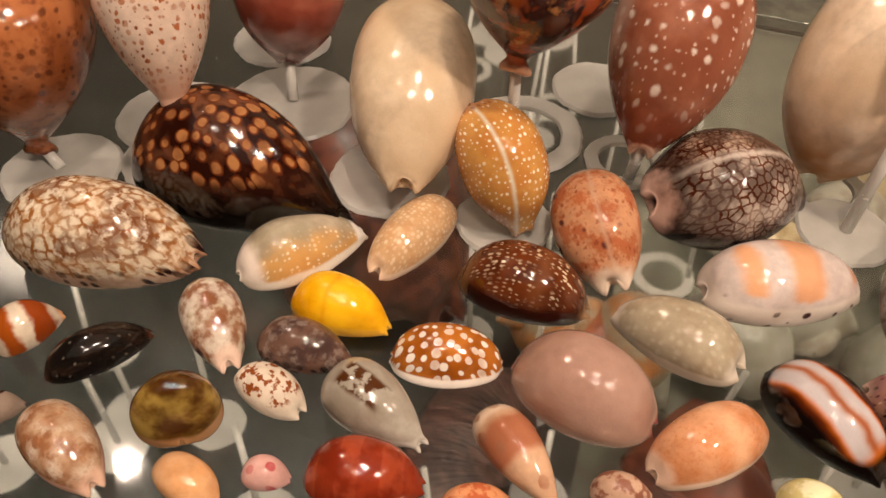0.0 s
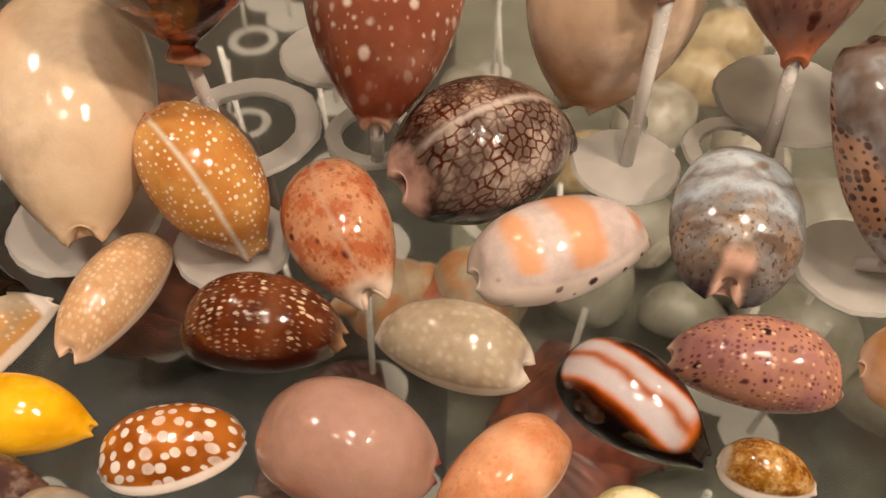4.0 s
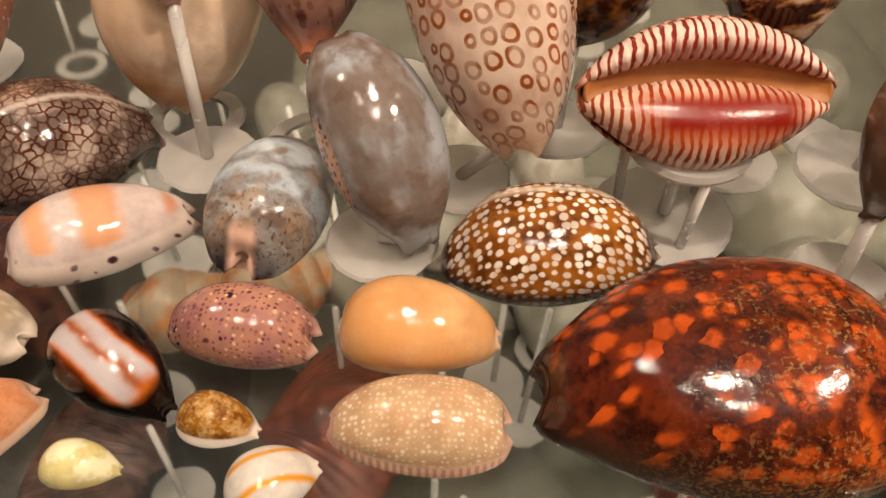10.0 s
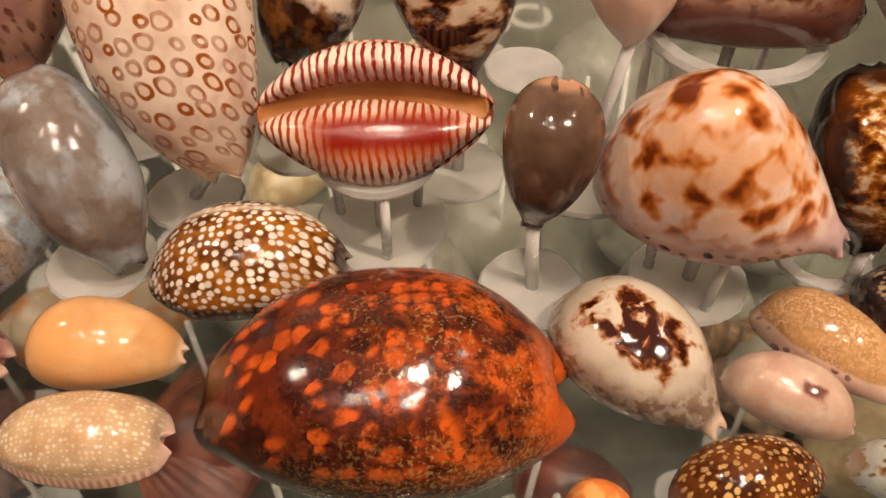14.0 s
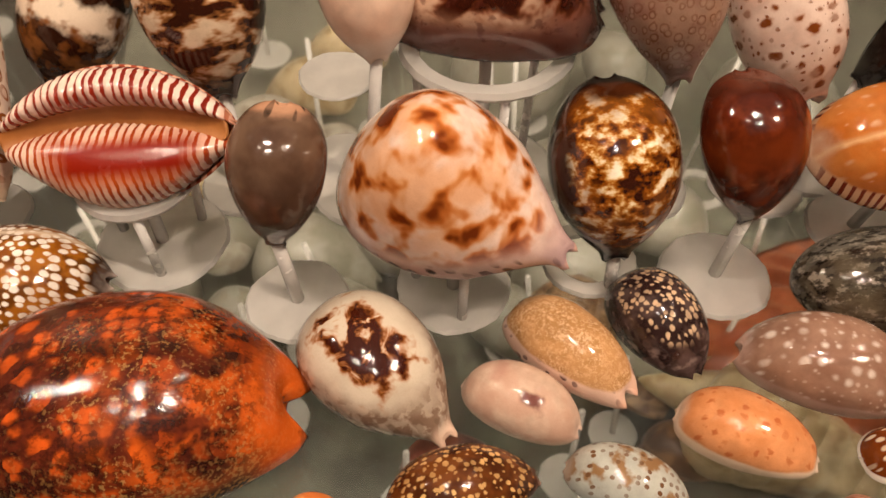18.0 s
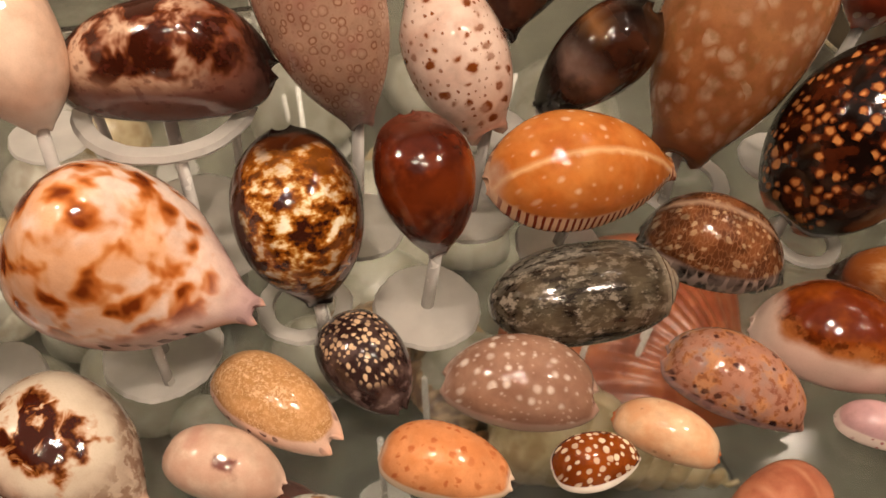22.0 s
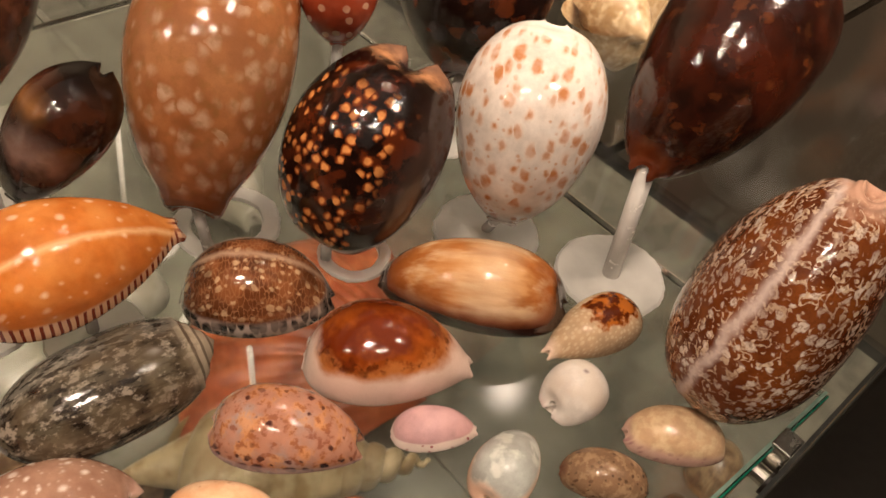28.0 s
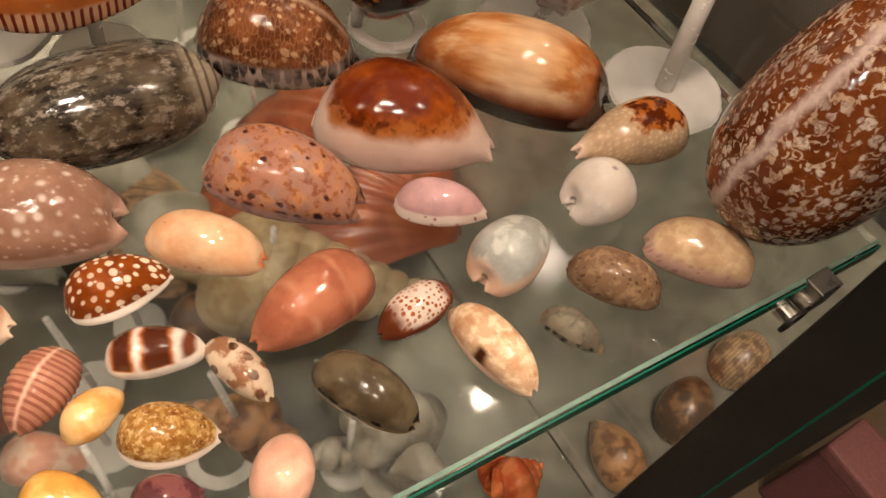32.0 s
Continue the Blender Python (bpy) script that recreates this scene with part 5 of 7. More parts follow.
side = tagged(link_bm("glass_side", box_bm(0.546, 0.552, -0.143, 0.62, -0.29, 0.42), CLEAR), "clear glass end panel of the showcase", "glass panel", kind="structure")
side.visible_shadow = False


def disc_bm(r, z, h, rough=0.04, inner=0.0, seed=1):
    """A moulded disc or ring with an uneven rim."""
    rnd = random.Random(seed)
    k = 96
    ph = [rnd.uniform(0, 6.28) for _ in range(4)]
    wob = [1 - rough * (0.3 + 0.3 * math.sin(3 * 2 * math.pi * i / k + ph[0]) + 0.25 * math.sin(7 * 2 * math.pi * i / k + ph[1]) + 0.15 * math.sin(13 * 2 * math.pi * i / k + ph[2]) + 0.18 * math.sin(27 * 2 * math.pi * i / k + ph[3])) for i in range(k)]
    bm = bmesh.new()
    loops = []
    prof = [(1.0, 0), (1.02, 0.4), (0.97, 1.0)] if not inner else [(1.0, 0), (1.02, 0.4), (0.98, 1.0), (inner + 0.02, 1.0), (inner, 0.5), (inner, 0)]
    for q, hh in prof:
        loops.append([bm.verts.new((r * q * wob[i] * math.cos(2 * math.pi * i / k), r * q * wob[i] * math.sin(2 * math.pi * i / k), z + h * hh)) for i in range(k)])
    pairs = list(zip(loops, loops[1:])) + ([(loops[-1], loops[0])] if inner else [])
    for p, q in pairs:
        for i in range(k):
            bm.faces.new((p[i], p[(i + 1) % k], q[(i + 1) % k], q[i]))
    if not inner:
        bm.faces.new(loops[-1])
        bm.faces.new(loops[0][::-1])
    return bm


clip = new("shelf_clip")
clip.location = (0.5, SY0, 0)
part("block", box_bm(-0.003, 0.005, -0.0038, 0.002, -0.0085, 0.0009, 0.0005), STEEL, clip, "square steel clamp block")
bm = bmesh.new()
bmesh.ops.create_cone(bm, cap_ends=True, segments=24, radius1=0.0026, radius2=0.0026, depth=0.004, matrix=pose(-0.006, -0.001, -0.009, 90, 0, 0))
part("bolt", bm, STEEL, clip, "round bolt head")
part("gasket", disc_bm(0.0042, -0.0005, 0.001, 0.0, 0.7), BLACK, clip, "black rubber ring").matrix_local = pose(-0.006, -0.0035, -0.009, 90, 0, 0)
tagged(clip, "steel shelf clip holding the glass shelf edge", "clip")

box = new("display_box")
box.location = (0.888, -0.224, -0.62)
part("body", box_bm(-0.026, 0.026, -0.03, 0.03, 0.0, 0.12, 0.004), plain("pink_card", "7a4446", 0.7), box)
part("lid", box_bm(-0.028, 0.028, -0.032, 0.032, 0.12, 0.14, 0.004), plain("pink_lid", "84504f", 0.7), box, "dusty pink lid")
tagged(box, "dusty pink box on a low wooden table", "box")
table = new("low_table")
table.location = (0.908, -0.274, -0.64)
part("tabletop", box_bm(-0.22, 0.3, -0.25, 0.2, -0.02, 0.0195, 0.003), plain("table_wood", "6e5a44", 0.5), table)
for lx, ly in ((-0.2, -0.23), (0.28, -0.23), (-0.2, 0.18), (0.28, 0.18)):
    part("leg", box_bm(lx - 0.015, lx + 0.015, ly - 0.015, ly + 0.015, -0.41, -0.02), BLACK, table)
tagged(table, "low wooden display table beside the showcase", "table")


def rod(a, b, r=0.0017):
    a, b = Vector(a), Vector(b)
    d = b - a
    bm = bmesh.new()
    bmesh.ops.create_cone(bm, cap_ends=True, segments=12, radius1=r, radius2=r * 0.9, depth=d.length, matrix=Matrix.Translation((a + b) / 2) @ d.to_track_quat("Z", "Y").to_matrix().to_4x4())
    return bm


STANDS = [0]


def stand(base, top=None, r=0.0125, ring=False, cup=0.0, level=0.0, stem=0.0017):
    """A clear stand: a disc or ring foot, a stem to the shell, and a ring cup on three pins for the broad shells."""
    STANDS[0] += 1
    root = new("shell_stand")
    root.location = (base[0], base[1], level)
    part("foot_ring" if ring else "foot_disc", disc_bm(r, 0.0003, 0.0011 + 0.00004 * (STANDS[0] % 11), inner=0.66 if ring else 0.0, seed=STANDS[0]), ACRYLIC, root, "flat frosted ring foot" if ring else "frosted round foot")
    if top is not None:
        b = Vector(top) - root.location
        lean = b.xy.normalized() if b.xy.length > 0 else Vector((1, 0))
        foot_at = (0.8 * r * lean.x, 0.8 * r * lean.y, 0.0016) if ring else (0.0, 0.0, 0.0016)
        part("stem", rod(foot_at, b, stem), STEM, root, smooth=True)
        if cup:
            part("cup_ring", disc_bm(cup, b.z, 0.0022, 0.02, 0.8, STANDS[0]), ACRYLIC, root)
            for i in range(3):
                g = 2.1 * i + 0.6
                part("pin", rod((cup * 0.8 * math.cos(g), cup * 0.8 * math.sin(g), 0.0016), (b.x + cup * 0.9 * math.cos(g), b.y + cup * 0.9 * math.sin(g), b.z), 0.0013), STEM, root, smooth=True)
    text = "frosted clear shell stand with a " + ("ring" if ring else "round") + " foot" + (" and a ring cup" if cup else " and thin stem" if top is not None else "")
    return tagged(root, text, "stand", "shell stands")


LOW = {}
for key, c1, c2, s1 in (("maroon", "36140e", "623628", 9), ("purline", "6a4e46", "3c2824", 6), ("creamor", "a89880", "a87040", 16), ("orange", "8c4426", "a05a38", 14), ("redbrown", "5c2a1e", "7a4230", 14), ("brown", "4c3422", "7a5a3c", 9), ("brownline", "a08464", "5c4430", 7), ("cream", "c0ae8a", "a08a64", 12), ("rosette", "d07a48", "b85428", 8), ("white", "b4afa2", "948c7c", 10), ("brownknob", "a87c54", "6c482c", 8), ("pinkwhite", "d89c84", "e0c4b0", 9), ("pale", "98968a", "7c7a6c", 26)):
    LOW[key] = paint("lower_" + key, c1, ("cloud", c2, SP(s=s1, t=0.52, soft=0.08)), ("stripe", c2, SP(ax="y", n=14, wob=0.05, a=0.5 if "line" in key else 0.0)), rough=0.3, bump=0.2)


def bubble(material, label, place, rz, L, W):
    v, f, marks, under = cowrie_mesh(L, W, W * 0.8, egg=0.25, full=0.95)
    root = new("volute_shell")
    root.matrix_basis = pose(*place, 0, 0, rz)
    for name, faces in (("back", [q for i, q in enumerate(f) if i not in under]), ("underside", [q for i, q in enumerate(f) if i in under])):
        pv, pf, pm = take(v, faces, marks)
        thing(name, pv, pf, material, Matrix.Identity(4), marks=pm).parent = root
    root.location.z += LOWER + 0.0005 - lowest(root)
    return tagged(root, label, "seashell", "larger shells on the lower shelf")


# ---- the collection on the glass shelf ----
cowrie("lace", "cream and brown net-patterned cowrie shell with dark-spotted margin on glass", (-0.1090, -0.0379, 0.0089), (11.1, -3.4, 5.1), 0.0533, 0.0271, 0.0231, lies=True, egg=0.031, full=0.925, taper=0.18)
cowrie("darkspot", "large glossy dark brown cowrie shell with tan round spots", (-0.0850, -0.0083, 0.0137), (3.7, -0.8, -5.2), 0.0630, 0.0358, 0.0341, lies=True, notch=0.04, spout=0.16, taper=0.488, egg=0.251, full=0.928)
cowrie("amberclear", "small translucent amber and white banded cowrie shell", (-0.1120, -0.0639, 0.0036), (-0.1, 0.1, 58.5), 0.0165, 0.0119, 0.0099, lies=True, egg=0.179, full=0.919, taper=0.219)
cowrie("greyspot", "small grey cowrie shell with dark spotted end", (-0.1040, -0.0834, 0.0022), (0.0, -0.0, 38.6), 0.0095, 0.0075, 0.0062, lies=True)
cowrie("blacksm", "small glossy black cowrie shell with faint pale specks", (-0.0928, -0.0643, 0.0032), (3.7, -0.2, 49.1), 0.0246, 0.0110, 0.0088, lies=True, spout=0.2, egg=0.07, full=0.926, taper=0.249)
cowrie("tanmott", "brown and cream mottled cowrie shell with pinkish base", (-0.0853, -0.0874, 0.0048), (0.9, -0.4, -26.3), 0.0259, 0.0137, 0.0113, lies=True, notch=0.08, spout=0.28, egg=0.104, full=0.91, taper=0.198)
cowrie("olivegold", "humped olive-gold translucent cowrie shell", (-0.0670, -0.0722, 0.0056), (0.4, 2.4, -57.9), 0.0166, 0.0184, 0.0173, lies=True, egg=-0.413, full=0.918, spout=0.12, taper=0.234)
cowrie("bwband", "white cowrie shell with brown blotched bands and purple margin", (-0.0717, -0.0490, 0.0045), (1.1, -0.7, -47.0), 0.0273, 0.0146, 0.0120, lies=True, notch=0.08, spout=0.28, egg=0.111, full=0.918, taper=0.215)
cowrie("purpmott", "small purple-grey mottled cowrie shell", (-0.0490, -0.0489, 0.0038), (3.4, -0.3, 2.2), 0.0236, 0.0129, 0.0107, lies=True, egg=0.175, full=0.923, taper=0.22)
cowrie("freckle", "small cream cowrie shell with rusty freckles", (-0.0518, -0.0611, 0.0032), (-0.2, 0.4, -15.9), 0.0190, 0.0106, 0.0085, lies=True, notch=0.08, spout=0.28, egg=-0.032, full=0.921, taper=0.212)
cowrie("greyblotch", "translucent grey cowrie shell with brown dorsal blotch", (-0.0279, -0.0589, 0.0047), (8.0, -1.6, -22.3), 0.0280, 0.0153, 0.0128, lies=True, notch=0.04, egg=0.315, full=0.929, taper=0.234)
cowrie("yellow", "glossy bright yellow money cowrie shell", (-0.0455, -0.0356, 0.0043), (-0.5, -0.2, -4.3), 0.0260, 0.0147, 0.0126, lies=True, egg=0.143, taper=0.354, full=0.897)
cowrie("whitelip", "grey and honey cowrie shell with thick white lip", (-0.0618, -0.0205, 0.0051), (4.8, 3.7, 48.6), 0.0358, 0.0174, 0.0138, lies=True, rim=0.12, notch=0.03, taper=0.161, full=0.891, egg=0.245)
cowrie("beige", "pale beige cowrie shell with fine cream speckles", (-0.0364, -0.0073, 0.0044), (-11.7, -3.6, -106.3), 0.0336, 0.0148, 0.0120, lies=True, notch=0.08, full=0.785, taper=0.04, spout=0.28, egg=0.029)
cowrie("hazel", "dark chestnut cowrie shell with pale flecked bands", (-0.0052, -0.0150, 0.0059), (3.4, 1.8, -1.4), 0.0337, 0.0199, 0.0159, lies=True, egg=0.046, full=0.867, taper=0.238)
cowrie("whitedots", "orange-brown cowrie shell with round white spots and white rim", (-0.0175, -0.0404, 0.0040), (0.7, 1.6, -166.7), 0.0264, 0.0142, 0.0115, lies=True, rim=0.22, full=0.857, taper=0.098, egg=-0.045)
cowrie("pinkclear", "large translucent dusty pink cowrie shell", (0.0139, -0.0409, 0.0072), (10.4, -2.1, -13.3), 0.0342, 0.0224, 0.0182, lies=True, full=0.894, taper=0.077, egg=0.009)
cowrie("peach", "orange peach cowrie shell with pale pink ends", (0.0422, -0.0443, 0.0047), (0.0, 0.5, 43.2), 0.0296, 0.0155, 0.0128, lies=True, notch=0.08, spout=0.28, full=0.825, taper=0.004, egg=0.002)
cowrie("cream", "grey-cream cowrie shell with faint pale spots", (0.0323, -0.0187, 0.0049), (6.8, -4.7, -18.7), 0.0326, 0.0171, 0.0140, lies=True, notch=0.08, spout=0.28, full=0.856, taper=0.108, egg=-0.177)
cowrie("bandpink", "lilac-white cowrie shell with pale orange bands and dark specks", (0.0563, 0.0059, 0.0053), (8.6, 4.2, 23.5), 0.0431, 0.0222, 0.0160, lies=True, taper=0.04, full=0.808, spout=0.28, notch=0.08, egg=0.192)
cowrie("blackwhite", "black cowrie shell with white and orange striped back", (0.0662, -0.0302, 0.0057), (11.1, 4.4, -38.8), 0.0321, 0.0185, 0.0133, lies=True, spout=0.2, egg=0.195, full=0.943, taper=0.236)
cowrie("map", "brown and white reticulated cowrie shell with pale dorsal line", (0.0412, 0.0322, 0.0160), (20.6, 7.1, 33.5), 0.0498, 0.0334, 0.0243, spout=0.309, notch=0.05, full=0.933, lies=True, egg=0.247, taper=0.279, tail=0.14)
cowrie("deer2", "brown cowrie shell covered in round white spots with dark ends", (0.1574, -0.0036, 0.0081), (4.6, -8.1, -4.1), 0.0510, 0.0302, 0.0196, lies=True, spout=0.156, taper=0.223, full=0.961, egg=-0.003, tail=0.315)
cowrie("purfreck", "mauve cowrie shell with fine dark purple freckles", (0.0909, -0.0213, 0.0055), (6.3, -0.2, -10.0), 0.0332, 0.0181, 0.0144, lies=True, notch=0.08, full=0.84, taper=0.12, spout=0.28, egg=-0.081)
cowrie("peachplain", "plain pale orange glossy cowrie shell", (0.1284, -0.0232, 0.0060), (10.5, 1.9, -6.5), 0.0352, 0.0206, 0.0158, lies=True, full=0.792, egg=0.218, taper=-0.013)
cowrie("sandy", "sand-coloured cowrie shell with fine white dots and ribbed margin", (0.1277, -0.0453, 0.0054), (7.5, -1.2, -4.9), 0.0366, 0.0183, 0.0144, lies=True, rim=0.14, notch=0.08, taper=-0.026, full=0.811, spout=0.28, egg=-0.147)
cowrie("amberdot", "small white-rimmed cowrie shell with amber mottled back", (0.0885, -0.0421, 0.0034), (2.1, -0.4, -16.3), 0.0173, 0.0102, 0.0085, lies=True, rim=0.15, egg=0.19, full=0.922, taper=0.218)
cowrie("bigred", "very large glossy cowrie shell mottled dark brown and fiery orange", (0.1898, -0.0411, 0.0142), (-0.8, -0.8, -3.3), 0.0795, 0.0498, 0.0341, lies=True, notch=0.045, spout=0.313, egg=-0.068, full=0.99, tail=0.055, taper=0.095, hump=-0.155, snout=0.098)
cowrie("paleyel", "pale yellow-green cowrie shell", (0.0643, -0.0505, 0.0028), (-0.0, -0.0, -4.9), 0.0154, 0.0094, 0.0077, lies=True)
cowrie("ringed_white", "white cowrie shell with a golden ring on its back", (0.1004, -0.0551, 0.0033), (0.0, -0.0, 22.0), 0.0184, 0.0132, 0.0092, lies=True)
cowrie("cap", "pale grey-cream cowrie shell with dark brown burnt patch and mottled margin", (0.2451, -0.0358, 0.0085), (8.8, 4.8, -51.1), 0.0458, 0.0288, 0.0201, lies=True, egg=0.166, spout=0.18, full=1.068, snout=0.242, taper=0.555, hump=-0.011)
cowrie("tan2", "sandy brown cowrie shell with pinkish spotted margin", (0.2893, -0.0345, 0.0061), (4.8, -0.5, -49.9), 0.0360, 0.0186, 0.0146, lies=True, notch=0.08, spout=0.28, full=0.853, taper=0.049, egg=0.127)
cowrie("smallpatch", "pale pinkish cowrie shell with one brown square patch", (0.2760, -0.0465, 0.0046), (3.9, 1.7, -32.4), 0.0287, 0.0160, 0.0129, lies=True, spout=0.18, full=0.886, taper=0.098, egg=0.044)
cowrie("leopard", "dark brown cowrie shell with crowded yellowish dots", (0.2605, -0.0658, 0.0056), (0.2, -0.2, 9.7), 0.0334, 0.0185, 0.0152, lies=True, egg=0.169, full=0.917, taper=0.218)
cowrie("greygreen", "pale blue-grey cowrie shell with brown specks", (0.2948, -0.0670, 0.0041), (0.5, 0.7, -26.0), 0.0270, 0.0140, 0.0115, lies=True, spout=0.2, egg=0.094, full=0.9, taper=0.195)
cowrie("orangelow", "small orange cowrie shell", (0.2305, -0.0672, 0.0031), (-0.0, -0.0, -5.9), 0.0146, 0.0105, 0.0086, lies=True)
cowrie("darknet", "dark purple-brown cowrie shell with cream net pattern on back", (0.3118, -0.0290, 0.0062), (3.6, -1.3, -69.2), 0.0314, 0.0203, 0.0164, lies=True, spout=0.16, egg=0.045, full=0.927, taper=0.224)
cowrie("orangefreck", "orange cowrie shell with rusty freckles and cream margin", (0.3230, -0.0598, 0.0054), (2.8, 0.5, -29.9), 0.0313, 0.0170, 0.0136, lies=True, full=0.83, taper=0.053, egg=0.16)
cowrie("pinkwhite", "dusky pink-brown cowrie shell with soft white spots", (0.3462, -0.0458, 0.0070), (4.7, -1.0, -24.2), 0.0388, 0.0229, 0.0181, lies=True, spout=0.28, full=0.877, taper=0.088, notch=0.08, egg=-0.053)
cowrie("reddots", "small red-brown cowrie shell with white dots and white rim", (0.3566, -0.0678, 0.0039), (-1.0, -0.9, -4.6), 0.0214, 0.0123, 0.0101, lies=True, rim=0.15, full=0.805, taper=0.095, egg=0.24)
cowrie("creamor", "cream-orange oval cowrie shell with orange tips", (0.3756, -0.0661, 0.0039), (1.0, 0.0, -41.4), 0.0264, 0.0134, 0.0108, lies=True, full=0.836, egg=0.027, taper=-0.005)
cowrie("speck", "orange-pink cowrie shell with grey haze and dark speckles", (0.3977, -0.0600, 0.0066), (5.1, 7.4, -42.7), 0.0372, 0.0207, 0.0163, lies=True, full=0.821, taper=-0.029, spout=0.28, notch=0.08, egg=0.212)
olive("olive", "dark grey-green patterned olive shell with pale pointed end", (0.3702, -0.0283, 0.0081), (-0.3, -1.8, -5.4), 0.0509, 0.0274, 0.0240, lies=True)
cowrie("arab", "brown cowrie shell with fine script pattern and striped base", (0.4142, -0.0202, 0.0140), (12.6, 1.2, -37.7), 0.0419, 0.0267, 0.0232, lies=True, egg=0.1, full=0.92, taper=0.19)
cowrie("onyxbrown", "orange-brown backed cowrie shell with white flanks", (0.4296, -0.0577, 0.0076), (2.3, -1.5, -41.0), 0.0451, 0.0274, 0.0222, lies=True, full=1.005, taper=0.232, egg=0.188)
cowrie("barrel", "amber and cream banded cowrie shell with dark ends", (0.4616, -0.0541, 0.0150), (15.3, -7.3, -53.4), 0.0549, 0.0260, 0.0224, full=0.798, egg=-0.204, taper=0.057, lies=True)
cowrie("onyxsmall", "small tan cowrie shell with dark amber back patch", (0.4826, -0.0838, 0.0046), (-1.5, -1.5, 169.2), 0.0336, 0.0173, 0.0143, lies=True, notch=0.05, egg=0.256, full=0.943, taper=0.255)
cowrie("whitenub", "small white cowrie shell with a violet dot", (0.4636, -0.0944, 0.0044), (1.2, -2.2, 172.1), 0.0189, 0.0162, 0.0136, lies=True, notch=0.08, full=0.756, taper=0.016, spout=0.28, egg=-0.124)
cowrie("pinksmall", "small rose pink cowrie shell with white margin", (0.4275, -0.0793, 0.0036), (-0.7, -0.2, -36.0), 0.0223, 0.0113, 0.0092, lies=True, rim=0.1, egg=0.192, full=0.909, taper=0.211)
cowrie("bluegrey", "pale blue-grey cowrie shell with peach base", (0.4342, -0.0983, 0.0046), (0.1, 2.0, -164.1), 0.0227, 0.0159, 0.0128, lies=True, notch=0.08, full=0.827, taper=0.047, spout=0.28, egg=-0.274)
cowrie("sandlilac", "sandy cowrie shell with lilac mottled margin", (0.4744, -0.1196, 0.0044), (1.5, 3.4, -44.8), 0.0272, 0.0149, 0.0125, lies=True, notch=0.08, full=0.786, taper=-0.051, spout=0.28, egg=0.043)
cowrie("brownmott", "small brown mottled cowrie shell", (0.4521, -0.1150, 0.0041), (4.2, 1.6, -50.6), 0.0228, 0.0128, 0.0102, lies=True, spout=0.2, full=0.827, taper=0.011, egg=0.073)
cowrie("clear", "tiny translucent grey cowrie shell with dark dotted rim", (0.4360, -0.1202, 0.0025), (-0.3, -0.0, -64.6), 0.0155, 0.0077, 0.0063, lies=True, egg=0.178, full=0.916, taper=0.214)
cowrie("tanpink", "pale tan cowrie shell with one dark brown spot", (0.4177, -0.1155, 0.0035), (2.2, 0.3, -79.5), 0.0254, 0.0112, 0.0090, lies=True, notch=0.05, full=0.84, taper=0.089, egg=0.048)
cowrie("redbrown", "small red-brown cowrie shell with white spotted front", (0.4082, -0.1001, 0.0027), (-0.1, 0.0, -171.9), 0.0199, 0.0100, 0.0081, lies=True, egg=-0.031, full=0.917, taper=0.198)
cowrie("orangered", "brick-orange faintly banded cowrie shell", (0.3895, -0.0894, 0.0048), (-2.2, -1.9, -168.9), 0.0303, 0.0160, 0.0131, lies=True, full=0.869, taper=0.048, egg=0.16)
cowrie("darkolive", "dark olive-brown translucent cowrie shell with spotted margin", (0.3895, -0.1115, 0.0037), (0.0, 0.0, -61.0), 0.0242, 0.0120, 0.0099, lies=True, full=0.825, taper=0.065, egg=0.066)
cowrie("squares", "white cowrie shell with dark brown square bands", (0.3577, -0.0848, 0.0028), (-0.7, -1.0, -20.5), 0.0194, 0.0100, 0.0083, lies=True, full=0.787, egg=0.185, taper=-0.01)
cowrie("mottsm", "small pale mottled cowrie shell with brown ticks", (0.3704, -0.0949, 0.0024), (1.4, 0.7, -71.7), 0.0180, 0.0083, 0.0067, lies=True, egg=0.021, full=0.929, taper=0.229)
cowrie("redrib", "reddish ribbed cowrie shell", (0.3374, -0.0822, 0.0036), (-4.0, -2.3, -137.9), 0.0181, 0.0113, 0.0092, lies=True, rib=0.03, egg=0.093, full=0.929, taper=0.186)
cowrie("yelsmall", "small honey-yellow cowrie shell", (0.3434, -0.0909, 0.0023), (-2.1, 1.3, -158.8), 0.0131, 0.0083, 0.0067, lies=True, spout=0.2, egg=-0.118, full=0.93, taper=0.227)
cowrie("goldrim", "white-rimmed cowrie shell with golden brown flecked back", (0.3537, -0.1013, 0.0035), (1.9, -0.1, -29.3), 0.0188, 0.0114, 0.0094, lies=True, rim=0.15, egg=0.126, full=0.919, taper=0.228)
cowrie("yellowlow", "small golden orange cowrie shell", (0.3339, -0.1036, 0.0028), (-0.1, 0.1, -42.3), 0.0151, 0.0093, 0.0076, lies=True, egg=0.158, full=0.918, taper=0.221)
cowrie("palepink", "pale pink oval cowrie shell", (0.3685, -0.1183, 0.0034), (-0.7, 2.8, -127.4), 0.0163, 0.0115, 0.0094, lies=True, egg=-0.107, full=0.93, taper=0.219)
cowrie("purpledark", "dark purple cowrie shell", (0.3491, -0.1123, 0.0027), (0.1, -0.2, -18.0), 0.0130, 0.0092, 0.0075, lies=True, egg=0.195, full=0.917, taper=0.217)
cowrie("pinktiny", "tiny pink cowrie shell with a red dot", (-0.0438, -0.0791, 0.0021), (0.9, 0.3, 10.5), 0.0105, 0.0073, 0.0060, lies=True, egg=0.121, full=0.921, taper=0.218)
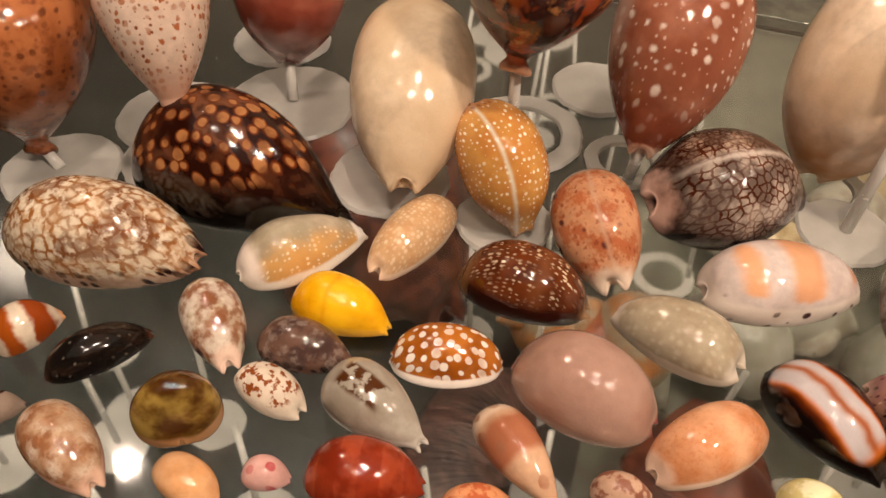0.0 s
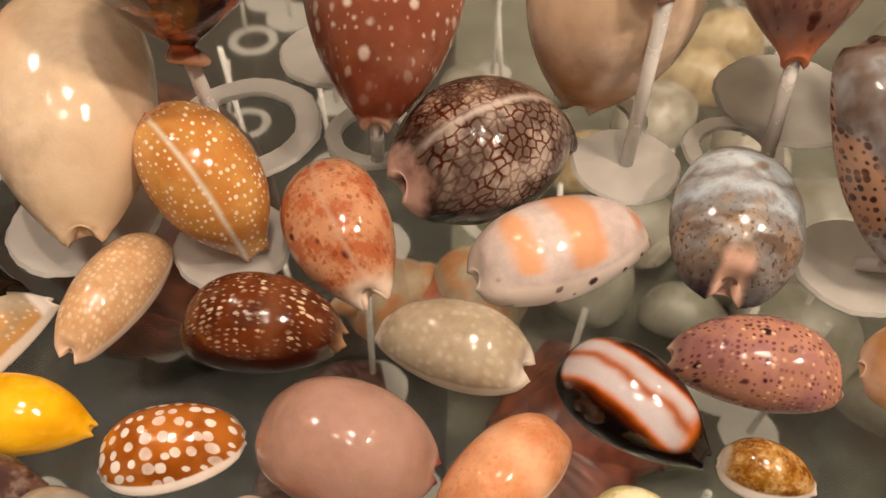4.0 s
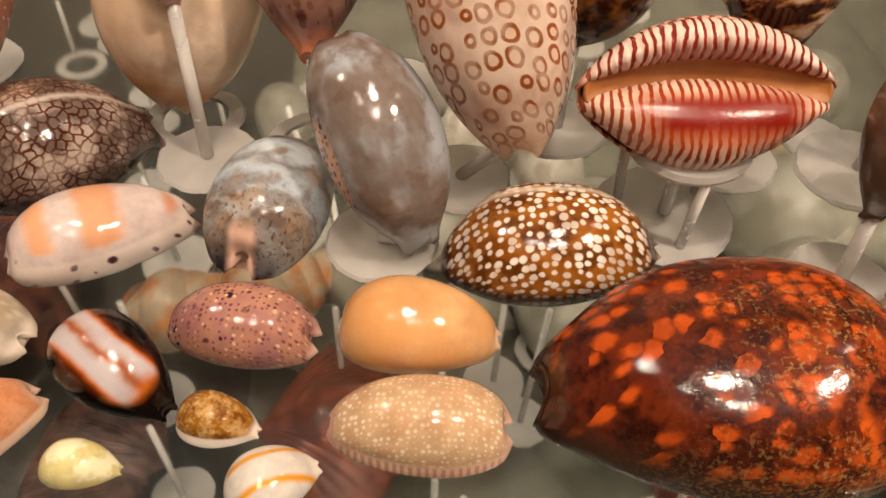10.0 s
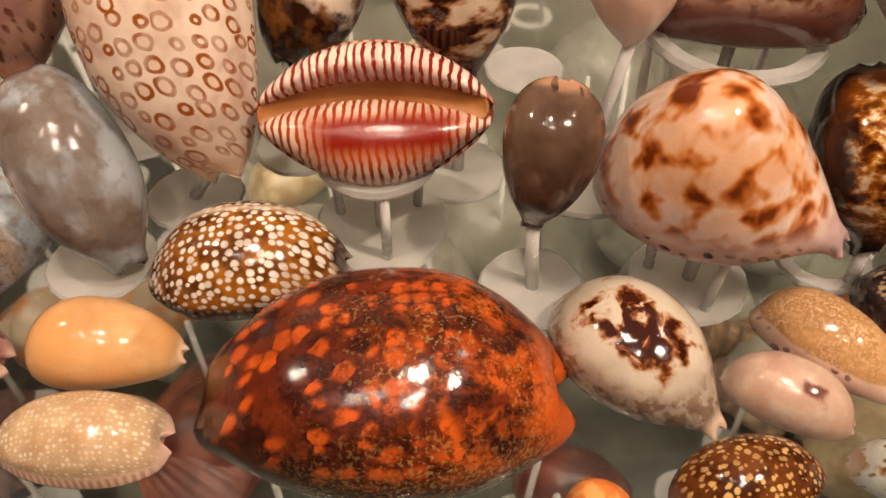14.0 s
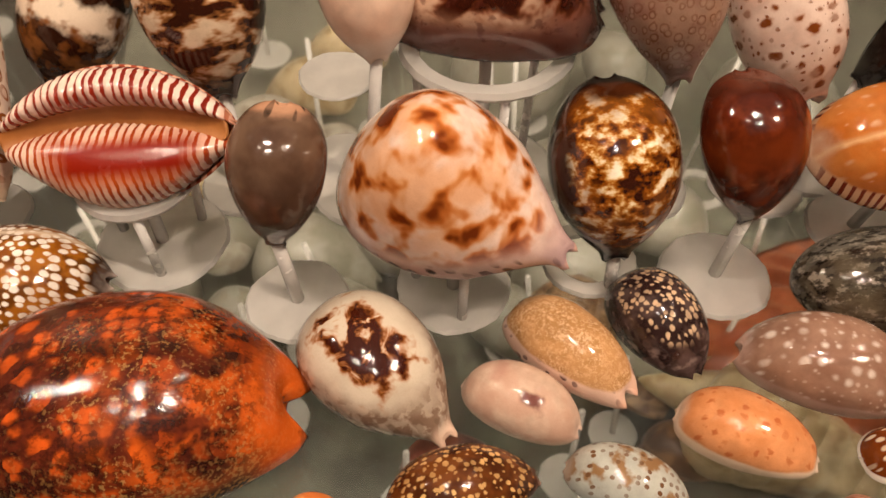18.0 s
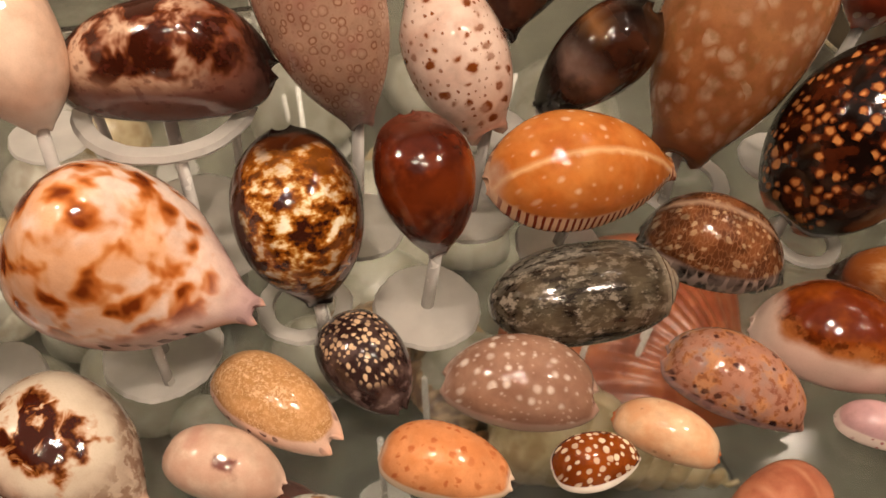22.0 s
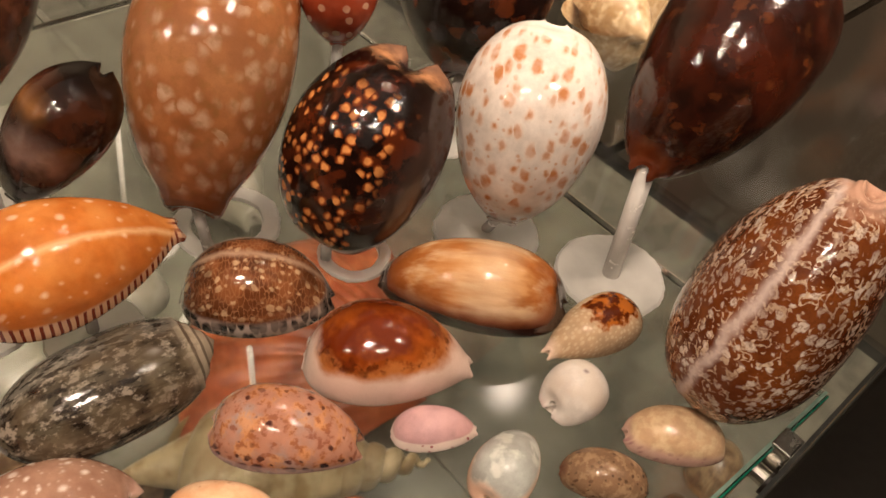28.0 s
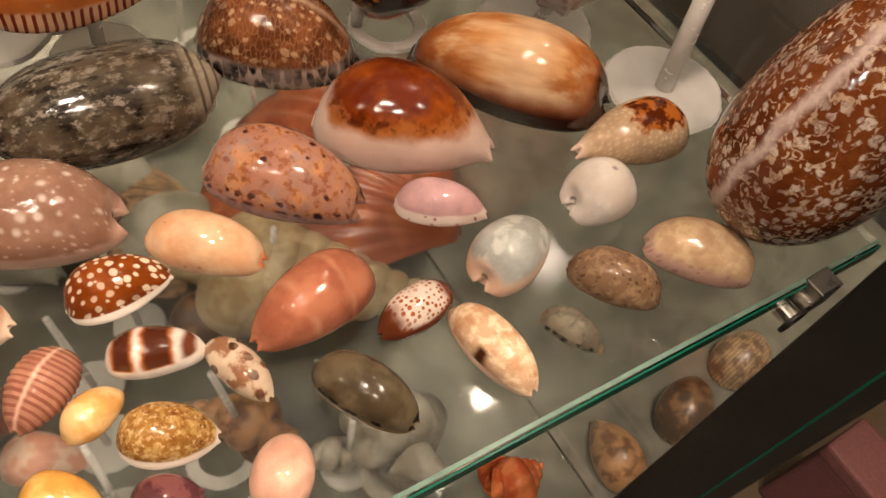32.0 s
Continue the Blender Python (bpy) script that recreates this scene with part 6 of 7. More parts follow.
cowrie("peachlow", "peach coloured cowrie shell", (-0.0582, -0.0858, 0.0037), (-0.0, 1.8, -15.5), 0.0164, 0.0098, 0.0079, lies=True, egg=-0.052, full=0.921, taper=0.22)
cowrie("redlow", "brick-red glossy banded cowrie shell", (-0.0243, -0.0744, 0.0043), (-0.4, -2.2, 11.4), 0.0252, 0.0151, 0.0125, lies=True, egg=0.101, full=0.888, taper=0.212)
cowrie("bandtan", "tan cowrie shell with a pale band", (0.0046, -0.0595, 0.0042), (1.4, 0.3, -40.1), 0.0277, 0.0118, 0.0097, lies=True, egg=0.384, full=0.92, taper=0.219)
cowrie("mottlow", "small brown mottled cowrie shell", (0.0262, -0.0597, 0.0024), (0.4, -0.7, 11.3), 0.0130, 0.0077, 0.0063, lies=True, egg=0.234, full=0.914, taper=0.212)
cowrie("orangemott", "small orange mottled cowrie shell", (-0.0015, -0.0718, 0.0024), (0.0, -0.0, 29.8), 0.0151, 0.0081, 0.0067, lies=True)
cowrie("thrush", "orange cowrie shell with white dots and pale dorsal line", (-0.0181, 0.0106, 0.0190), (13.6, 46.6, -39.7), 0.0378, 0.0227, 0.0185, taper=0.54, spout=0.24, egg=0.147, full=0.966)
cowrie("tan", "orange-tan cowrie shell with rusty freckles and open pale end", (0.0079, 0.0073, 0.0160), (25.7, 12.6, -64.6), 0.0362, 0.0227, 0.0173, notch=0.08, spout=0.28, taper=0.277, full=0.89, lies=True, egg=0.055)
cowrie("slate", "blue-grey cowrie shell with pale band and notched dark-tipped end", (0.0943, 0.0156, 0.0175), (-5.8, -1.0, -106.1), 0.0442, 0.0281, 0.0191, notch=0.08, spout=0.3, taper=0.1, full=0.826, lies=True, egg=-0.127)
cowrie("grey", "tall grey-lilac cowrie shell with brown-spotted margin", (0.1215, 0.0107, 0.0272), (11.4, 49.1, -56.3), 0.0521, 0.0271, 0.0219, taper=0.461, spout=0.291, egg=0.055, full=1.013, tail=-0.154)
striped_cowrie("rosy", "red and white striped cowrie shell showing its toothed open underside", (0.1904, 0.0142, 0.0376), (-120.8, -2.9, -4.5), 0.0547, 0.0316, 0.0250)
cowrie("cocoa", "grey-brown glossy cowrie shell standing on a clear stem", (0.2267, -0.0070, 0.0392), (-19.3, 66.7, -116.5), 0.0348, 0.0212, 0.0158, notch=0.03, taper=0.294, spout=0.2, egg=0.336, full=0.891)
cowrie("helmet", "large humped pink and orange blotched cowrie shell on a clear stand", (0.2654, -0.0098, 0.0340), (20.7, 4.3, -34.3), 0.0580, 0.0400, 0.0292, spout=0.19, egg=0.267, snout=0.407, full=0.968, hump=0.504, taper=0.357)
cowrie("tort", "dark tortoiseshell cowrie shell with glowing amber back on a stand", (0.3030, -0.0057, 0.0324), (10.6, 54.2, -86.0), 0.0453, 0.0304, 0.0256, egg=0.169, notch=0.03, taper=0.589, full=0.995)
cowrie("orange", "bright orange cowrie shell with white dots and ribbed margin", (0.3758, -0.0075, 0.0359), (20.8, 4.0, -3.4), 0.0535, 0.0292, 0.0218, rim=0.1, full=1.109, egg=0.263, taper=0.162)
cowrie("darkred", "glossy dark red-brown cowrie shell on a clear stem", (0.3325, -0.0097, 0.0401), (6.4, 58.5, -79.4), 0.0365, 0.0231, 0.0176, egg=0.252, notch=0.03, taper=0.273, spout=0.18, full=0.935)
cowrie("brnspot", "red-brown cowrie shell with dark freckles on a white stand", (-0.1460, -0.0082, 0.0320), (-24.6, 74.0, -86.9), 0.0589, 0.0398, 0.0342, taper=0.486, egg=0.43, full=0.913)
cowrie("pinkfreck", "pale pink cowrie shell with rusty freckles on a stand", (-0.1043, -0.0011, 0.0549), (-1.3, 55.3, -57.6), 0.0536, 0.0275, 0.0225, egg=0.253, taper=0.599, full=0.918)
cowrie("redband", "brick red cowrie shell with faint bands on a stand", (-0.0953, 0.0498, 0.0386), (-17.1, 66.9, -81.0), 0.0549, 0.0346, 0.0284, egg=0.053, taper=0.487, full=0.913)
cowrie("ivory", "large plain ivory cowrie shell leaning on a stand", (-0.0490, 0.0266, 0.0277), (-1.5, 12.0, -75.0), 0.0645, 0.0344, 0.0262, spout=0.24, taper=0.421, full=0.77, egg=0.079)
cowrie("fire", "dark red and orange flamed cowrie shell on a stand", (-0.0195, 0.0264, 0.0602), (-11.9, 68.0, -100.3), 0.0437, 0.0393, 0.0337, egg=0.469, taper=0.39, full=0.921)
cowrie("pinkdot", "pinkish-brown cowrie shell with round white spots on a stand", (0.0165, 0.0465, 0.0409), (-6.7, 40.2, -94.6), 0.0570, 0.0354, 0.0295, egg=0.199, spout=0.18, taper=0.289, full=0.893)
cowrie("creamegg", "very large cream and pale orange egg-shaped cowrie shell", (0.0697, 0.0649, 0.0360), (-14.4, 54.1, -110.9), 0.0677, 0.0419, 0.0353, full=0.865, taper=0.361, egg=0.035)
cowrie("purptip", "small cowrie shell with purple-spotted tip on a thin stem", (0.0736, 0.0419, 0.0560), (9.1, 65.4, -76.0), 0.0241, 0.0151, 0.0124)
cowrie("ortip", "freckled pink-brown cowrie shell with orange tip on a stem", (0.1041, 0.0513, 0.0514), (10.9, 41.9, -93.6), 0.0493, 0.0316, 0.0247, egg=0.212, spout=0.16, taper=0.585, full=0.914)
cowrie("eyed", "tall cream cowrie shell covered in brown ring spots", (0.1450, 0.0362, 0.0539), (27.7, 45.4, -80.4), 0.0818, 0.0367, 0.0397, full=0.812, egg=0.074, taper=0.232, spout=0.24)
cowrie("darkband", "dark brown and white banded cowrie shell on a stand", (0.1767, 0.0528, 0.0475), (-39.4, 41.4, -122.5), 0.0414, 0.0261, 0.0201, egg=0.039, full=0.906, taper=0.198)
cowrie("tortdark", "white and dark brown mottled cowrie shell on a stand", (0.2104, 0.0409, 0.0576), (0.4, 50.3, -79.8), 0.0519, 0.0318, 0.0254, egg=0.136, taper=0.565, full=0.906)
cowrie("palepeach", "pale peach cowrie shell with white tip on a clear stem", (0.2493, 0.0308, 0.0662), (3.0, 57.1, -78.1), 0.0418, 0.0227, 0.0188, egg=-0.023, taper=0.632, full=0.889)
cowrie("helmet2", "large purple-brown cowrie shell with cream mottled back on stand", (0.2780, 0.0302, 0.0560), (22.3, -9.1, -15.4), 0.0536, 0.0260, 0.0281, egg=-0.206, full=0.849, taper=0.189, hump=-0.078, snout=-0.209)
cowrie("ringed", "pinkish tan cowrie shell with faint ring marks on a stand", (0.3168, 0.0267, 0.0691), (27.1, 55.2, -74.5), 0.0625, 0.0307, 0.0251, taper=0.515, egg=0.154, full=0.887)
cowrie("palespot", "pink-white cowrie shell with rusty spots on a stand", (0.3495, 0.0225, 0.0519), (30.7, 48.4, -65.4), 0.0458, 0.0258, 0.0199, notch=0.05, spout=0.364, taper=0.441, full=0.971, egg=0.056, tail=0.607)
cowrie("chestnut", "dark chestnut cowrie shell on a stand", (0.3832, 0.0608, 0.0623), (-8.1, 37.6, -124.8), 0.0585, 0.0361, 0.0299, egg=0.288, full=0.959, taper=0.272)
cowrie("darkpale", "dark brown cowrie shell with pale glowing bands on a stand", (0.3848, 0.0162, 0.0499), (45.4, -44.5, -2.3), 0.0409, 0.0220, 0.0180, notch=0.05, egg=-0.256, full=0.97, taper=0.218)
cowrie("tallbrown", "tall brown cowrie shell with soft pale spots on a stand", (0.4246, 0.0142, 0.0532), (-8.9, 46.5, -139.0), 0.0727, 0.0426, 0.0333, spout=0.317, taper=0.304, full=0.827, egg=0.182, tail=-0.248)
cowrie("mauri", "glossy black-brown cowrie shell with amber spots and orange notched end", (0.4509, -0.0164, 0.0369), (18.4, -54.0, 6.8), 0.0609, 0.0424, 0.0305, notch=0.06, spout=0.3, taper=-0.116, full=0.867, egg=-0.039)
cowrie("lynx", "white cowrie shell with orange-brown spots on a stand", (0.4896, -0.0395, 0.0423), (-2.7, 65.1, -147.9), 0.0604, 0.0406, 0.0346, taper=0.144, spout=0.2, full=0.88, egg=0.261)
cowrie("darkamber", "dark amber-brown cowrie shell on a slanted clear stem", (0.5319, -0.0671, 0.0691), (-18.0, 29.9, -169.9), 0.0773, 0.0443, 0.0368, spout=0.16, egg=0.198, full=0.901, taper=0.016)
cowrie("deer", "large brown cowrie shell densely flecked white with a pale dorsal stripe", (0.5040, -0.1162, 0.0370), (-50.2, 82.2, 140.7), 0.0738, 0.0410, 0.0489, spout=0.171, full=0.873, egg=-0.195, tail=-0.066, taper=0.281, droop=0)
cowrie("redsmall", "orange-red cowrie shell with white dots", (0.4629, 0.0118, 0.0700), (2.8, 69.2, -124.4), 0.0350, 0.0227, 0.0187, egg=0.149, full=0.916, taper=0.21)
cowrie("brownback", "very dark brown cowrie shell with amber flecks", (0.5174, 0.0129, 0.0576), (-2.9, 49.9, -137.7), 0.0649, 0.0512, 0.0421, egg=0.12, full=0.932, taper=0.216)

stand((-0.1410, -0.0123), (-0.1488, -0.0093, 0.0057), r=0.0166)
stand((-0.1120, 0.0040), (-0.0994, -0.0091, 0.0332), r=0.0170)
stand((-0.1225, 0.0205), None, r=0.0190)
stand((-0.0935, 0.0399), (-0.0963, 0.0453, 0.0146), r=0.0201)
stand((-0.1127, 0.0716), None, r=0.0167)
stand((-0.0522, 0.0165), (-0.0424, 0.0012, 0.0167), r=0.0171)
stand((-0.0166, 0.0097), (-0.0109, 0.0058, 0.0046), r=0.0132)
stand((-0.0212, 0.0495), (-0.0211, 0.0257, 0.0402), r=0.0192, ring=True)
stand((0.0112, 0.0468), (0.0146, 0.0317, 0.0204), r=0.0120, ring=True)
stand((-0.0030, 0.0810), None, r=0.0150)
stand((0.0680, 0.0545), None, r=0.0136, ring=True)
stand((0.0739, 0.0378), (0.0745, 0.0400, 0.0455), r=0.0132)
stand((0.1014, 0.0438), (0.1042, 0.0387, 0.0335), r=0.0125, ring=True)
stand((0.1201, 0.0643), None, r=0.0193)
stand((0.1200, 0.0070), (0.1289, 0.0016, 0.0075), r=0.0135)
stand((0.1404, 0.0286), (0.1519, 0.0172, 0.0237), r=0.0130)
stand((0.1904, 0.0142), (0.1904, 0.0142, 0.0241), r=0.0173, cup=0.0148)
stand((0.2262, -0.0096), (0.2244, -0.0094, 0.0241), r=0.0129)
stand((0.2654, -0.0098), (0.2654, -0.0098, 0.0215), r=0.0144, cup=0.0125)
stand((0.3016, -0.0049), (0.3045, -0.0129, 0.0134), r=0.0124, ring=True)
stand((0.3327, -0.0135), (0.3338, -0.0148, 0.0247), r=0.0142)
stand((0.2780, 0.0302), (0.2780, 0.0302, 0.0438), r=0.0223, cup=0.0214)
stand((0.1684, 0.0486), (0.1684, 0.0446, 0.0333), r=0.0135)
stand((0.2123, 0.0346), (0.2123, 0.0306, 0.0370), r=0.0135)
stand((0.3221, 0.0200), (0.3221, 0.0160, 0.0443), r=0.0135)
stand((0.3558, 0.0178), (0.3558, 0.0138, 0.0346), r=0.0135)
stand((0.3731, 0.0518), (0.3731, 0.0478, 0.0421), r=0.0135)
stand((0.4620, 0.0142), (0.4620, 0.0102, 0.0545), r=0.0135)
stand((0.5086, 0.0094), (0.5086, 0.0054, 0.0306), r=0.0135)
stand((0.3741, 0.0233), (0.3741, 0.0193, 0.0357), r=0.0135)
stand((0.3758, -0.0015), (0.3758, -0.0075, 0.0307), r=0.0125)
stand((0.2465, 0.0290), (0.2509, 0.0244, 0.0489), r=0.0165)
stand((0.2385, 0.0814), None, r=0.0128)
stand((0.2397, 0.0425), None, r=0.0096)
stand((0.4243, 0.0135), (0.4110, 0.0038, 0.0260), r=0.0160, ring=True)
stand((0.4880, -0.0347), (0.4854, -0.0417, 0.0157), r=0.0168)
stand((0.5070, -0.0711), (0.5064, -0.0693, 0.0462), r=0.0171, stem=0.0028)
stand((0.4480, -0.0188), (0.4400, -0.0158, 0.0121), r=0.0110, ring=True)

# ---- the lower shelf ----
bubble(LOW["maroon"], "large dark maroon mottled volute shell on the lower shelf", (-0.1299, 0.1911, -0.2050), -39.7, 0.1783, 0.1337)
bubble(LOW["maroon"], "dark brown mottled volute shell on the lower shelf", (-0.1162, 0.1493, -0.2050), 12.2, 0.1135, 0.0568)
fan(LOW["purline"], "purple-brown finely ribbed scallop shell", (-0.0291, 0.0581, -0.2230), (0, 0, 163.6), 0.0570, ribs=26)
whelk(LOW["creamor"], "cream conch shell with orange mouth", (0.0527, 0.1585, -0.2100), (0, 0, 36.6), 0.1086, 0.0651, mouth=LOW["orange"])
bubble(LOW["redbrown"], "smooth red-brown shell on the lower shelf", (0.0986, 0.0753, -0.2150), -11.1, 0.0826, 0.0495)
fan(LOW["redbrown"], "red-brown scallop shell on the lower shelf", (0.0870, 0.0771, -0.2230), (0, 0, -2.9), 0.0747, ribs=20)
whelk(LOW["creamor"], "pale conch shell with orange patches", (0.0045, 0.1540, -0.2100), (0, 0, 19.0), 0.0846, 0.0507)
fan(LOW["purline"], "brown striped scallop shell", (-0.0240, 0.0720, -0.2230), (0, 0, 163.5), 0.0643, ribs=26)
bubble(LOW["brown"], "brown shell on the lower shelf", (0.4013, 0.2054, -0.2150), -34.6, 0.0552, 0.0331)
whelk(LOW["brownline"], "large brown-lined tun shell", (0.3562, 0.1186, -0.2050), (0, 0, -18.3), 0.0657, 0.0559, cord=0.05, turns=4.0)
bubble(LOW["redbrown"], "rosy brown shell on the lower shelf", (0.2772, 0.0413, -0.2150), -10.2, 0.0620, 0.0372)
fan(LOW["orange"], "orange fan-shaped scallop shell", (0.5011, 0.0828, -0.2230), (0, 0, 120.7), 0.1468, ribs=16)
whelk(LOW["cream"], "cream spired turret shell with knobbed whorls", (0.4425, 0.0283, -0.2050), (0, 0, -35.0), 0.1572, 0.0660, knobs=9, knob=0.2, turns=10.0)
fan(LOW["brownline"], "brown striped fan shell", (0.3925, 0.0999, -0.2230), (0, 0, 169.1), 0.0617, ribs=22)
whelk(LOW["rosette"], "small orange frilled shell", (0.4873, -0.1115, -0.2150), (0, 0, 1.8), 0.0311, 0.0280, knobs=7, knob=0.5, turns=4.0)
whelk(LOW["white"], "white spiny shell on the lower shelf", (0.4438, -0.0562, -0.2100), (0, 0, 106.9), 0.0895, 0.0448, knobs=6, knob=0.6, turns=5.0)
whelk(LOW["brownknob"], "brown knobbed shell on the lower shelf", (0.3865, -0.0217, -0.2150), (0, 0, 136.9), 0.0577, 0.0317, knobs=8, knob=0.3, turns=5.0)
bubble(LOW["brown"], "round dark brown shell on the lower shelf", (0.3956, 0.0377, -0.2150), -34.1, 0.0438, 0.0307)
bubble(LOW["pinkwhite"], "pink and white shell on the lower shelf", (0.3032, 0.0079, -0.2150), -29.4, 0.0403, 0.0242)
whelk(LOW["white"], "white spired shell on the lower shelf", (0.4120, -0.0564, -0.2150), (0, 0, 159.0), 0.0369, 0.0184, turns=5.0)
bubble(LOW["pale"], "large pale cream shell on the lower shelf", (0.0998, 0.1817, -0.2050), 137.1, 0.0784, 0.0549)
bubble(LOW["pale"], "large pale cream shell on the lower shelf", (0.2453, 0.2132, -0.2050), 144.4, 0.0900, 0.0630)
bubble(LOW["pale"], "large pale cream shell on the lower shelf", (0.2063, 0.1836, -0.2050), -20.5, 0.0828, 0.0580)
bubble(LOW["pale"], "large pale cream shell on the lower shelf", (0.3663, 0.3630, -0.2050), 51.0, 0.1256, 0.0879)
bubble(LOW["pale"], "large pale cream shell on the lower shelf", (0.3687, 0.1524, -0.2050), -30.4, 0.0890, 0.0623)
bubble(LOW["pale"], "large pale cream shell on the lower shelf", (0.3785, 0.2186, -0.2050), 14.3, 0.1106, 0.0774)
bubble(LOW["pale"], "large pale cream shell on the lower shelf", (0.4006, 0.0955, -0.2050), 6.1, 0.0742, 0.0445)
bubble(LOW["pale"], "large pale cream shell on the lower shelf", (0.2155, 0.1396, -0.2050), 131.4, 0.0772, 0.0540)
bubble(LOW["pale"], "large pale cream shell on the lower shelf", (0.4266, 0.1951, -0.2050), 173.6, 0.0735, 0.0515)
bubble(LOW["pale"], "large pale cream shell on the lower shelf", (0.3881, 0.2063, -0.2050), 92.1, 0.0751, 0.0526)
bubble(LOW["pale"], "large pale cream shell on the lower shelf", (0.3202, 0.1260, -0.2050), -55.3, 0.0689, 0.0413)
bubble(LOW["pale"], "large pale cream shell on the lower shelf", (0.5388, 0.2694, -0.2050), -93.2, 0.1444, 0.0866)
bubble(LOW["pale"], "large pale cream shell on the lower shelf", (0.0487, 0.1461, -0.2050), -52.4, 0.0636, 0.0381)
bubble(LOW["pale"], "large pale cream shell on the lower shelf", (0.1632, 0.1544, -0.2050), -13.6, 0.0535, 0.0321)
bubble(LOW["pale"], "large pale cream shell on the lower shelf", (0.2548, 0.0980, -0.2050), -40.6, 0.0533, 0.0320)
stand((0.206, 0.133), (0.209, 0.135, LOWER + 0.090), r=0.0185, ring=True, level=LOWER)
stand((0.083, 0.185), (0.086, 0.182, LOWER + 0.082), r=0.0158, ring=True, level=LOWER)
stand((0.144, 0.089), (0.142, 0.087, LOWER + 0.051), r=0.0185, ring=False, level=LOWER)
stand((-0.156, 0.147), (-0.155, 0.144, LOWER + 0.057), r=0.0130, ring=False, level=LOWER)
stand((-0.117, -0.004), (-0.114, -0.006, LOWER + 0.099), r=0.0188, ring=False, level=LOWER)
stand((0.249, -0.007), (0.250, -0.003, LOWER + 0.097), r=0.0184, ring=True, level=LOWER)
stand((0.002, -0.017), (-0.002, -0.018, LOWER + 0.057), r=0.0166, ring=True, level=LOWER)
stand((0.249, 0.028), (0.251, 0.028, LOWER + 0.065), r=0.0149, ring=False, level=LOWER)
stand((0.270, -0.045), (0.266, -0.043, LOWER + 0.099), r=0.0181, ring=True, level=LOWER)
stand((0.334, 0.035), (0.331, 0.032, LOWER + 0.079), r=0.0141, ring=False, level=LOWER)
stand((-0.127, 0.136), (-0.123, 0.135, LOWER + 0.096), r=0.0151, ring=False, level=LOWER)
stand((0.325, -0.032), (0.327, -0.029, LOWER + 0.087), r=0.0132, ring=False, level=LOWER)
stand((-0.209, 0.029), (-0.206, 0.027, LOWER + 0.081), r=0.0185, ring=False, level=LOWER)
stand((-0.036, 0.022), (-0.040, 0.020, LOWER + 0.059), r=0.0171, ring=False, level=LOWER)
stand((-0.154, -0.047), (-0.154, -0.048, LOWER + 0.099), r=0.0144, ring=False, level=LOWER)
stand((0.365, 0.058), (0.361, 0.062, LOWER + 0.071), r=0.0132, ring=False, level=LOWER)
stand((0.374, -0.026), (0.378, -0.025, LOWER + 0.087), r=0.0177, ring=True, level=LOWER)
stand((0.059, -0.021), (0.057, -0.022, LOWER + 0.092), r=0.0190, ring=False, level=LOWER)
stand((0.481, 0.058), (0.483, 0.058, LOWER + 0.074), r=0.0147, ring=False, level=LOWER)
stand((-0.166, 0.038), (-0.162, 0.039, LOWER + 0.099), r=0.0160, ring=False, level=LOWER)
stand((-0.210, 0.011), (-0.208, 0.010, LOWER + 0.089), r=0.0177, ring=False, level=LOWER)
stand((0.262, 0.113), (0.261, 0.114, LOWER + 0.088), r=0.0147, ring=False, level=LOWER)
stand((0.320, 0.120), (0.324, 0.121, LOWER + 0.065), r=0.0165, ring=True, level=LOWER)
stand((0.147, 0.005), (0.146, 0.008, LOWER + 0.084), r=0.0169, ring=False, level=LOWER)
stand((-0.009, 0.107), (-0.006, 0.106, LOWER + 0.087), r=0.0181, ring=False, level=LOWER)
stand((0.257, 0.194), (0.257, 0.194, LOWER + 0.098), r=0.0140, ring=False, level=LOWER)
stand((0.451, 0.064), (0.453, 0.066, LOWER + 0.085), r=0.0140, ring=False, level=LOWER)
stand((0.173, 0.113), (0.174, 0.115, LOWER + 0.071), r=0.0168, ring=False, level=LOWER)
stand((-0.258, -0.018), (-0.257, -0.021, LOWER + 0.072), r=0.0171, ring=False, level=LOWER)
stand((-0.247, 0.063), (-0.251, 0.060, LOWER + 0.061), r=0.0149, ring=True, level=LOWER)
stand((-0.129, -0.051), (-0.130, -0.050, LOWER + 0.073), r=0.0165, ring=True, level=LOWER)
stand((0.424, -0.060), (0.423, -0.061, LOWER + 0.070), r=0.0137, ring=False, level=LOWER)
stand((0.012, -0.051), (0.008, -0.050, LOWER + 0.081), r=0.0150, ring=False, level=LOWER)
stand((0.467, 0.153), (0.470, 0.154, LOWER + 0.071), r=0.0152, ring=True, level=LOWER)
stand((0.185, 0.087), (0.189, 0.087, LOWER + 0.098), r=0.0151, ring=False, level=LOWER)
stand((-0.279, -0.032), (-0.278, -0.035, LOWER + 0.078), r=0.0168, ring=False, level=LOWER)
stand((0.013, 0.052), (0.011, 0.056, LOWER + 0.061), r=0.0153, ring=False, level=LOWER)
stand((0.433, 0.095), (0.437, 0.095, LOWER + 0.063), r=0.0155, ring=False, level=LOWER)
stand((0.488, 0.068), (0.488, 0.065, LOWER + 0.064), r=0.0167, ring=False, level=LOWER)
stand((-0.051, 0.143), (-0.055, 0.144, LOWER + 0.091), r=0.0146, ring=False, level=LOWER)
stand((0.330, 0.004), (0.327, 0.008, LOWER + 0.063), r=0.0148, ring=False, level=LOWER)
stand((0.090, 0.108), (0.092, 0.105, LOWER + 0.080), r=0.0176, ring=False, level=LOWER)
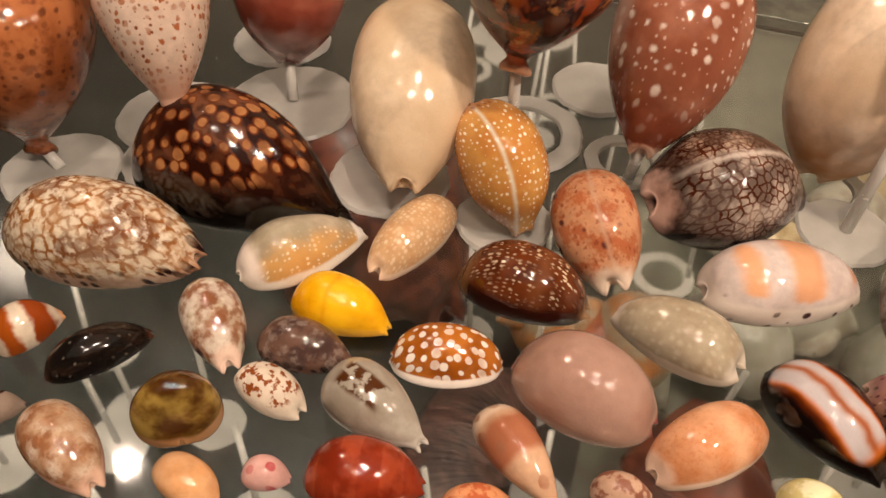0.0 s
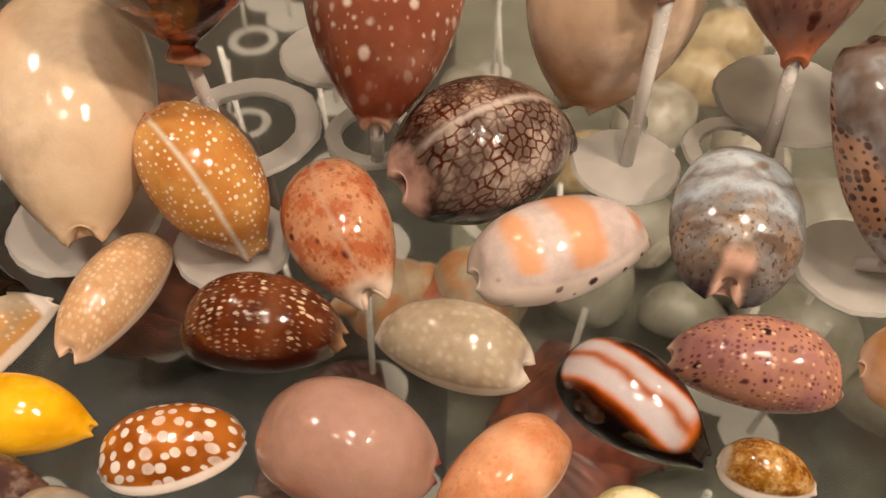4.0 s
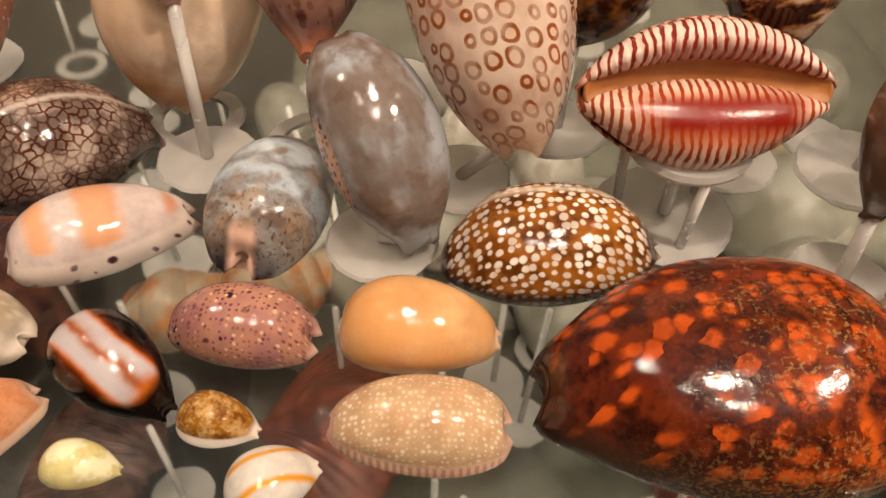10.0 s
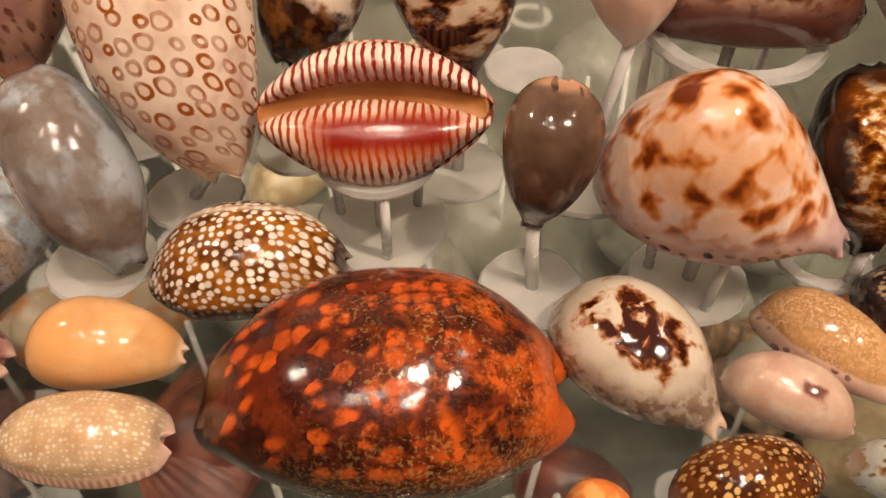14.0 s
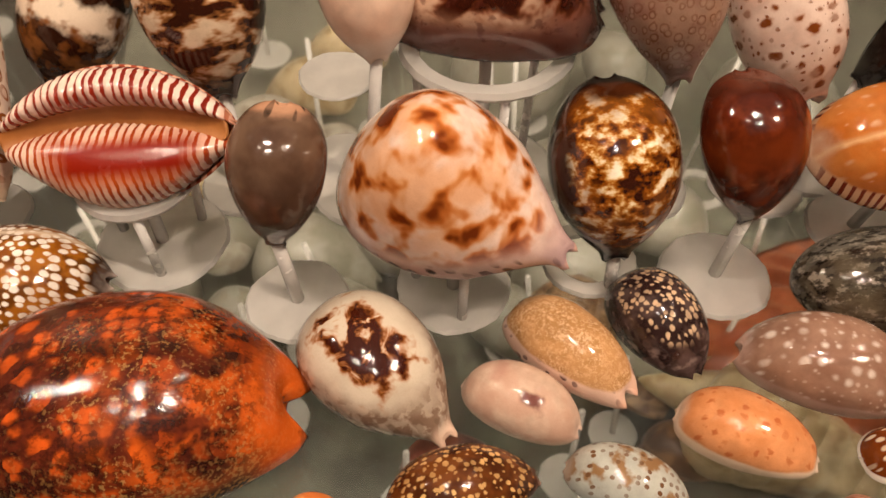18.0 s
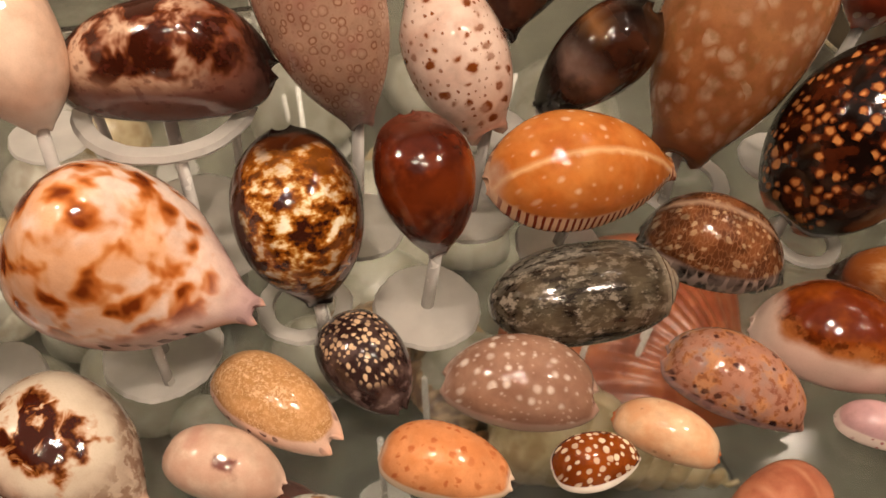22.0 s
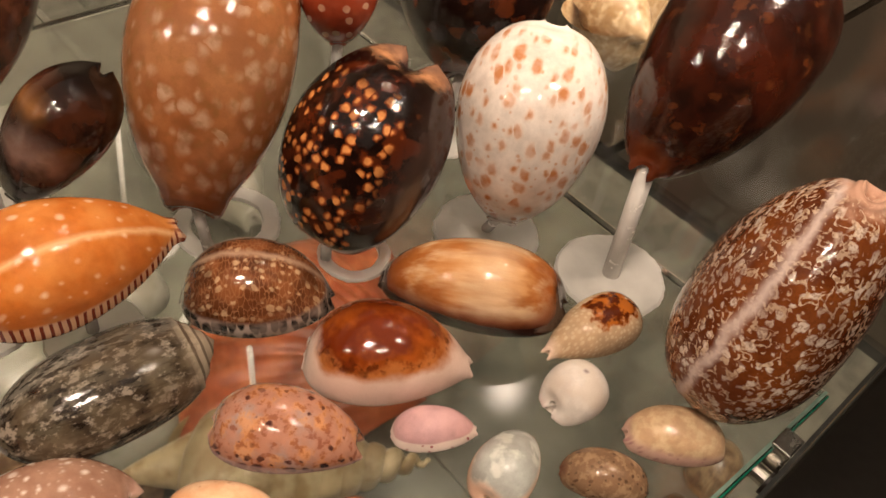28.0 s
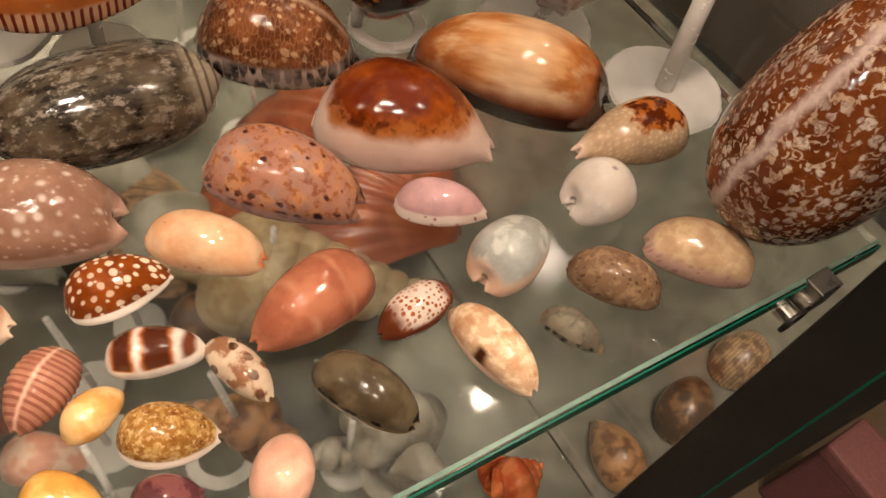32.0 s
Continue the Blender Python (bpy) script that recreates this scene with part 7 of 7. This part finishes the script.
stand((0.136, 0.027), (0.136, 0.027, LOWER + 0.065), r=0.0152, ring=False, level=LOWER)
stand((0.181, -0.051), (0.180, -0.047, LOWER + 0.063), r=0.0183, ring=False, level=LOWER)
stand((-0.269, 0.142), (-0.268, 0.144, LOWER + 0.071), r=0.0168, ring=False, level=LOWER)
stand((0.431, 0.040), (0.434, 0.038, LOWER + 0.070), r=0.0148, ring=False, level=LOWER)
stand((-0.106, 0.451), (-0.107, 0.449, LOWER + 0.113), r=0.0202, ring=False, level=LOWER)
stand((-0.056, 0.344), (-0.056, 0.342, LOWER + 0.099), r=0.0152, ring=False, level=LOWER)
stand((0.386, 0.221), (0.388, 0.223, LOWER + 0.071), r=0.0193, ring=True, level=LOWER)
stand((0.327, 0.494), (0.329, 0.490, LOWER + 0.140), r=0.0207, ring=True, level=LOWER)
stand((0.276, 0.486), (0.273, 0.484, LOWER + 0.114), r=0.0213, ring=True, level=LOWER)
stand((0.253, 0.324), (0.254, 0.321, LOWER + 0.065), r=0.0149, ring=False, level=LOWER)
stand((-0.102, 0.217), (-0.101, 0.220, LOWER + 0.102), r=0.0151, ring=False, level=LOWER)
stand((0.058, 0.380), (0.061, 0.379, LOWER + 0.094), r=0.0144, ring=False, level=LOWER)
stand((-0.050, 0.389), (-0.047, 0.390, LOWER + 0.096), r=0.0190, ring=True, level=LOWER)
stand((0.214, 0.276), (0.214, 0.273, LOWER + 0.118), r=0.0159, ring=False, level=LOWER)
stand((0.336, 0.254), (0.337, 0.250, LOWER + 0.114), r=0.0193, ring=True, level=LOWER)
stand((-0.068, 0.378), (-0.065, 0.378, LOWER + 0.071), r=0.0166, ring=False, level=LOWER)
stand((-0.131, 0.418), (-0.133, 0.421, LOWER + 0.055), r=0.0194, ring=True, level=LOWER)
stand((-0.073, 0.492), (-0.071, 0.489, LOWER + 0.110), r=0.0190, ring=False, level=LOWER)
stand((0.005, 0.300), (0.004, 0.299, LOWER + 0.105), r=0.0151, ring=False, level=LOWER)
stand((0.278, 0.441), (0.280, 0.441, LOWER + 0.089), r=0.0187, ring=False, level=LOWER)
stand((0.339, 0.319), (0.335, 0.316, LOWER + 0.059), r=0.0143, ring=False, level=LOWER)
stand((0.167, 0.428), (0.167, 0.431, LOWER + 0.050), r=0.0190, ring=False, level=LOWER)
stand((0.157, 0.230), (0.155, 0.229, LOWER + 0.064), r=0.0171, ring=False, level=LOWER)
stand((-0.050, 0.276), (-0.052, 0.275, LOWER + 0.075), r=0.0159, ring=False, level=LOWER)
stand((-0.129, 0.477), (-0.125, 0.479, LOWER + 0.083), r=0.0194, ring=False, level=LOWER)
stand((0.474, 0.235), (0.472, 0.237, LOWER + 0.110), r=0.0198, ring=True, level=LOWER)
stand((-0.017, 0.207), (-0.021, 0.207, LOWER + 0.071), r=0.0218, ring=False, level=LOWER)
stand((0.056, 0.340), (0.058, 0.342, LOWER + 0.075), r=0.0153, ring=True, level=LOWER)
stand((0.294, 0.482), (0.293, 0.486, LOWER + 0.108), r=0.0141, ring=True, level=LOWER)
stand((0.364, 0.323), (0.365, 0.327, LOWER + 0.054), r=0.0182, ring=False, level=LOWER)
stand((-0.088, 0.221), (-0.088, 0.225, LOWER + 0.131), r=0.0144, ring=True, level=LOWER)
stand((-0.117, 0.319), (-0.119, 0.318, LOWER + 0.055), r=0.0164, ring=True, level=LOWER)
stand((-0.125, 0.491), (-0.125, 0.491, LOWER + 0.066), r=0.0183, ring=True, level=LOWER)
stand((0.057, 0.232), (0.061, 0.233, LOWER + 0.099), r=0.0209, ring=True, level=LOWER)
bubble(LOW["pale"], "large pale cream shell on the lower shelf", (0.038, 0.340, -0.2), 103, 0.065, 0.042)
bubble(LOW["cream"], "large pale cream shell on the lower shelf", (0.203, 0.363, -0.2), 164, 0.072, 0.047)
bubble(LOW["white"], "large pale cream shell on the lower shelf", (0.172, 0.317, -0.2), 40, 0.075, 0.049)
bubble(LOW["pale"], "large pale cream shell on the lower shelf", (0.083, 0.281, -0.2), 139, 0.053, 0.034)
bubble(LOW["cream"], "large pale cream shell on the lower shelf", (0.407, 0.281, -0.2), 15, 0.054, 0.035)
bubble(LOW["white"], "large pale cream shell on the lower shelf", (0.143, 0.222, -0.2), 104, 0.063, 0.041)
bubble(LOW["pale"], "large pale cream shell on the lower shelf", (0.143, 0.216, -0.2), 9, 0.071, 0.046)
bubble(LOW["cream"], "large pale cream shell on the lower shelf", (0.122, 0.274, -0.2), 18, 0.061, 0.040)
bubble(LOW["white"], "large pale cream shell on the lower shelf", (0.223, 0.282, -0.2), 100, 0.073, 0.047)
bubble(LOW["pale"], "large pale cream shell on the lower shelf", (0.442, 0.370, -0.2), 103, 0.073, 0.047)
bubble(LOW["cream"], "large pale cream shell on the lower shelf", (0.233, 0.412, -0.2), 172, 0.070, 0.045)
bubble(LOW["white"], "large pale cream shell on the lower shelf", (0.365, 0.382, -0.2), 146, 0.058, 0.038)

# ---- brown shells added on the deck beyond the shelf's end, for its brown murk ----
for tone, words, sx, sy, turn, size in (("brown", "dim brown shell on the deck beside the shelf", 0.625, -0.120, 25, 0.05), ("brownknob", "tan shell on the deck beside the shelf", 0.568, -0.120, 80, 0.045), ("brownline", "pale brown shell on the deck beside the shelf", 0.681, -0.113, 10, 0.05)):
    far_shell = bubble(LOW[tone], words, (sx, sy, 0.0), turn, size, size * 0.65)
    far_shell.location.z -= 0.0398

# ---- the neighbouring glass shelf beyond the end panel ----
next_shelf = tagged(link_bm("glass_shelf", box_bm(0.558, 0.82, -0.03, 0.058, -0.006, 0.0, 0.0006), CLEAR), "neighbouring clear glass shelf beyond the end panel", "shelf", kind="structure")
next_shelf.visible_shadow = False
part("back_edge", box_bm(0.558, 0.82, 0.0581, 0.0586, -0.0056, -0.0006), GLASS_EDGE, next_shelf, "green polished back edge")
FRILL = paint("beige_frilled", "cfae84", ("cloud", "b08a5e", SP(s=8, t=0.52, soft=0.1)), ("cloud", "dfc6a2", SP(s=3, t=0.56, soft=0.1)), rough=0.35, bump=0.3)
frilled = whelk(FRILL, "beige knobbed whelk shell on the neighbouring glass shelf", (0.606, 0.014, 0.0), (0, 0, 60), 0.062, 0.046, turns=4.0, knobs=9, knob=0.4)
frilled.location.z += 0.0004 - lowest(frilled)
